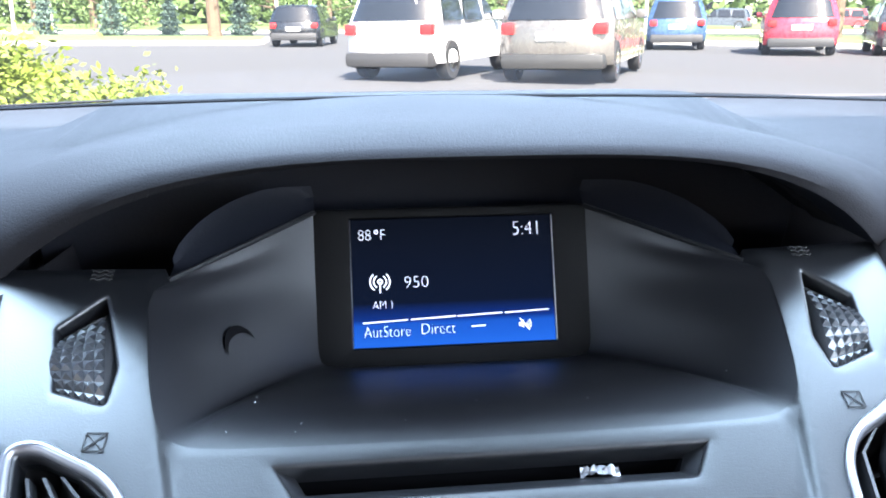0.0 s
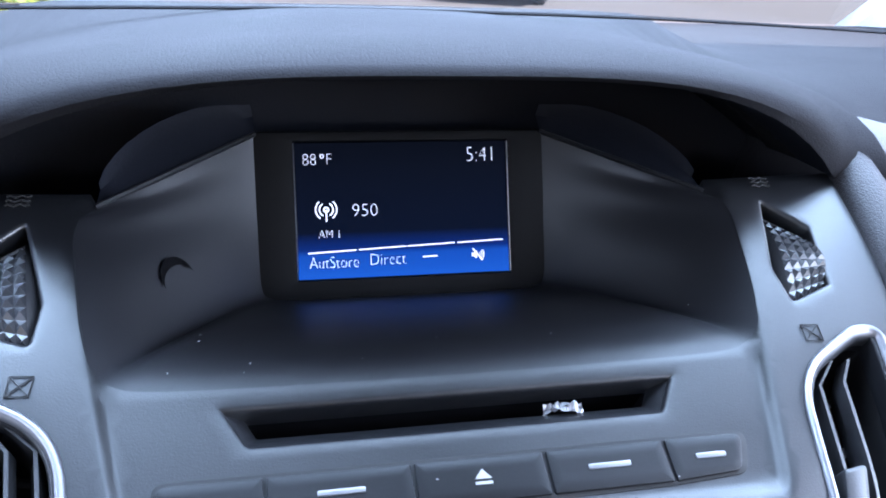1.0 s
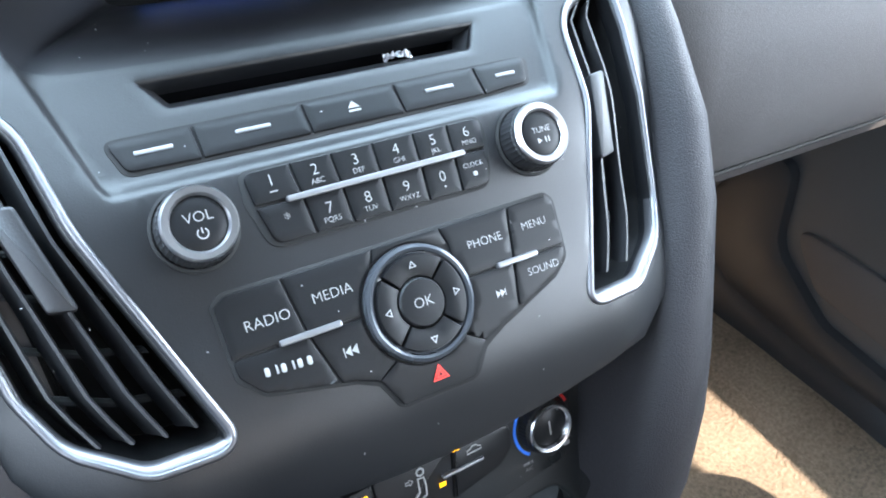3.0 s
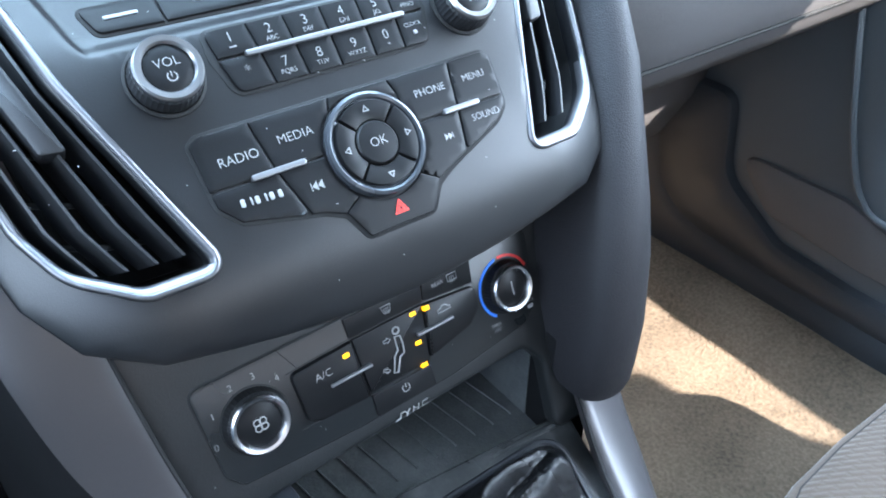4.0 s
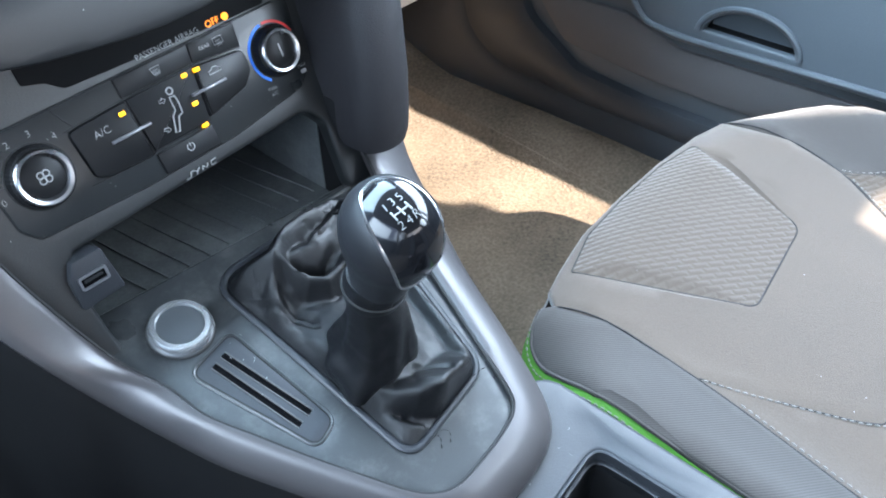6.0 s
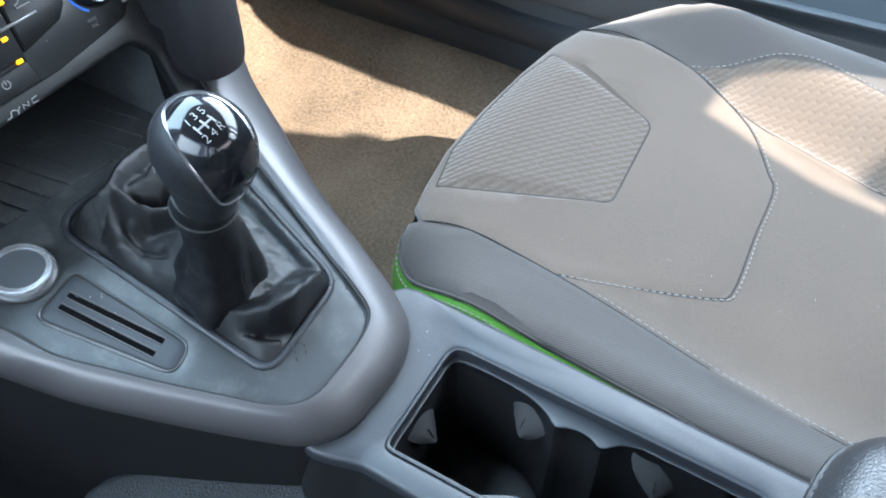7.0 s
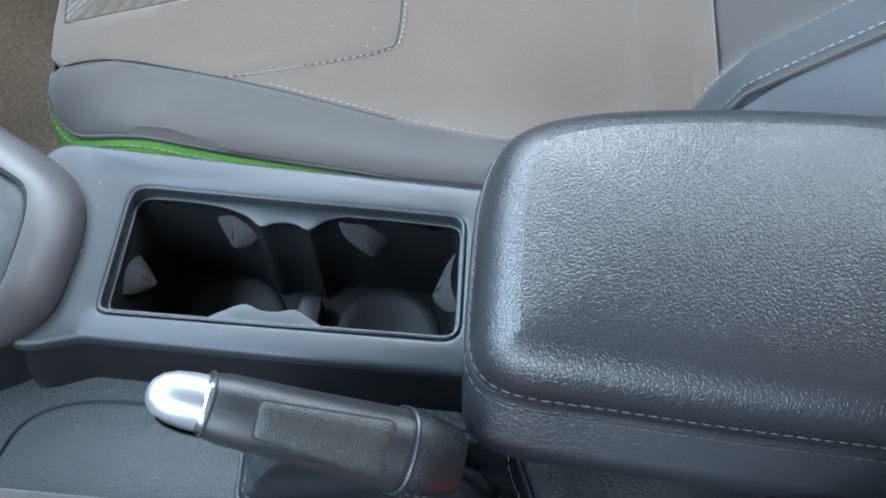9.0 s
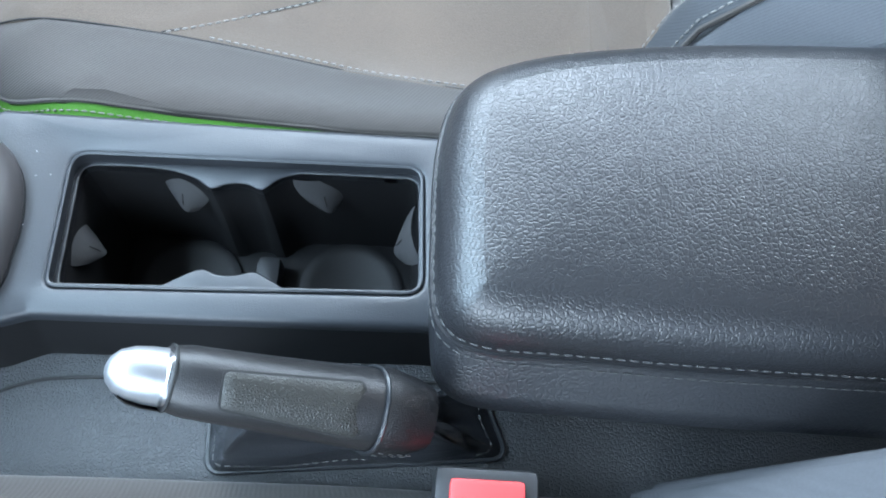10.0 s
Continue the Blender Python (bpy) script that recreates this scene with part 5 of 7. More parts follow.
part("holder_rim", band(offset(ccw(CARD), .0002), geu, [(-.0002, .0), (-.0001, .0008), (.0006, .0011), (.0013, .0006), (.0014, -.001)]), M_GPLATE, cardp)

# gaiter frame
part("gaiter_frame", band(BOOT, geu, [(-.0010, -.004), (-.0010, .0010), (.0004, .0022), (.0022, .0022), (.0034, .0012), (.0036, -.001)]), M_CONSOLE, con)

# ---- side rails, one U-shaped sweep round the plate ----
ri, ro = spline(rail_in, 6), spline(rail_out, 6)
rows_r = []
for a, b2 in zip(ri, ro):
    across = (b2 - a)
    up = Vector((0, 0, 1))
    rows_r.append([a - up * .008, a + up * .0018, a + across * .06 + up * .0044, a + across * .22 + up * .0062, a + across * .50 + up * .0060, a + across * .80 + up * .0040, a + across * .95 + up * .0012, b2 - up * .0015, b2 - up * .006 - across * .04])
part("side_rail", loft(rows_r, False), M_RAIL, con, "smooth warm grey rail round the gear plate", smooth=50)
part("rail_joint", tube([a + Vector((0, 0, .0022)) for a in ri], .0011, 6), M_GAP, con)
# body of the console below the rails
rows_s = []
for a, b2 in zip(ri, ro):
    d_ = Vector((b2.x - .025, 0, 0))
    rows_s.append([b2 - Vector((0, 0, .005)) - d_ * .04, b2 - Vector((0, 0, .03)), Vector((b2.x * 1.06 - .001, b2.y + .01, b2.z - .10)), Vector((b2.x * 1.08 - .001, b2.y + .02, .36))])
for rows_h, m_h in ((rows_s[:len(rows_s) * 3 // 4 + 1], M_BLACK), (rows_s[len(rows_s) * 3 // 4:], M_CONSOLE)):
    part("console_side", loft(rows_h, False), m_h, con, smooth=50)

# ---- rear console: cup holder, handbrake, armrest ----
M_RUBBER = mat("grey_rubber", (.030, .030, .031), .45, grain=.001, bump=.2)
def flat(z):
    return lambda x, y, h=0.0: (x, y, z + h)


def topz(x, y, h=0.0):
    """Top of the rear console: dips a little from its outer edges, meets the gear plate's rail in front."""
    up = max(0.0, (y + .105)) * .20
    return (x, y, .605 + up + h)


CUP = rpoly([(-.0035, -.1080), (.0850, -.1020), (.0900, -.3085), (.0060, -.3140)], [.010, .016, .014, .014], 6)
rear_out = rpoly([(-.028, -.070), (.099, -.052), (.1035, -.20), (.1060, -.60), (-.004, -.60), (-.0055, -.330), (-.0125, -.105)], [.02, .02, .05, .01, .01, .05, .02])
part("console_top", skin(rear_out, [CUP], topz, .012, .008, .004, hole_depth=.020, hole_fillet=.0035), M_CONSOLE, con)
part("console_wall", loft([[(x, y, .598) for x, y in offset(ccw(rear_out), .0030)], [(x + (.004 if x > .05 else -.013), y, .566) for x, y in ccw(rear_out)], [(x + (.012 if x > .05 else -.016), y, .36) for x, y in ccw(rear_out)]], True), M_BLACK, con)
cup = thing("cup_holder", (.058, -.21, .53), "deep black twin cup holder with scalloped rim", "cup holder")
part("holder_rim", band(offset(ccw(CUP), -.0034), flat(.605), [(.0002, -.004), (.0006, .0004), (-.0004, .0010), (-.0014, .0006), (-.0016, -.004)]), M_CONSOLE, cup)
# two round wells that run out into the rim, with a waist between them
c1, c2, cr = Vector((.0410, -.1560)), Vector((.0450, -.2610)), .0490
ang = math.atan2((c2 - c1).y, (c2 - c1).x)
liner = offset(ccw(CUP), -.0030)
inner = offset(ccw(CUP), -.0048)


def within(c, p):
    """Pulls a point back towards c until it lies inside the opening."""
    q = Vector(p)
    for _ in range(60):
        if inside(q.x, q.y, inner):
            return (q.x, q.y)
        q = c + (q - c) * .985
    return (q.x, q.y)


# outline of the wells: round ends, two ears on the far side with a small round bay between, a wavy lip on the near side
ears = [(.0790, -.1085), (.0805, -.128), (.0808, -.146), (.0795, -.163), (.0755, -.176), (.0690, -.1850), (.0725, -.1905), (.0745, -.1985), (.0738, -.2065), (.0700, -.2135), (.0790, -.2215), (.0835, -.234), (.0850, -.252), (.0855, -.275), (.0855, -.2985), (.0800, -.3065), (.0500, -.3085), (.0180, -.3095), (.0085, -.3030),
        (.0070, -.285), (.0065, -.262), (.0068, -.247), (.0098, -.2330), (.0140, -.2255), (.0185, -.2170), (.0150, -.2075), (.0145, -.1975), (.0182, -.1885), (.0150, -.1820), (.0100, -.1740), (.0040, -.1650), (.0020, -.150), (.0012, -.128), (.0030, -.1145), (.0120, -.1095), (.045, -.1070), (.0720, -.1055)]
eight = []
for k_, p_ in enumerate(ears):
    q_ = ears[(k_ + 1) % len(ears)]
    eight += [(p_[0] + (q_[0] - p_[0]) * j_ / 3, p_[1] + (q_[1] - p_[1]) * j_ / 3) for j_ in range(3)]
eight = [tuple(((Vector(eight[k_ - 1]) + Vector(eight[k_]) * 2 + Vector(eight[(k_ + 1) % len(eight)])) / 4)) for k_ in range(len(eight))]
eight = [within(Vector((.044, min(-.13, max(-.29, p_[1])))), p_) for p_ in eight]
FZ = .507
part("liner", skin(liner, [eight], flat(.5965), .010, .002, 0, hole_depth=.006, hole_fillet=.0012), M_CONSOLE, cup)
part("well_wall", wall_rings(ccw(eight), flat(0), [(-.0012, .5960), (-.0012, .56), (-.0050, FZ)], 1), M_BLACK, cup)
part("liner_wall", wall_rings(ccw(liner), flat(0), [(0, .603), (-.0004, .5960)], 1), M_BLACK, cup)
part("well_floor", pad(offset(ccw(eight), -.003), flat(FZ - .006), 0, .006, .002), M_BLACK, cup)
for c in (c1, c2):
    part("floor_mat", turned([(.0340, FZ), (.0340, FZ + .0025), (.0325, FZ + .0030), (.026, FZ + .0030), (.025, FZ + .0024), (0, FZ + .0024)], Matrix.Translation((c.x, c.y, 0)), 40), M_BLACK, cup)
mid = (c1 + c2) / 2
part("waist", box(mid.x - .020, mid.x + .016, mid.y - .008, mid.y + .008, FZ, FZ + .020, .005), M_SHELL, cup, "low bridge between the wells")
for c, a, r_ in ((c1, 97, .0470), (c1, -14, .0400), (c2, 22, .0425), (c2, -80, .0425)):
    d_ = Vector((math.cos(radians(a)), math.sin(radians(a))))
    p = c + d_ * (r_ - .003)
    m = Matrix.Translation((p.x, p.y, .574)) @ pose(0, 0, 0, 0, 0, a)
    flap = ((.0050, .0150, .96), (.0035, .0110, 1.0), (.0000, .0045, .88), (-.0035, -.0025, .62), (-.0055, -.0080, .34), (-.0030, -.0100, .20))
    part("grip_spring", loft([[m @ Vector((x - .0040 * (1 - s * s), -.0165 * s * w_, z - .0030 * s)) for s in (-1, -.75, -.5, -.25, 0, .25, .5, .75, 1)] for x, z, w_ in flap], False), M_RUBBER, cup, "pale grey grip spring", smooth=60)
    part("spring_slit", tube([m @ Vector((x - .0045, .001, z)) for x, z, _ in flap[2:4]], .0004, 5), M_GAP, cup)

# tunnel tray beside the cup holder
tray = rpoly([(-.004, -.06), (.0, -.62), (-.125, -.62), (-.128, -.05), (-.11, .04), (-.06, .0)], .02)
part("tunnel_cover", skin(tray, [], flat(.566), .02, .10, .012), mat("textured_tunnel_skin", (.0125, .014, .016), .5, grain=.0022, bump=.6, kind="leather", var=.15), con, "grained cover beside the handbrake")
part("tunnel_seam", tube(spline([(-.10, -.065, .5668), (-.060, -.072, .5668), (-.042, -.100, .5668), (-.0365, -.15, .5668), (-.0355, -.1935, .5668), (-.030, -.25, .5668), (-.028, -.36, .5668)], 6), .0010, 6), M_GAP, con)

hb = thing("handbrake", (-.045, -.31, .566), "black handbrake lever with silver release button", "handbrake")
A, B = Vector((-.0670, -.1950, .7040)), Vector((-.0640, -.2930, .6500))
dr = (B - A).normalized()
upv = Vector((-.30, -.25, .9)).normalized()
sv = dr.cross(upv).normalized()
upv = sv.cross(dr)
M_GRIP = mat("satin_grip_plastic", (.0085, .0085, .0092), .36, grain=.0012, bump=.25, kind="leather", var=.15)
GR = [(.018, .0095), (.022, .0128), (.030, .0143), (.048, .0150), (.066, .0158), (.085, .0168), (.100, .0176), (.108, .0180), (.111, .0172)]


def grip_f(u, q, h=0.0):
    """The grip's skin: u along it, q round it in metres from its top."""
    r_ = float(np.interp(u, [p[0] for p in GR], [p[1] for p in GR]))
    a_ = q / .0160
    c_, s_ = math.cos(a_), math.sin(a_)
    k_ = (abs(c_) ** 2.6 + abs(s_) ** 2.6) ** (-1 / 2.6)
    low = -.010 * max(0.0, (.045 - u) / .027)
    return tuple(A + dr * u + sv * ((r_ * k_ + h) * s_) + upv * ((r_ * k_ + h) * c_ + low * .3))


def grip_ring(u, h=0.0):
    return [grip_f(u, .0160 * 2 * math.pi * k_ / 32, h) for k_ in range(32)]


us = [p.x for p in spline([(u, 0, 0) for u, _ in GR], 2)]
part("grip", loft([[tuple(Vector(grip_ring(us[0])[k_]).lerp(A + dr * us[0], .6)) for k_ in range(32)]] + [grip_ring(u) for u in us] + [[tuple(Vector(p).lerp(A + dr * .112, .5)) for p in grip_ring(.111)]]), M_GRIP, hb, smooth=60)
tip = [(-.001, .0020), (.0, .0050), (.003, .0082), (.008, .0105), (.015, .0116), (.0205, .0118), (.0212, .0110)]
part("release_button", loft([[tuple(A + dr * u + sv * (r_ * .98 * math.sin(2 * math.pi * k_ / 24)) + upv * (r_ * .86 * math.cos(2 * math.pi * k_ / 24) - .001)) for k_ in range(24)] for u, r_ in tip], True, True), mat("polished_tip", (.46, .47, .49), .33, metal=.92, var=.04), hb, "polished silver tip")
part("push_block", loft([[tuple(A + dr * u + sv * (r_ * math.copysign(abs(math.sin(2 * math.pi * k_ / 24)) ** .6, math.sin(2 * math.pi * k_ / 24))) + upv * (r_ * .88 * math.copysign(abs(math.cos(2 * math.pi * k_ / 24)) ** .6, math.cos(2 * math.pi * k_ / 24)))) for k_ in range(24)] for u, r_ in ((.0195, .0098), (.0205, .0108), (.0310, .0112), (.0318, .0104))], True, True), M_SATIN, hb, "satin silver push block")
lip_r = lambda u: float(np.interp(u, [.005, .009, .015, .0225], [.0100, .0118, .0126, .0130]))
lip_a = [radians(68 + 130 * k_ / 24) for k_ in range(25)]
part("grip_lip", loft([[tuple(A + dr * u + sv * ((lip_r(u) + o_) * math.sin(a_)) + upv * ((lip_r(u) + o_) * math.cos(a_) * .95 - .0015)) for a_ in lip_a] for u, o_ in ((.0052, -.0012), (.0050, .0), (.009, .0004), (.015, .0006), (.0228, .0004))], False), M_GRIP, hb, "plastic lip under the silver button", smooth=60)
part("grip_joint", tube(grip_ring(.0225, .0002), .0006, 5, closed=True), M_GAP, hb)
inl = rpoly([(.0400, -.0075), (.0980, -.0105), (.0990, .0105), (.0410, .0075)], .0025)
part("inlay_groove", band(ccw(inl), grip_f, [(.0009, -.001), (.0009, .0003), (-.0004, .0002), (-.0004, -.001)]), M_GAP, hb)
part("grip_inlay", pad(inl, grip_f, -.002, .0006, .0006, .004), mat("grained_inlay", (.014, .014, .012), .42, grain=.0013, bump=.6, kind="leather", crack=.4), hb, "grained inlay on the grip")
cuff = [(.1085, .0006), (.1110, .0012), (.1160, .0010), (.1230, .0002), (.1300, -.0012), (.1360, -.0040)]
part("cuff", loft([[tuple(Vector(p) + dr * (u - .108)) for p in grip_ring(.108, h_ - .0004 * math.sin(i_ * 2.3))] for i_, (u, h_) in enumerate(cuff)]), M_LEATHER, hb, smooth=60)
part("cuff_welt", tube([Vector(p) + dr * .0012 for p in grip_ring(.108, .0006)], .0011, 6, closed=True), M_SOFT, hb)
for q_ in (.0150, .0200):
    stitches([Vector(grip_f(.108, q_ + .05 * d_, .0014 - .05 * d_)) + dr * d_ for d_ in (.004, .008, .012, .016, .020, .024)], .0030, .0016, .0004, M_DTHREAD, hb)
# gathered gaiter at its foot
rows_g = []
base = [Vector((x, y, .567)) for x, y in ccw(rpoly([(-.0850, -.203), (-.050, -.199), (-.030, -.345), (-.068, -.362)], .008, 5))]
base = [base[i].lerp(base[(i + 1) % len(base)], j / 4) for i in range(len(base)) for j in range(4)]
for k in range(19):
    s = k / 18
    ring = []
    for p in base:
        d0 = p - Vector((-.058, -.285, .567))
        a_ = math.atan2(d0.y / 2.0, d0.x)
        e = A + dr * (.096 - .040 * math.sin(a_)) + sv * (-.0135 * math.cos(a_)) - upv * .009
        q = p.lerp(e, 1 - (1 - s) ** 1.35)
        q.z = p.z + (e.z - p.z) * s ** 1.05
        bell = math.sin(math.pi * s)
        rid = abs(noise.noise(Vector((math.cos(a_) * 1.8, math.sin(a_) * 3.0, s * 1.4)))) + .5 * abs(noise.noise(Vector((math.cos(a_) * 3.8 + 5, math.sin(a_) * 6.0, s * 3.0))))
        q += Vector((math.cos(a_), math.sin(a_) * .8, .3)) * (.0100 - .026 * rid) * bell
        ring.append(q)
    rows_g.append(ring)
part("gaiter", loft(rows_g, True), M_SOFT, hb, "wrinkled leather gaiter", smooth=80)
part("gaiter_hem", tube([p + Vector((0, 0, .001)) for p in base], .0016, 6, closed=True), M_SOFT, hb)
stitches([p.lerp(q, .25) + Vector((0, 0, .002)) for p, q in zip(rows_g[2], rows_g[3])], .0032, .0018, .0004, M_DTHREAD, hb)

M_ARMSIDE = mat("armrest_side", (.0105, .0112, .0130), .40, grain=.0025, bump=.22, kind="leather", crack=.26)
# armrest
arm = thing("armrest", (.055, -.47, .605), "padded black leatherette centre armrest with stitched edges", "armrest")


def arm_ring(z, grow):
    pts_ = [(-.0535, -.3420), (-.0460, -.3235), (-.0280, -.3170), (.020, -.3150), (.070, -.3150), (.104, -.3250), (.1230, -.3580), (.1360, -.42), (.1440, -.50), (.1490, -.64), (.1400, -.66), (-.045, -.66), (-.054, -.64), (-.056, -.47), (-.0545, -.380)]
    o = offset(ccw([(p.x, p.y) for p in spline([(x, y, 0) for x, y in pts_], 7, True)]), grow)
    up = max(0.0, min(1.0, (z - .622) / .026))
    return [(x + .0195 * up * up * (3 - 2 * up) * max(0.0, min(1.0, (.03 - x) / .07)), y, z) for x, y in o]


levels = [(.604, -.026), (.609, -.012), (.616, -.0030), (.624, .0012), (.632, .0020), (.640, .0018), (.6465, .0012), (.6490, -.0012)]
rings_a = [arm_ring(z, g_) for z, g_ in levels]
part("armrest_base", loft(rings_a, True), M_ARMSIDE, arm, "smooth black side of the pad", smooth=60)
rim = [(x, y) for x, y, _ in arm_ring(.650, .0)]


def arm_z(d):
    e = min(1.0, d / .030)
    return .6545 + .0255 * math.sqrt(max(0.0, 1 - (1 - e) ** 2)) + .0035 * (1 - math.exp(-max(0.0, d - .026) / .03))


tops = [arm_ring(z, g_) for z, g_ in ((.6475, -.0012), (.6500, .0004), (.6525, .0008))] + [[(x, y, arm_z(d)) for x, y in offset(ccw(rim), -d)] for d in (.0, .0006, .002, .004, .0065, .0095, .013, .017, .0215)]
capo = offset(ccw(rim), -.0215)


def arm_cap(x, y, h=0.0):
    return (x, y, arm_z(edge_dist(x, y, rim)) + h)


part("armrest_top", join(loft(tops, True), skin(capo, [], arm_cap, .0075, .0001, 0)), M_ARM, arm, "grained black leatherette top", smooth=80)
seam = arm_ring(.6485, .0008)
part("seam", tube(seam, .0009, 5, closed=True), M_GAP, arm)
stitches(arm_ring(.6570, .0006) + arm_ring(.6570, .0006)[:1], .0042, .0018, .00050, M_THREADD, arm)
stitches(arm_ring(.6450, .0026) + arm_ring(.6450, .0026)[:1], .0042, .0018, .00045, M_DTHREAD, arm)
part("seam_roll", tube(arm_ring(.6510, .0012), .0016, 6, closed=True), M_ARM, arm)

# seat belt buckle
bk = thing("belt_buckle", (-.10, -.345, .566), "black seat belt buckle with a red release button", "seat belt buckle")
part("housing", box(-.1220, -.0835, -.3690, -.3215, .556, .6345, .004), M_SHELL, bk)
part("release_button", box(-.1180, -.0892, -.3622, -.3285, .625, .6390, .0025), M_RED, bk, "red push button")

# ---- gear lever ----
lever = thing("gear_lever", (.028, .02, .66), "gear lever with a glossy black knob and leather gaiter", "gear lever")
K = Vector((.0040, -.0230, .7820))                 # centre of the knob
kt = Vector((-.02, -.30, .95)).normalized()
kx = Vector((1, 0, 0)) - kt * kt.x
kx.normalize()
ky = kt.cross(kx)
km = Matrix((kx, ky, kt)).transposed().to_4x4()
km.translation = K
KPROF = [(q * .83, a * .83, b2 * .83) for q, a, b2 in ((-.056, .0165, .0160), (-.049, .0182, .0178), (-.038, .0198, .0202), (-.025, .0224, .0238), (-.012, .0256, .0281), (.0, .0272, .0300), (.010, .0260, .0284), (.019, .0219, .0239), (.026, .0153, .0169), (.0300, .0080, .0088), (.0312, .0, .0))]
_kp = spline([(math.atan2(b2, q), math.hypot(q, b2), 0) for q, a, b2 in reversed(KPROF)], 5)


def knob_r(d_):
    """Distance of the knob's skin from its centre in a direction."""
    l = km.to_3x3().transposed() @ d_
    th_ = math.acos(max(-1, min(1, l.z)))
    flat_ = 1 - .08 * (l.x * l.x) / max(1e-6, l.x * l.x + l.y * l.y) * math.sin(th_)
    return float(np.interp(th_, [p.x for p in _kp], [p.y for p in _kp])) * flat_


KOFF = km.to_3x3() @ Vector((0, -.0017, 0))
rings_k = []
for i in range(25):
    th_ = math.radians(2 + 158 * i / 24)
    ring = []
    for j in range(44):
        a_ = 2 * math.pi * j / 44
        d_ = km.to_3x3() @ Vector((math.sin(th_) * math.cos(a_), math.sin(th_) * math.sin(a_), math.cos(th_)))
        ring.append(K + KOFF + d_ * knob_r(d_))
    rings_k.append(ring)
gk = loft(rings_k, True)
gk[1].append(tuple(range(44)))
part("knob", gk, mat("knob_skin", (.009, .0095, .011), .40, grain=.001, bump=.3, kind="leather"), lever, "soft black knob body", smooth=70)
KN = Vector((0, -.75, .66)).normalized()        # way that the glossy face looks
e1 = Vector((1, 0, 0))
e2 = KN.cross(e1)


def knob_s(u, v, h=0.0):
    """The knob's skin by degrees from the face's middle: u to the right, v up and forward."""
    rho = math.hypot(u, v)
    w_ = (e1 * u + e2 * v) / max(rho, 1e-6)
    d_ = (KN * math.cos(radians(rho)) + w_ * math.sin(radians(rho))).normalized()
    return tuple(K + KOFF + d_ * (knob_r(d_) + h))


face = [(p.x, p.y) for p in spline([(u_, v_, 0) for u_, v_ in [(-29, 58), (-44, 32), (-49, 4), (-49, -29), (-44, -70), (-32, -92), (-14, -97), (8, -92), (18, -70), (25, -29), (25, 4), (21, 32), (6, 56), (-11, 62)]], 6, True)]
cap = part("knob_face", pad(face, knob_s, -.0015, .0004, 1e-6, 4.0), M_GLOSS, lever, "glossy black face with white shift pattern", smooth=60)
fl = [knob_s(u, v, .0001) for u, v in offset(ccw(face), 1.2)]
part("face_trim", tube(fl, .0009, 7, closed=True), M_RING, lever, "thin bright trim line")


def face_frame(u, v, h):
    m_ = frame_on(lambda a_, b_, c_=0.0: knob_s(a_ * 4e3, b_ * 4e3, c_), u / 4e3, v / 4e3, h)
    return m_


kq = lambda u, v: (-13.0 + (u + 11.5) * .76, 17.0 + (v - 15) * .76)
for t_, u, v in (("1", -25.0, 29), ("3", -13.2, 30.5), ("5", -1.5, 30), ("2", -22.0, -1), ("4", -10.2, 0), ("R", 1.8, 1.5)):
    lettering(t_, .0056, face_frame(*kq(u, v), .0008), M_WHITE, cap)
for a, b2 in (((-24, 21), (-22.6, 7.5)), ((-12.6, 22), (-10.8, 8)), ((-1.2, 21.5), (1.2, 9)), ((-23.3, 14.2), (0, 15.2))):
    part("shift_line", tube([knob_s(*kq(a[0] + (b2[0] - a[0]) * k / 6, a[1] + (b2[1] - a[1]) * k / 6), .0005) for k in range(7)], .00045, 5), M_WHITE, cap)
# collar and gaiter
part("collar", tube([K - kt * .056, K - kt * .050, K - kt * .044, K - kt * .038], [.0148, .0160, .0162, .0152], 28), M_LEATHER, lever)
part("collar_seam", tube([K - kt * .047 + (kx * math.cos(a) + ky * math.sin(a)) * .0162 for a in (2 * math.pi * i / 32 for i in range(32))], .0008, 5, closed=True), M_GAP, lever)
neck = K - kt * .053


def along_line(line, x, y):
    """Distance to a line, the height it has there, and on which side of it the point lies."""
    best = None
    for (ax, ay, ah), (bx, by, bh) in zip(line, line[1:]):
        l2 = (bx - ax) ** 2 + (by - ay) ** 2
        t_ = max(0.0, min(1.0, ((x - ax) * (bx - ax) + (y - ay) * (by - ay)) / l2))
        d_ = math.hypot(x - ax - t_ * (bx - ax), y - ay - t_ * (by - ay))
        if best is None or d_ < best[0]:
            best = (d_, ah + (bh - ah) * t_, (bx - ax) * (y - ay) - (by - ay) * (x - ax))
    return best


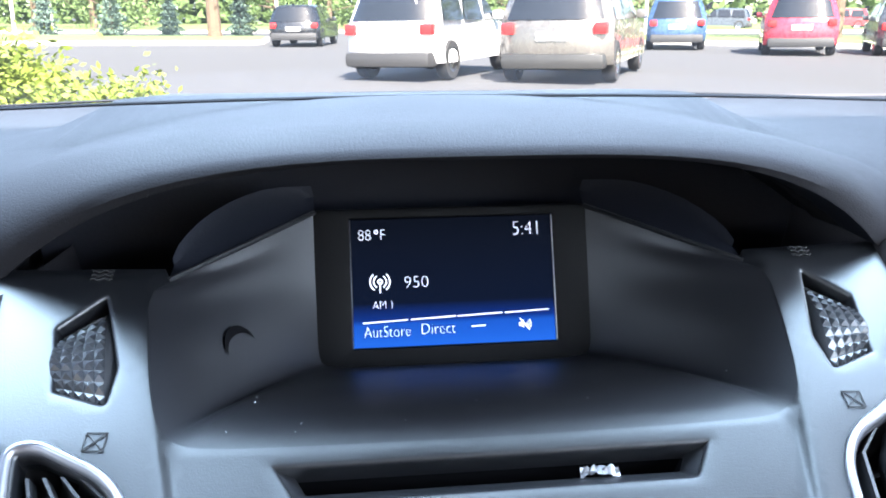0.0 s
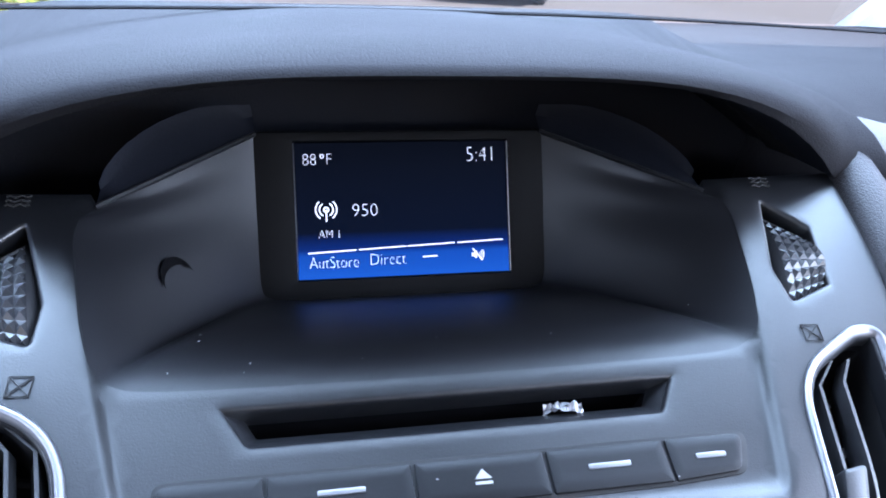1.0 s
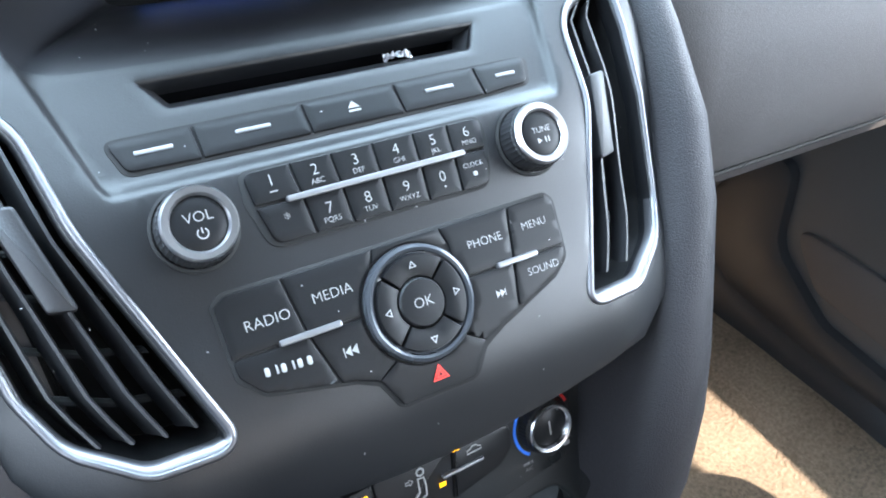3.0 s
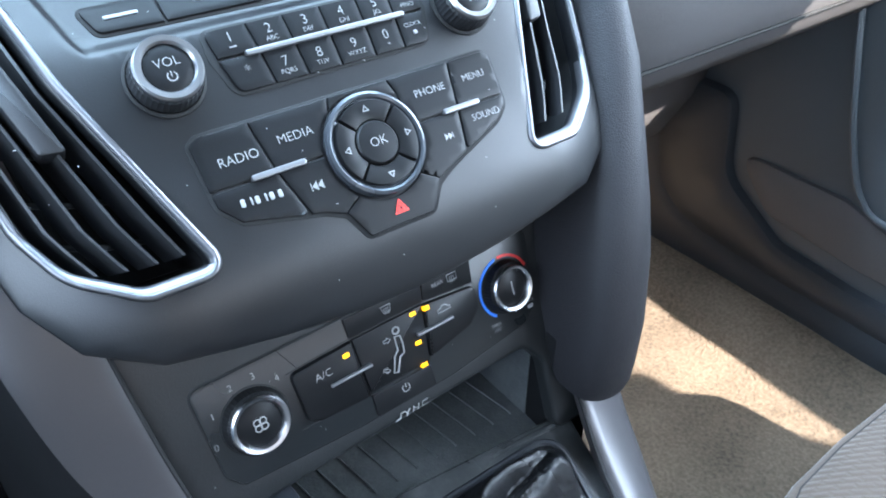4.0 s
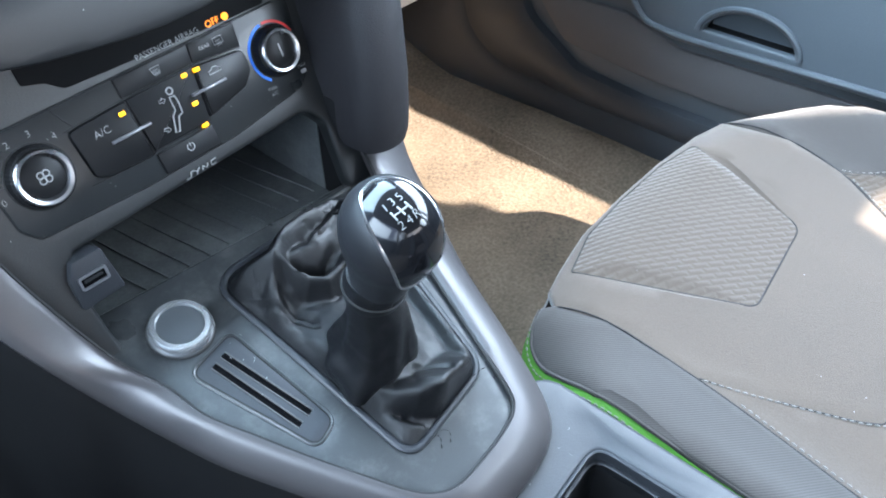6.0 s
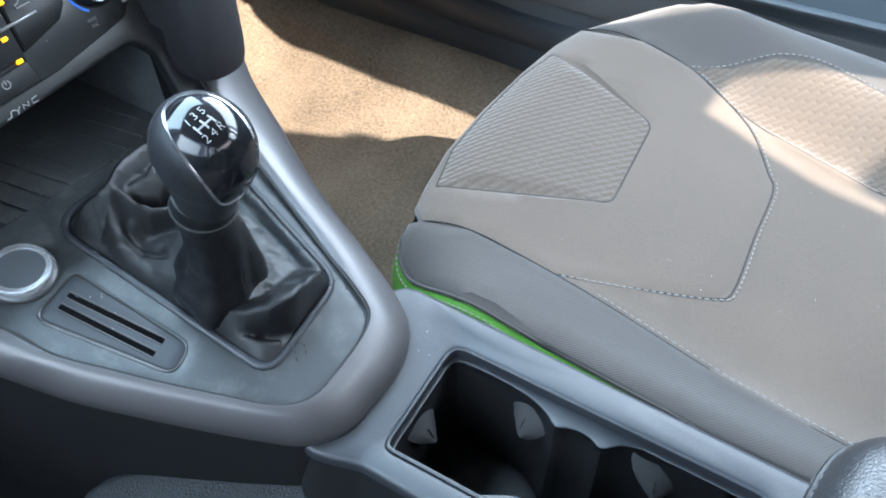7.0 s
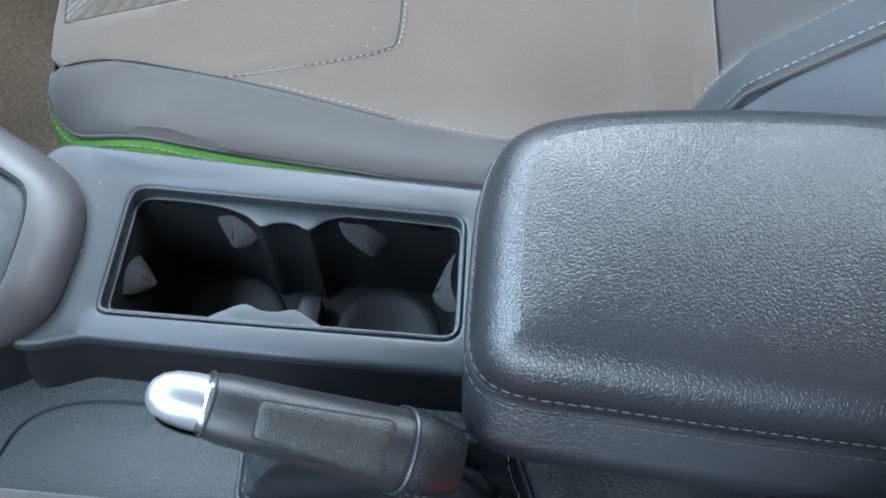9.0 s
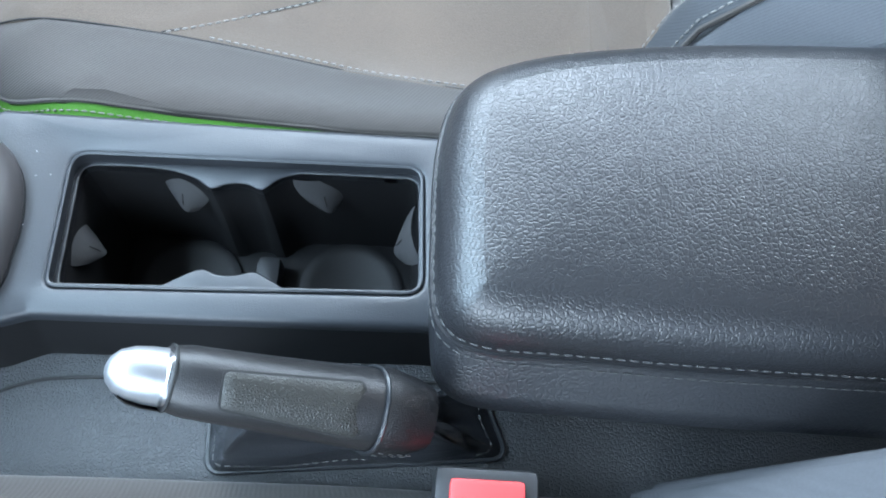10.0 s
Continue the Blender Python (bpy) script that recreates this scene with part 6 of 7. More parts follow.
# folds of the gaiter's skirt: crest (x, y, height over the plate), reach on either side of it
FOLDS = [([(-.016, .096, .010), (-.004, .092, .025), (.005, .087, .037), (.018, .096, .032), (.040, .101, .027), (.066, .099, .024), (.084, .092, .012)], .0090, .021),
         ([(.005, .087, .037), (.010, .075, .028), (.015, .064, .024), (.024, .058, .023), (.040, .060, .025), (.052, .068, .022)], .012, .0085),
         ([(.012, .083, .027), (.034, .080, .028), (.070, .088, .027)], .024, .024),
         ([(.022, .079, .026), (.034, .083, .031), (.052, .087, .030), (.074, .084, .018)], .010, .0085),
         ([(.005, .087, .035), (-.004, .074, .019), (-.012, .058, .010)], .015, .013),
         ([(-.018, .084, .009), (-.014, .050, .011), (-.015, .015, .011), (-.017, -.020, .011), (-.015, -.040, .007)], .017, .009),
         ([(-.004, -.004, .014), (.001, -.016, .019), (.010, -.026, .026), (.024, -.033, .031), (.040, -.039, .029), (.053, -.0425, .019)], .028, .0095),
         ([(-.010, -.040, .006), (-.002, -.048, .012), (.012, -.0515, .014), (.030, -.0535, .013), (.043, -.051, .016), (.050, -.045, .013)], .0075, .0075),
         ([(.084, .070, .012), (.074, .030, .016), (.064, -.006, .016), (.054, -.036, .015)], .012, .013)]
# creases: line and depth, reach
CREASES_G = [([(.012, .080, .002), (.015, .072, .009), (.026, .0665, .011), (.042, .072, .005)], .0042), ([(-.006, -.018, .003), (.004, -.030, .010), (.014, -.038, .010), (.032, -.045, .006)], .0050),
             ([(-.018, .088, .002), (-.006, .062, .0030), (.002, .044, .002)], .0022), ([(.024, -.012, .003), (.034, -.026, .004)], .004), ([(.004, .084, .002), (.000, .064, .005), (.004, .050, .003)], .0060)]


def fold_height(x, y):
    xx = x + .0018 * noise.noise(Vector((x * 40, y * 40, 3)))
    yy = y + .0018 * noise.noise(Vector((x * 40, y * 40, 8)))
    r0 = math.hypot(x - .012, (y - .012) * .85)
    z = .003 + .024 * max(0.0, 1 - r0 / .050) ** 1.4
    for line, w_l, w_r in FOLDS:
        d_, high, side = along_line(line, xx, yy)
        r_ = math.sqrt((d_ / (w_l if side > 0 else w_r)) ** 2 + .045)
        z = max(z, high * min(1.0, max(0.0, 1.20 - r_)) ** 1.3)
    for line, w_ in CREASES_G:
        d_, deep, side = along_line(line, xx, yy)
        z -= deep * max(0.0, 1 - d_ / w_) ** 1.5
    # small wrinkles that gather towards the corners
    z += .0013 * noise.noise(Vector((x * 95, y * 95, 1))) + .0012 * abs(noise.noise(Vector(((x + y) * 260, (x - y) * 60, 5)))) * min(1.0, math.hypot(x - .02, y - .02) / .07)
    return max(z, .0014)


BOOT_IN = offset(ccw(BOOT), -.0008)


def skirt_f(u, v, h=0.0):
    x, y, _z = geu(u, v)
    e = min(1.0, edge_dist(u, v, BOOT_IN) / .0085)
    return geu(u, v, .0008 + h + fold_height(x, y) * math.sin(e * math.pi / 2))


part("gaiter", skin(BOOT_IN, [], skirt_f, .0013, .004, 0), M_LEATHER, lever, "creased black leather gaiter with stitched seams", smooth=80)
foot = Vector((.0125, .0135, .6500))
rows_l = []
for k in range(33):
    s = k / 32
    c_ = foot.lerp(neck, s) + Vector((.002, -.003, 0)) * math.sin(math.pi * s)
    r_ = float(np.interp(s, [0, .12, .28, .5, .75, 1], [.0245, .0248, .0230, .0190, .0162, .0148]))
    ring = []
    for i in range(72):
        a_ = 2 * math.pi * i / 72
        out = kx * math.cos(a_) + ky * math.sin(a_)
        slack = (1 - s) ** .7 * min(1.0, (1 - s) * 6)
        # loose pleats running down, deeper at the foot, and a slanting tuck
        g_ = .0030 * math.cos(3 * a_ + 1.1 + 1.4 * s) + .0016 * math.cos(7 * a_ - 2.0 * s)
        g_ -= .0065 * max(0.0, 1 - abs(math.atan2(math.sin(a_ + .35 - .8 * s), math.cos(a_ + .35 - .8 * s))) / .34) ** 1.4
        g_ += .0012 * noise.noise(Vector((math.cos(a_) * 2, math.sin(a_) * 2, s * 9))) - .0010 * abs(noise.noise(Vector((a_ * 1.2, s * 16, 4))))
        # bag that hangs over on the left and towards the back
        g_ += .0060 * math.exp(-((s - .22) / .16) ** 2) * max(0.0, math.cos(a_ - math.pi * .92)) ** 2
        ring.append(c_ + out * (r_ + g_ * slack))
    rows_l.append(ring)
part("gaiter_sleeve", loft(rows_l, True), M_LEATHER, lever, smooth=80)


def skirt_line(pts, n_=14):
    """A seam line over the skirt from plan points."""
    res = []
    for (ax, ay), (bx, by) in zip(pts, pts[1:]):
        for k in range(n_):
            x, y = ax + (bx - ax) * k / n_, ay + (by - ay) * k / n_
            u, v = x, 0.0
            for _i in range(3):
                q = geu(u, v)
                v += (y - q[1]) / .92
                u += x - geu(u, v)[0]
            res.append(Vector(skirt_f(u, v, .0004)))
    return res


for pts in ([(-.0150, .0890), (-.0040, .0640), (.0010, .0480)], [(-.0180, .0830), (-.0080, .0600), (-.0030, .0460)], [(.030, .086), (.048, .0895), (.066, .088)],
            [(.006, -.036), (.003, -.047), (.000, -.054)], [(.012, -.037), (.009, -.048), (.006, -.055)], [(.047, -.0365), (.053, -.0430), (.051, -.0480)]):
    stitches(skirt_line(pts), .0028, .0016, .00034, M_BTHREAD, lever)
for i0 in (51, 58):
    stitches([rows_l[k][(i0 + k // 9) % 72] + (rows_l[k][(i0 + k // 9) % 72] - foot.lerp(neck, k / 32)).normalized() * .0004 for k in range(3, 22)], .0028, .0016, .00034, M_BTHREAD, lever)

# ---- cabin shell ----
floor = tagged(new("floor"), "brown-grey carpeted car floor", "floor", kind="structure")


def sheet(fn, nx, ny):
    vs = [fn(i / nx, j / ny) for i in range(nx + 1) for j in range(ny + 1)]
    return vs, [(i * (ny + 1) + j, (i + 1) * (ny + 1) + j, (i + 1) * (ny + 1) + j + 1, i * (ny + 1) + j + 1) for i in range(nx) for j in range(ny)]


def carpet_f(u, v):
    x, y = -.76 + 1.52 * u, -1.5 + 2.45 * v
    z = .318
    z += max(0, y - .52) ** 1.3 * .75
    side_ = max(0.0, min(1.0, (x - .54) / .15))
    z += .045 * side_ * side_ * (3 - 2 * side_)
    return (x, y, z + .004 * noise.noise(Vector((x * 9, y * 9, 0))))


part("carpet", sheet(carpet_f, 90, 140), M_CARPET, floor, smooth=60)
part("floor_pan", box(-.80, .80, -1.55, .98, .24, .262, .0), M_SHELL, floor)

matt = thing("floor_mat", (.42, .2, .32), "worn brown carpet mat on the passenger floor", "floor mat")


def mat_f(x, y, h=0.0):
    return (x, y, carpet_f((x + .76) / 1.52, (y + 1.5) / 2.45)[2] + .006 + .004 * noise.noise(Vector((x * 12, y * 12, 4))) + h)


part("mat_body", skin(rpoly([(.185, .03), (.60, .07), (.62, .62), (.20, .62)], .04), [], mat_f, .02, .010, .004), M_CARPET, matt)

# added black sheet: stands in for the shade in the driver's footwell
driver_shade = thing("floor_mat", (-.36, .2, .32), "added black sheet standing in for shade on the driver floor", "floor mat")
part("mat_body", skin(rpoly([(-.60, -.10), (-.09, -.10), (-.10, .80), (-.60, .80)], .04), [], mat_f, .03, .010, .004), M_BLACK, driver_shade)
# passenger door
door = tagged(new("door_1"), "dark plastic passenger door panel with a map pocket", "car door", kind="structure")
DX = .715


def dor(y, z, h=0.0):
    """The inner face of the passenger door: y forward, z up, h into the cabin."""
    return (DX - h + .05 * max(0, z - .75), y, z)


panel = rpoly([(.62, .40), (.78, .55), (.80, .97), (-.75, .97), (-.75, .38)], [.12, .05, .02, .02, .02])
part("door_panel", skin(panel, [], dor, .05, .05, .012), M_DOOR, door)
pocket = rpoly([(.245, .64), (.212, .568), (.165, .550), (-.60, .572), (-.60, .82), (.285, .82)], [.05, .04, .04, .03, .03, .04], 6)
well = [(.069 + .060 * math.cos(a), .5635 + .040 * math.sin(a)) for a in (math.pi * k / 24 for k in range(25))]
part("pocket_panel", skin(pocket, [well], lambda y, z, h=0.0: dor(y, z, .030 + h), .03, .030, .010, hole_depth=.010, hole_fillet=.004), M_DOOR, door, smooth=50)
part("pocket_rim", tube([dor(p.x, p.y, .031) for p in spline([(.292, .81, 0), (.270, .72, 0), (.248, .64, 0), (.216, .572, 0), (.165, .552, 0), (-.02, .5565, 0), (-.60, .575, 0)], 8)], .0042, 8, up=(1, 0, 0)), M_DOOR, door)
rings_w = []
for q_, h_ in ((1.0, .024), (.97, .000), (.90, -.020), (.75, -.032), (.45, -.038), (.05, -.040)):
    rings_w.append([dor(.066 + (y - .066) * q_, .580 + (z - .580) * q_, h_) for y, z in well])
part("cup_recess", loft(rings_w, True), M_BLACK, door, "dark hollow for a cup", smooth=60)
part("cup_rim", tube([dor(.069 + .063 * math.cos(a), .5640 + .043 * math.sin(a), .031) for a in (math.pi * (.02 + .96 * k / 24) for k in range(25))], .0035, 8, up=(1, 0, 0)), M_DOOR, door)
low = rpoly([(.415, .62), (.400, .505), (.305, .445), (.195, .436), (-.62, .440), (-.62, .385), (.30, .385), (.50, .40), (.56, .62)], [.03, .06, .05, .05, .01, .01, .08, .08, .02], 6)
part("lower_swage", pad(low, dor, -.002, .016, .014, .04), M_SILL, door)
rec = rpoly([(.400, .545), (.335, .475), (.20, .462), (-.55, .466), (-.55, .535), (.16, .520), (.24, .545)], [.03, .03, .04, .01, .01, .05, .03], 6)
part("lower_recess", pad(rec, dor, -.002, .006, .005, .04), mat("warm_door_inset", (.110, .104, .104), .6, grain=.0012, bump=.3, var=.12), door, "warm grey inset of the lower door")
part("door_armrest", box(.672, .72, -.60, .18, .70, .77, .015), M_DOOR, door)
# sill step below the door
sill = tagged(new("trim_sill"), "dark plastic sill trim along the passenger door", "sill trim", kind="structure")
SILL = spline([(.545, 1.0, 0), (.535, .80, 0), (.526, .640, 0), (.520, .570, 0), (.511, .500, 0), (.496, .456, 0), (.460, .424, 0), (.412, .410, 0), (.330, .402, 0), (.20, .397, 0), (-.3, .394, 0), (-1.2, .392, 0)], 7)
rows_t = []
for k, p in enumerate(SILL):
    d_ = (SILL[min(k + 1, len(SILL) - 1)] - SILL[max(k - 1, 0)]).normalized()
    n_ = Vector((-d_.y, d_.x, 0))                # into the footwell: forwards on the upright, down along the sill
    n_ = n_ if n_.x - n_.y > 0 else -n_
    up_ = max(0.0, min(1.0, (p.y - .405) / .16))
    reach_ = .050 + .36 * up_ ** 1.3
    rows_t.append([(x_, p.x + n_.x * o_, p.y + n_.y * o_) for x_, o_ in ((.80, -.026), (.738, -.022), (.716, -.014), (.703, -.005), (.700, .001), (.697, .008), (.693, .018 + .02 * up_), (.692 + .012 * up_, reach_ * .5), (.688 - .03 * up_, reach_))])
part("sill_trim", loft(rows_t, False), M_SILL, sill, smooth=50)

# body shell: roof, pillars, rear, driver's side
roof = tagged(new("ceiling"), "light fabric headliner of the car roof", "headliner", kind="structure")
part("headliner", box(-.565, .565, -1.55, .19, 1.385, 1.42, .01), M_HEAD, roof)
shell = tagged(new("wall_body"), "dark car body shell with pillars around the windows", "car body", kind="structure")
for sx in (1, -1):
    # A pillar, roof rail, B pillar, rear quarter
    part("a_pillar", tube([(sx * .735, 1.00, 1.00), (sx * .66, .58, 1.22), (sx * .575, .17, 1.395)], [.045, .038, .035], 10), M_HEAD, shell)
    part("roof_rail", tube(spline([(sx * .575, .19, 1.395), (sx * .582, -.4, 1.40), (sx * .592, -.95, 1.40), (sx * .552, -1.15, 1.39), (sx * .50, -1.5, 1.38)], 4), .033, 10), M_HEAD, shell)
    part("b_pillar", tube([(sx * .745, -.82, .85), (sx * .70, -.815, 1.1), (sx * .60, -.80, 1.40)], [.050, .050, .050], 10), M_HEAD, shell)
    # unseen block, added to cut the front edge of the seat's sun patch
    part("sun_blocker", box(min(sx * .555, sx * .69), max(sx * .555, sx * .69), -.885, -.850, 1.235, 1.40, .006), M_HEAD, shell)
    part("c_pillar", box(min(sx * .58, sx * .76), max(sx * .58, sx * .76), -1.62, -1.20, .9, 1.40, .03), M_HEAD, shell)
    part("outer_skin", box(min(sx * .77, sx * .84), max(sx * .77, sx * .84), -1.62, 1.05, .25, .965, .02), M_SHELL, shell)
part("door_skin", box(-.77, -.715, -1.5, .98, .30, .965, .01), M_DOOR, shell)
part("rear_bulkhead", box(-.76, .76, -1.62, -1.52, .26, 1.0, .02), M_SHELL, shell)
part("rear_shelf", box(-.76, .76, -1.62, -1.25, 1.0, 1.03, .01), M_SHELL, shell)
part("tailgate", box(-.60, .60, -1.60, -1.56, 1.032, 1.13, .01), M_HEAD, shell)
part("tailgate", box(-.60, .60, -1.60, -1.56, 1.33, 1.40, .01), M_HEAD, shell)
part("fire_wall", box(-.76, .76, .96, 1.03, .25, 1.02, .01), M_SHELL, shell)
part("bonnet", sheet(lambda u, v: (-.80 + 1.6 * u, 1.03 + 1.0 * v, 1.0 - .10 * v - .12 * v ** 3 - .05 * (2 * u - 1) ** 2), 16, 12), mat("car_paint", (.10, .12, .15), .25, coat=.8), shell, smooth=60)


def pane_mat():
    m_ = bpy.data.materials.new("tinted_glass_pane")
    m_.use_nodes = True
    nd, ln = m_.node_tree.nodes, m_.node_tree.links
    nd.remove(nd["Principled BSDF"])
    tr, gl, mx_ = nd.new("ShaderNodeBsdfTransparent"), nd.new("ShaderNodeBsdfGlossy"), nd.new("ShaderNodeMixShader")
    tr.inputs["Color"].default_value = (.64, .68, .67, 1)
    gl.inputs["Roughness"].default_value = .03
    mx_.inputs[0].default_value = .05
    film_, mf = nd.new("ShaderNodeBsdfTranslucent"), nd.new("ShaderNodeMixShader")
    film_.inputs["Color"].default_value = (.85, .87, .90, 1)
    mf.inputs[0].default_value = .0012
    ln.new(tr.outputs[0], mf.inputs[1])
    ln.new(film_.outputs[0], mf.inputs[2])
    ln.new(mf.outputs[0], mx_.inputs[1])
    ln.new(gl.outputs[0], mx_.inputs[2])
    ln.new(mx_.outputs[0], nd["Material Output"].inputs["Surface"])
    return m_


screen_w = tagged(new("window_1"), "tinted curved windscreen glass", "windscreen", kind="structure")
gp = part("pane", sheet(lambda u, v: ((2 * u - 1) * (.60 + .14 * (1 - v)), 1.01 - .83 * v + .06 * (1 - (2 * u - 1) ** 2) * (1 - v), 1.03 + .365 * v), 14, 8), pane_mat(), screen_w, smooth=60)
gp.visible_shadow = False

# ---- seats ----
def fabric_knit(name, base, scale):
    m_ = mat(name, base, .92, spec=.15, grain=.0012, bump=.4, var=.10, sheen=.3)
    nt = m_.node_tree
    nd, ln = nt.nodes, nt.links
    co = nd.new("ShaderNodeTexCoord")
    mp = nd.new("ShaderNodeMapping")
    mp.inputs["Rotation"].default_value = (0, 0, radians(38))
    br = nd.new("ShaderNodeTexBrick")
    br.inputs["Scale"].default_value = scale
    br.inputs["Mortar Size"].default_value = .11
    br.inputs["Mortar Smooth"].default_value = 1.0
    br.inputs["Brick Width"].default_value = .55
    br.inputs["Row Height"].default_value = .25
    ln.new(co.outputs["Object"], mp.inputs[0])
    ln.new(mp.outputs[0], br.inputs["Vector"])
    bp = nd.new("ShaderNodeBump")
    bp.inputs["Strength"].default_value, bp.inputs["Distance"].default_value = .24, .003
    bp.invert = True
    ln.new(br.outputs["Fac"], bp.inputs["Height"])
    old = nd["Principled BSDF"].inputs["Normal"].links[0].from_socket
    ln.new(old, bp.inputs["Normal"])
    ln.new(bp.outputs[0], nd["Principled BSDF"].inputs["Normal"])
    return m_


M_KNIT = fabric_knit("quilted_knit_fabric", (.058, .043, .0325), 40.0)
seat = thing("passenger_seat", (.39, -.2, .33), "grey fabric passenger seat with green side panel", "car seat")


def sz(x, y, swell=1.0):
    """Height of the cushion; swell: how far the inner bolster stands up."""
    z = .5700 - .10 * max(0.0, -(y + .06)) + .12 * max(0.0, -(y + .26))
    z += .010 * math.exp(-((x - .165) / .030) ** 2) * min(1, max(0, -y / .1))
    rb = min(1, max(0, (.04 - y) / .14))
    seam_x = float(np.interp(-y, [-.02, .05, .108, .18, .305, .392, .43], [.530, .522, .508, .468, .437, .411, .3985]))
    e = max(0.0, min(1.0, (x - seam_x) / .09))
    z += .034 * e * e * (3 - 2 * e) * rb
    # rounded front and sides
    fr = float(np.interp(x, [.13, .18, .24, .29, .36, .43, .49, .54, .585, .61], [-.06, .004, .022, .0325, .036, .035, .030, .018, -.03, -.09]))
    d_ = max(0.0, .055 - (fr - y))
    z -= .014 * (d_ / .055) ** 2
    ramp_ = min(1.0, max(0.0, (.004 - y) / .10))
    s_ = max(0.0, (.128 + .034 * (1 - swell) - x))
    z -= 26.0 * s_ ** 2
    z += swell * (.017 + .008 * min(1.0, max(0.0, -(y + .12) / .12))) * math.exp(-((x - .130) / .026) ** 2) * ramp_ * ramp_ * (3 - 2 * ramp_)
    s_ = max(0.0, x - .565)
    z -= 9.0 * s_ ** 2
    return z


def cus(x, y, h=0.0, swell=1.0):
    return (x, y, sz(x, y, swell) + h)


FR = [(.195, .010), (.24, .022), (.29, .0325), (.36, .036), (.43, .035), (.49, .030), (.530, .020)]
left_seam = [(.1985, -.002), (.2015, -.043), (.200, -.10), (.197, -.153), (.186, -.24), (.1725, -.336), (.166, -.43)]
right_seam = [(.530, .020), (.522, -.05), (.508, -.108), (.468, -.18), (.4371, -.305), (.411, -.392), (.3885, -.47)]
knit = rpoly([(.238, .012), (.294, -.121), (.406, -.109), (.466, .022), (.42, .0315), (.35, .0325), (.29, .0285)], [.004, .012, .018, .004, .01, .01, .01])
stitch_line = [(.2005, -.121), (.233, -.190), (.252, -.226), (.268, -.2345), (.33, -.230), (.39, -.226), (.41, -.215), (.455, -.185), (.49, -.140), (.5055, -.115)]
front_panel = FR[1:] + right_seam[1:3] + list(reversed(stitch_line)) + [left_seam[1], left_seam[0], (.2150, .015)]
rear_panel = stitch_line + right_seam[3:5] + [(.4045, -.412), (.30, -.413), (.168, -.412)] + list(reversed(left_seam[3:-1]))
rear_strip = [(.4035, -.4145), (.30, -.4155), (.168, -.4145), (.166, -.47), (.3875, -.47)]
cush = part("seat_cushion", skin(front_panel, [offset(ccw(knit), .0006)], cus, .012, .007, .0026), M_SEAT, seat, "plain grey cushion front")
part("knit_panel", skin(knit, [], cus, .010, .007, .0028), M_KNIT, cush, "quilted knit panel")
part("seat_cushion", skin(rear_panel, [], cus, .012, .007, .0026), M_SEAT, seat, "plain grey cushion rear")
part("cushion_strip", skin(rear_strip, [], cus, .012, .007, .0026), M_SEAT, seat, "plain strip at the cushion's rear")
stitches([Vector(cus(x, y - .0030, .0008)) for x, y in [(p.x, p.y) for p in spline([(x, y, 0) for x, y in stitch_line], 6)]], .0036, .0020, .0008, M_THREAD, cush)
for line in (stitch_line, left_seam, right_seam):
    part("seam", tube([cus(p.x, p.y, -.0002) for p in spline([(x, y, 0) for x, y in line], 6)], .0008, 6), M_GAP, cush)
part("seam", tube([cus(x, y, -.0002) for x, y in offset(ccw(knit), .0003)], .0008, 6, closed=True), M_GAP, cush)
edge_l = [(.129, -.43), (.128, -.262), (.130, -.15), (.135, -.0757), (.147, -.03), (.163, -.006), (.180, .005), (.1945, .0095)]
lb = left_seam + edge_l[:-1] + [(.1935, .008)]
part("left_bolster", skin(lb, [], cus, .010, .007, .0030), M_SEATD, seat, "dark ribbed bolster")
stitches([Vector(cus(p.x + .0035, p.y, .0008)) for p in spline([(x, y, 0) for x, y in left_seam[3:]], 6)], .0036, .0020, .0008, M_THREAD, seat)
arc_r = [(.508, -.108), (.519, -.140), (.535, -.176), (.543, -.212), (.537, -.250), (.522, -.295), (.502, -.360), (.466, -.47)]
outer_r = [(.556, -.004), (.580, -.035), (.594, -.075), (.600, -.12), (.600, -.17), (.592, -.28), (.560, -.47)]
part("right_bolster", skin(right_seam[:2] + arc_r + list(reversed(outer_r)), [], cus, .010, .004, .0022), M_SEATD, seat, "dark plain outer bolster")
part("right_bolster", skin(right_seam[2:] + list(reversed(arc_r[1:])), [], cus, .010, .004, .0022), M_KNIT, seat, "quilted knit bolster")
stitches([Vector(cus(p.x + .0032, p.y + .002, .0008)) for p in spline([(x, y, 0) for x, y in arc_r], 6)], .0036, .0020, .0008, M_THREAD, seat)
# vertical sides: green panel towards the console, grey front
el = spline([(x, y, 0) for x, y in edge_l], 5)


def side_rows(line, drops, swell=1.0):
    rows = []
    for p in line:
        rows.append([(p.x + dx, p.y + dy, sz(p.x, p.y, swell) - d_) for dx, dy, d_ in drops])
    return rows


part("green_side", loft(side_rows(el, [(0, 0, .003), (-.008, .001, .008), (-.0135, .001, .018), (-.0150, 0, .036), (-.008, -.002, .060)]), False), M_GREEN, seat, "bright green side panel", smooth=60)
part("side_seam", tube([(p.x - .0015, p.y + .001, sz(p.x, p.y) - .003) for p in el], .0016, 6), M_SEATD, seat)
stitches([Vector((p.x - .0068, p.y + .0012, sz(p.x, p.y) - .0064)) for p in el], .0036, .0020, .0008, M_THREAD, seat)
part("seat_base", loft(side_rows(el, [(-.006, -.002, .058), (.010, -.006, .10), (.02, -.02, .20)]), False), M_SHELL, seat)
fr = spline([(x, y, 0) for x, y in [(.1940, .0092)] + FR[1:] + outer_r], 4)
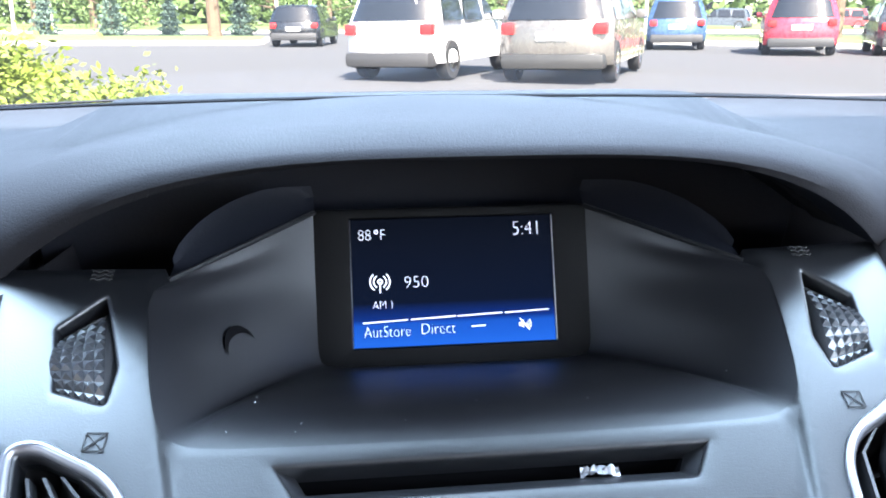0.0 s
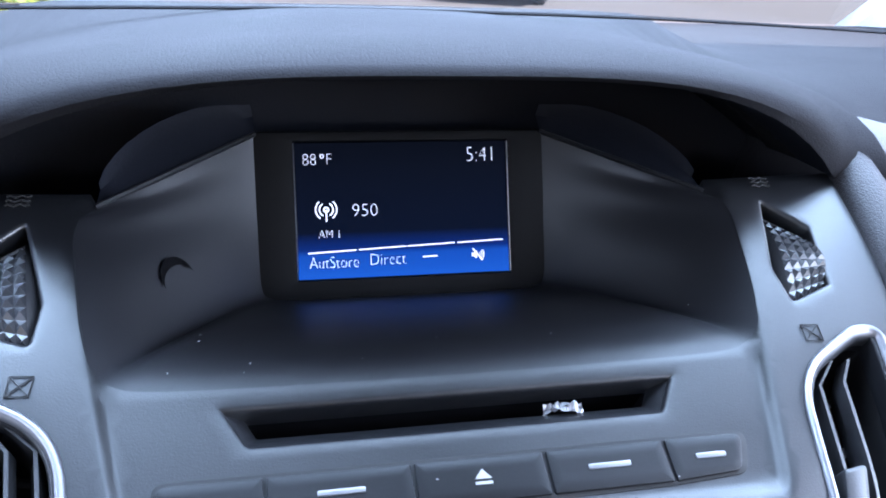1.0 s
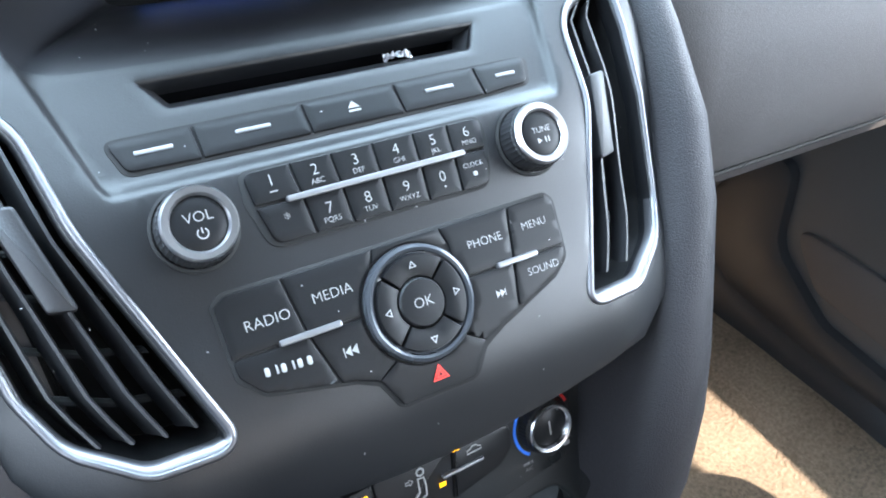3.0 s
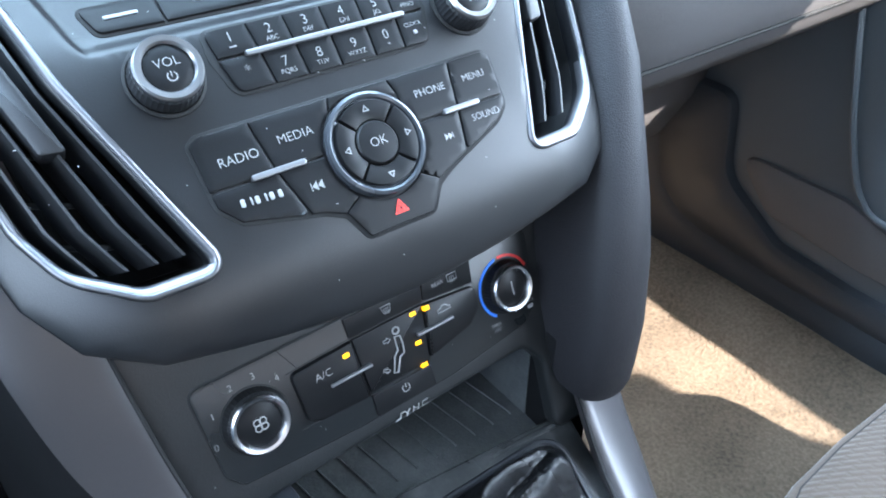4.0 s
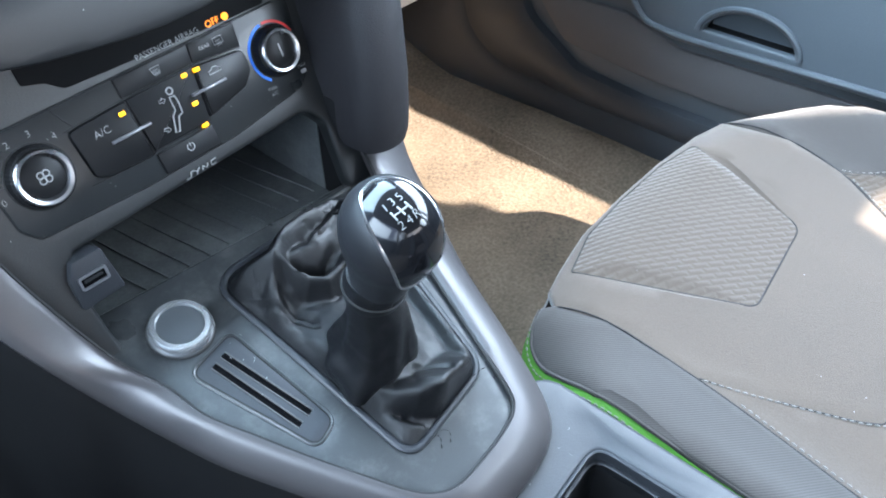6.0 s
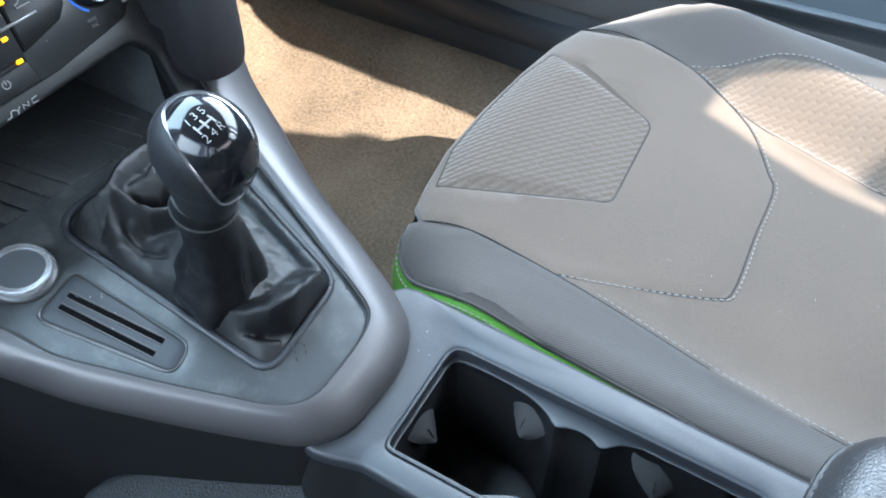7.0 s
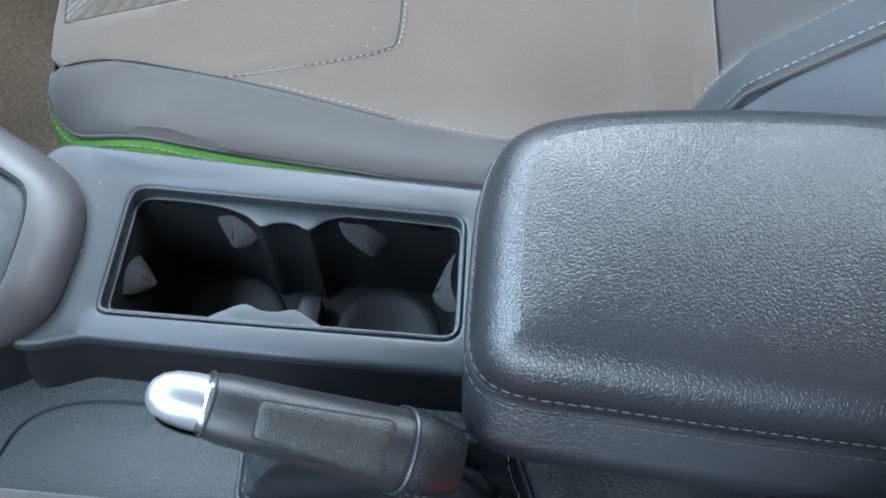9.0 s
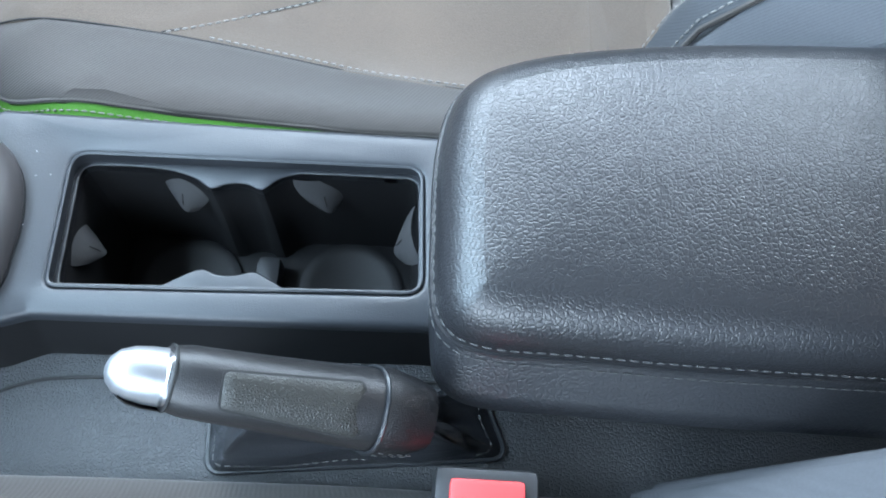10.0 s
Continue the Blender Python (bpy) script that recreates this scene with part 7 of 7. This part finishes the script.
part("seat_front", loft(side_rows(fr, [(0, -.001, .003), (.0, .004, .016), (0, .004, .05), (0, -.010, .10), (0, -.03, .18)]), False), M_SEATD, seat, smooth=60)


# backrest, leaning back
def backrest(cx, name_parent, material, label, dy=0.0):
    bt = Vector((0, -.64, .77)).normalized()          # upwards along the backrest
    bn = Vector((0, .77, .64)).normalized()           # out of its face

    def bak(x, v, h=0.0):
        k = max(0.0, min(1.0, (abs(x) - .098) / .055))
        swell = .042 * k * k * (3 - 2 * k) * max(.25, min(1.0, (v + .02) / .10))
        edge = -.9 * max(0.0, abs(x) - .176) ** 1.3
        p = Vector((cx, -.452 + dy, .525)) + bt * v + bn * (h + swell + edge)
        return (p.x + x, p.y, p.z)
    inner = [(.150, .008), (.128, .048), (.112, .080), (.104, .122), (.104, .30), (.130, .55)]
    mid = [(x - .0012, v) for x, v in inner]
    c = [(-.155, -.03), (.155, -.03)] + mid + [(-x, v) for x, v in reversed(mid)]
    body = part("backrest", skin(c, [], bak, .014, .012, .004), material, name_parent, label)
    for sx in (1, -1):
        pipe = [(.172, .000), (.1775, .05), (.178, .11), (.184, .30), (.190, .55)]
        q = [(sx * x, v) for x, v in inner + list(reversed(pipe))]
        part("back_bolster", skin(q, [], bak, .008, .012, .004), M_BACK, body, "ribbed grey bolster", smooth=60)
        q = [(sx * (x + .0025), v) for x, v in pipe] + [(sx * .238, .55), (sx * .236, .25), (sx * .226, .02), (sx * .20, -.02)]
        part("bolster_side", skin(q, [], bak, .010, .04, .004), M_FLANK, body, "flank of the bolster, lightened for window light", smooth=60)
        part("piping", tube([bak(sx * (p.x + .0012), p.y, .0008) for p in spline([(x, v, 0) for x, v in pipe], 6)], .0019, 6), M_SEATD, body)
        for line, o_ in ((pipe, -.0060), (inner, .0045)):
            stitches([Vector(bak(sx * (p.x + o_), p.y, .0012)) for p in spline([(x, v, 0) for x, v in line], 6)], .0036, .0020, .0007, M_THREAD, body)
    part("back_shell", moved(box(-.20, .20, -.11, -.07, .02, .60, .02), Matrix.Translation((cx, -.50 + dy, .52)) @ pose(0, 0, 0, 40, 0, 0)), M_SEATD, body)
    return body


backrest(.372, seat, M_SEATD, "grey fabric backrest with ribbed bolsters")
driver = thing("driver_seat", (-.39, -.2, .33), "grey fabric driver seat beside the handbrake", "car seat")
DSX = .047         # the driver's seat stands nearer the middle


def dcus(x, y, h=0.0):
    p = cus(-x, y, h, 0.0)
    return (-p[0] + DSX, p[1], p[2] + .040)


mx = lambda P: [(-x, y) for x, y in P]
edge_d = [(.136, -.43), (.137, -.262), (.1425, -.15), (.1465, -.0757), (.154, -.03), (.166, -.006), (.180, .005), (.1945, .0095)]
el_d = spline([(x, y, 0) for x, y in edge_d], 5)
part("seat_cushion", skin(mx(FR + right_seam[1:] + [(.30, -.43)] + list(reversed(left_seam))), [], dcus, .02, .004, .002), M_SEAT, driver)
part("side_bolster", skin(mx(left_seam + edge_d[:-1] + [(.1935, .008)]), [], dcus, .012, .004, .002), M_SEATD, driver, "dark bolster with grey stitching")
stitches([Vector(dcus(-p.x - .0035, p.y, .0008)) for p in spline([(x, y, 0) for x, y in left_seam[3:]], 6)], .0036, .0022, .0006, M_THREAD, driver)
part("seat_base", loft([[(-a + DSX, b2, c + .040) for a, b2, c in r] for r in side_rows(el_d, [(0, 0, .003), (-.003, .001, .03), (.006, -.002, .07), (.02, -.02, .20)], 0.0)], False), M_SEATD, driver)
part("outer_bolster", skin(mx(right_seam + [(.600, -.43), (.630, -.25), (.636, -.10), (.610, .022), (.580, .048)]), [], dcus, .02, .004, .002), M_SEATD, driver)
part("seat_front", loft([[(-a + DSX, b2, c + .040) for a, b2, c in r] for r in side_rows(fr, [(0, -.001, .003), (.0, .004, .016), (0, .004, .05), (0, -.010, .10), (0, -.03, .18)])], False), M_SEATD, driver)
backrest(-.306, driver, M_SEATD, "grey fabric backrest with ribbed bolsters", .045)

# ---- outside: car park seen through the windscreen ----
GS = .037

ground = tagged(new("ground"), "worn grey asphalt car park", "ground", kind="structure")
M_ASPH = mat("asphalt", (.055, .055, .058), .9, grain=.02, bump=.3, var=.25)
part("asphalt", sheet(lambda u, v: ((u - .5) * 900, -300 + 700 * v, GS * max(0, -300 + 700 * v) - (0.02 if v < .42 else 0)), 40, 70), M_ASPH, ground, smooth=0)


def at(px, d):
    """A place on the lot by bearing and distance."""
    a = radians(7.8)
    s = (px - 784) / 1366 * d
    return (-.041 + d * math.sin(a) + s * math.cos(a), d * math.cos(a) - s * math.sin(a))


M_TYRE = mat("tyre_rubber", (.015, .015, .016), .85)
M_GLASSC = mat("tinted_glass", (.012, .014, .017), .06, coat=.5)
M_TAIL = mat("red_lamp_glass", (.55, .02, .02), .2)


M_PLATEW = mat("plate_white", (.5, .5, .5), .5)


def parked_car(label, paint, cladding, L, W, H):
    """A parked car seen from behind; it faces +y, its rear at y = 0."""
    e = new("parked_car")
    tagged(e, label, "car", group="parked cars")
    hw = W / 2
    cl, bl, rf = .30, H * .585, H
    # side outline, rear to front
    side = [(.10, cl), (.02, cl + .12), (.0, cl + .30), (.03, bl - .12), (.07, bl), (.30, rf - .10), (.50, rf - .02), (1.4, rf), (2.3, rf - .05), (3.05, bl + .05), (4.1 * L / 4.4, bl - .10), (L - .08, bl - .28), (L, cl + .25), (L - .05, cl + .05), (L - .15, cl)]
    side = [(p.x, p.y) for p in spline([(y, z, 0) for y, z in side], 3)]
    rows = []
    for s in (-1, -.97, -.9, -.8, -.6, -.3, 0, .3, .6, .8, .9, .97, 1):
        row = []
        for y, z in side:
            tum = max(0, (z - bl) / (rf - bl))
            w = hw * (1 - .22 * tum)
            k = abs(s)
            yy = y + (.28 * k ** 4 if y < L / 2 else -.22 * k ** 3)
            row.append((s * w, yy, z - (.05 * k ** 5 if z > rf - .2 else 0)))
        rows.append(row)
    g = loft(rows, True)
    for r, sg in ((0, 1), (len(rows) - 1, -1)):
        g[1].append(tuple(r * len(side) + i for i in range(len(side))))
    part("body", g, paint, e, smooth=40)
    part("bumper", box(-hw * .90, hw * .90, -.05, .40, cl - .06, cl + .20, .09), cladding, e)
    part("plate", box(-.26, .26, -.025, .02, bl - .30, bl - .16, .005), M_PLATEW, e)
    # windows
    part("rear_window", loft([[(x_ * hw, .062 + .28 * abs(x_) ** 4, bl + .03) for x_ in (-.84, -.7, -.4, 0, .4, .7, .84)], [(x_ * hw * .80, .262 + .28 * (abs(x_)) ** 4, rf - .13) for x_ in (-.84, -.7, -.4, 0, .4, .7, .84)]], False), M_GLASSC, e)
    for sx in (1, -1):
        for y0, y1 in ((.42, 1.30), (1.36, 2.25), (2.31, 2.95)):
            zt = rf - .13
            wl = hw * .995
            wt = hw * (1 - .22 * (zt - bl) / (rf - bl)) + .012
            yt0, yt1 = y0 + .12, (y1 - .02 if y1 < 2.5 else y1 - .45)
            part("side_window", ([(sx * (wl + .012), y0, bl + .02), (sx * (wl + .012), y1, bl + .02), (sx * wt, yt1, zt), (sx * wt, yt0, zt)], [(0, 1, 2, 3)]), M_GLASSC, e)
        part("tail_lamp", box(sx * hw * .80 - .11, sx * hw * .80 + .11, .045, .26, bl - .20, bl - .02, .03), M_TAIL, e)
        for y in (.78, L - .85):
            m = Matrix.Translation((sx * (hw - .11), y, .34)) @ pose(0, 0, 0, 0, 90 * sx, 0)
            w = part("wheel", turned([(.20, -.11), (.32, -.10), (.345, -.05), (.345, .05), (.32, .11), (.21, .115)], m, 28), M_TYRE, e)
            part("rim", turned([(.22, .08), (.215, .112), (.19, .10), (.15, .085), (.05, .095), (0, .095)], m, 24, lambda a, h: 1 + (.10 * math.cos(5 * a) if .09 > h > .08 else 0)), M_SATIN, w)
        part("mirror", box(min(sx * hw, sx * (hw + .17)), max(sx * hw, sx * (hw + .17)), 2.75, 2.95, bl + .02, bl + .18, .04), paint, e)
    return e


def place_car(e, px, d, turn):
    x, y = at(px, d)
    e.matrix_basis = pose(x, y, GS * y, math.degrees(math.atan(GS)), 0, turn)


PAINT = lambda n, c, m_=.0: mat(n, c, .28, metal=m_, coat=.7, var=.03)
CLAD = mat("grey_cladding", (.028, .028, .030), .6)
place_car(parked_car("white sport utility vehicle parked with its rear turned near", PAINT("white_paint", (.75, .75, .75)), CLAD, 4.3, 1.78, 1.66), 655, 13.6, -30)
place_car(parked_car("silver-beige sport utility vehicle parked on the lot", PAINT("champagne_paint", (.13, .122, .112), .4), mat("dark_bumper", (.030, .030, .030), .45), 4.6, 1.90, 1.70), 933, 13.1, -27)
place_car(parked_car("dark blue crossover parked by the grass", PAINT("blue_paint", (.05, .10, .20), .3), CLAD, 4.4, 1.82, 1.64), 1140, 26, -20)
place_car(parked_car("bright red sport utility vehicle parked by the grass", PAINT("red_paint", (.50, .03, .05), .1), CLAD, 4.6, 1.88, 1.70), 1346, 22.3, -26)
place_car(parked_car("dark grey hatchback parked by the grass", PAINT("grey_paint", (.10, .11, .12), .4), CLAD, 4.3, 1.80, 1.55), 1535, 22, -28)
place_car(parked_car("black saloon car parked near the kerb", PAINT("black_paint", (.012, .014, .018), .2), CLAD, 4.6, 1.82, 1.46), 498, 28.5, -8)
place_car(parked_car("far red car across the lot", PAINT("dull_red_paint", (.40, .03, .03), .1), CLAD, 4.5, 1.80, 1.50), 1455, 60, 60)
place_car(parked_car("far dark car across the lot", PAINT("slate_paint", (.05, .06, .07), .1), CLAD, 4.5, 1.80, 1.50), 1262, 58, 60)


def lot_f(u, v, h=0.0):
    return (u, v, GS * v + h)


# grass islands with kerbs
M_GRASS = mat("dry_lawn", (.12, .16, .05), .95, grain=.05, bump=.8, var=.4)
M_KERB = mat("concrete", (.42, .40, .37), .85, grain=.01, bump=.3)
M_LINE = mat("white_road_paint", (.62, .62, .60), .8, var=.2)


def island(name, pts, label):
    e = tagged(new(name), label, "lawn", kind="structure")
    o = rpoly([at(px, d) for px, d in pts], 1.0, 5)
    part("kerb", pad(offset(ccw(o), .18), lot_f, -.05, .15, .03), M_KERB, e)
    part("turf", pad(o, lot_f, .02, .19, .03, 3.0), M_GRASS, e)


island("lawn", [(-700, 30), (440, 31), (452, 37), (-700, 44)], "dry lawn strip with a concrete kerb")
island("lawn", [(1050, 33), (1700, 25), (1760, 36), (1080, 40)], "grass strip behind the parked cars")
island("lawn", [(-900, 52), (2400, 52), (3000, 130), (-1600, 130)], "wide grass verge beyond the car park")
road = tagged(new("road"), "pale road beyond the car park", "road", kind="structure")
for x0, x1, d0, d1 in ((470, 655, 10.6, 10.9), (975, 1075, 9.9, 10.1), (200, 380, 9.7, 9.9)):
    part("parking_line", pad([at(x0, d0), at(x1, d0), at(x1, d1), at(x0, d1)], lot_f, .0, .012, .002), M_LINE, road)


# planting
def leaf_cloud(n, size, seed, shape):
    """Many small two-sided leaves scattered in a volume."""
    rnd = random.Random(seed)
    vs, fs = [], []
    for _ in range(n):
        c = shape(rnd)
        if c is None:
            continue
        u = Vector((rnd.gauss(0, 1), rnd.gauss(0, 1), rnd.gauss(0, .6))).normalized()
        w = u.cross(Vector((rnd.gauss(0, 1), rnd.gauss(0, 1), rnd.gauss(0, 1)))).normalized()
        s = size * rnd.uniform(.6, 1.4)
        k = len(vs)
        vs += [c - u * s, c + w * s * .5, c + u * s, c - w * s * .5]
        fs.append((k, k + 1, k + 2, k + 3))
    return vs, fs


M_HEDGE = mat("sunlit_hedge_leaves", (.155, .205, .026), .7, var=.45)
M_LEAF = mat("tree_leaves", (.085, .135, .04), .7, var=.5)
M_SPRUCE = mat("blue_spruce_needles", (.075, .12, .095), .8, var=.4)
M_BARK = mat("bark", (.11, .075, .05), .9, grain=.03, bump=1.0, var=.4)
hx, hy = at(40, 4.6)
hedge = thing("hedge", (hx, hy, GS * hy), "bright yellow-green juniper shrub before the bonnet", "shrub", kind="stuff")
rnd = random.Random(5)
clumps = [(Vector((rnd.uniform(-1.5, .48), rnd.uniform(-.4, .6), rnd.uniform(.10, .80))), rnd.uniform(.17, .30)) for _ in range(64)]


def hedge_shape(r):
    c, s = r.choice(clumps)
    k = 1 - .42 * max(0, (c.x + .25) / .75)
    d_ = Vector((r.gauss(0, .46), r.gauss(0, .46), r.gauss(0, .46))) * s
    return Vector((hx + c.x + d_.x, hy + c.y + d_.y, GS * hy + max(.02, c.z * 1.16 * k + d_.z)))


part("foliage", leaf_cloud(42000, .026, 3, hedge_shape), M_HEDGE, hedge, smooth=0, weld=False)
part("branch", join(*[tube([(hx + c.x * .5, hy + c.y * .5, GS * hy), (hx + c.x, hy + c.y, GS * hy + c.z * .8)], [.02, .008], 5) for c, s in clumps[:14]]), M_BARK, hedge)


def broad_tree(px, d, height, crown, trunk, seed, low):
    x, y = at(px, d)
    e = thing("tree", (x, y, GS * y), "leafy green tree with a brown trunk", "tree", group="trees by the road")
    r = random.Random(seed)
    lean = r.uniform(-.3, .3)
    top = Vector((x + lean, y, GS * y + height * .7))
    tr = [Vector((x, y, GS * y - .1)), Vector((x + lean * .3, y, GS * y + height * .25)), Vector((x + lean * .7, y, GS * y + height * .5)), top]
    geos = [tube(spline(tr, 4), [trunk * (1 - .75 * k / 12) for k in range(13)], 10)]
    cl = []
    for k in range(11):
        a = r.uniform(0, 6.28)
        h0 = r.uniform(.28, .68)
        s_ = tr[0].lerp(top, h0)
        q = Vector((x + math.cos(a) * crown * r.uniform(.4, .95), y + math.sin(a) * crown * r.uniform(.4, .95), GS * y + r.uniform(low, height)))
        geos.append(tube([s_, s_.lerp(q, .5) + Vector((0, 0, .3)), q], [trunk * .35, trunk * .2, trunk * .06], 6))
        cl.append(q)
    for k in range(22):
        a = r.uniform(0, 6.28)
        rr = crown * math.sqrt(r.random())
        cl.append(Vector((x + rr * math.cos(a), y + rr * math.sin(a), GS * y + r.uniform(low, height))))
    part("trunk", join(*geos), M_BARK, e)

    def shape(rn):
        c = rn.choice(cl)
        return c + Vector((rn.gauss(0, .5), rn.gauss(0, .5), rn.gauss(0, .38))) * crown * .36
    part("crown", leaf_cloud(2600, .17, seed + 50, shape), M_LEAF, e, smooth=0, weld=False)


def spruce(px, d, height, w, seed):
    x, y = at(px, d)
    e = thing("spruce", (x, y, GS * y), "small blue-green spruce on the lawn", "conifer", group="spruces on the lawn")
    part("trunk", tube([(x, y, GS * y - .1), (x, y, GS * y + height * .95)], [.09, .02], 8), M_BARK, e)

    def shape(r):
        h = r.random() ** 1.4
        a = r.uniform(0, 6.28)
        tier = (1 - h) * w * (0.75 + .25 * math.cos(h * 42))
        rr = tier * math.sqrt(r.random())
        return Vector((x + rr * math.cos(a), y + rr * math.sin(a), GS * y + .1 + h * height - rr * .25))
    part("needles", leaf_cloud(2400, .085, seed, shape), M_SPRUCE, e, smooth=0, weld=False)


for px, d, h, c, t_, s, low in ((365, 36, 10, 4.2, .34, 1, 3.0), (1400, 33, 9, 4.5, .30, 2, 3.2), (60, 66, 10, 5, .3, 3, 1.0), (-120, 60, 10, 5, .3, 4, 1.0), (250, 74, 9, 5, .3, 5, .6), (560, 78, 11, 6, .3, 6, .6), (760, 82, 10, 6, .3, 7, .6),
                                (960, 84, 9, 6, .3, 8, .6), (1090, 70, 6, 3.5, .25, 9, .6), (470, 70, 8, 5, .3, 10, .5), (160, 58, 7, 4, .3, 11, .6), (660, 66, 8, 5, .3, 12, .6), (860, 72, 8, 5, .3, 13, .5), (1230, 100, 8, 5, .3, 14, .5), (-350, 52, 10, 5, .3, 15, 1), (1750, 60, 10, 6, .3, 16, 1)):
    broad_tree(px, d, h, c, t_, s, low)

woods = tagged(new("far_woods"), "dense green trees along the far edge", "woods", kind="stuff")


def woods_shape(r):
    px = r.uniform(-700, 1180) if r.random() < .86 else r.uniform(1180, 2300)
    d = r.uniform(88, 104)
    x, y = at(px, d)
    top_ = 9.5 + 4 * noise.noise(Vector((px * .012, 0, 3))) if px < 1180 else 4.0
    return Vector((x, y, GS * y + top_ * r.random() ** .8))


part("foliage", leaf_cloud(26000, .75, 77, woods_shape), M_LEAF, woods, smooth=0, weld=False)
for px, d, h, w, s in ((190, 38, 3.4, 1.1, 21), (410, 39, 3.3, 1.0, 22), (75, 44, 3.0, 1.2, 23), (290, 45, 2.6, 1.0, 24)):
    spruce(px, d, h, w, s)
for px, d, h in ((22, 46, 8.0), (88, 60, 8.0), (472, 55, 9.0), (528, 70, 9.0), (1088, 48, 9.0)):
    x, y = at(px, d)
    e = thing("lamp_post", (x, y, GS * y), "slim pale steel street lamp post", "lamp post", group="lamp posts")
    part("pole", tube([(x, y, GS * y - .1), (x, y, GS * y + h * .5), (x, y, GS * y + h)], [.11, .09, .07], 10), M_KERB, e)
    part("lamp_head", box(x - .5, x + .5, y - .15, y + .15, GS * y + h, GS * y + h + .15, .04), M_SATIN, e)
M_WALLW = mat("pale_cladding", (.72, .71, .68), .7, grain=.05, bump=.2)
for px, d, w, dd, h in ((1245, 95, 11, 10, 4.6), (1480, 100, 26, 14, 8.0)):
    x, y = at(px, d)
    e = thing("building", (x, y, GS * y), "low pale commercial building across the road", "building")
    z0 = GS * y - 1
    part("wall", box(x - w / 2, x + w / 2, y, y + dd, z0, z0 + h + 1, .05), M_WALLW, e)
    part("roof", box(x - w / 2 - .3, x + w / 2 + .3, y - .3, y + dd + .3, z0 + h + 1, z0 + h + 1.4, .05), M_KERB, e)
    for k in range(int(w / 3)):
        part("window", box(x - w / 2 + .8 + 3 * k, x - w / 2 + 2.8 + 3 * k, y - .08, y + .02, z0 + 2.0, z0 + 3.6, .02), M_GLASSC, e)


# ---- dust on the trim ----
dust = tagged(new("dust_specks"), "tiny pale dust specks on the dark trim", "dust", kind="stuff")
rnd = random.Random(12)
dv_, df_ = [], []
for f_, x0, x1, v0, v1, n_, s_ in ((fas, -.09, .09, .026, .05, 9, .00018), (fas, -.14, .13, -.14, .0, 26, .00020), (geu, -.052, -.030, -.09, -.01, 9, .00022), (cus, .22, .42, -.40, .0, 14, .00030), (topz, .0, .08, -.104, -.075, 6, .00025), (cli, -.11, .09, -.05, .0, 16, .00020)):
    for _ in range(n_):
        m = frame_on(f_, rnd.uniform(x0, x1), rnd.uniform(v0, v1), .0018 if f_ is not cus else .0010, rnd.uniform(0, 360))
        k = len(dv_)
        l_ = s_ * rnd.uniform(.6, 2.4)
        dv_ += [m @ Vector(p) for p in ((-l_, -s_, 0), (l_, -s_ * .7, 0), (l_ * .8, s_, 0), (-l_ * .9, s_ * .6, 0))]
        df_.append((k, k + 1, k + 2, k + 3))
part("specks", (dv_, df_), M_GREYPRINT, dust, smooth=0, weld=False)
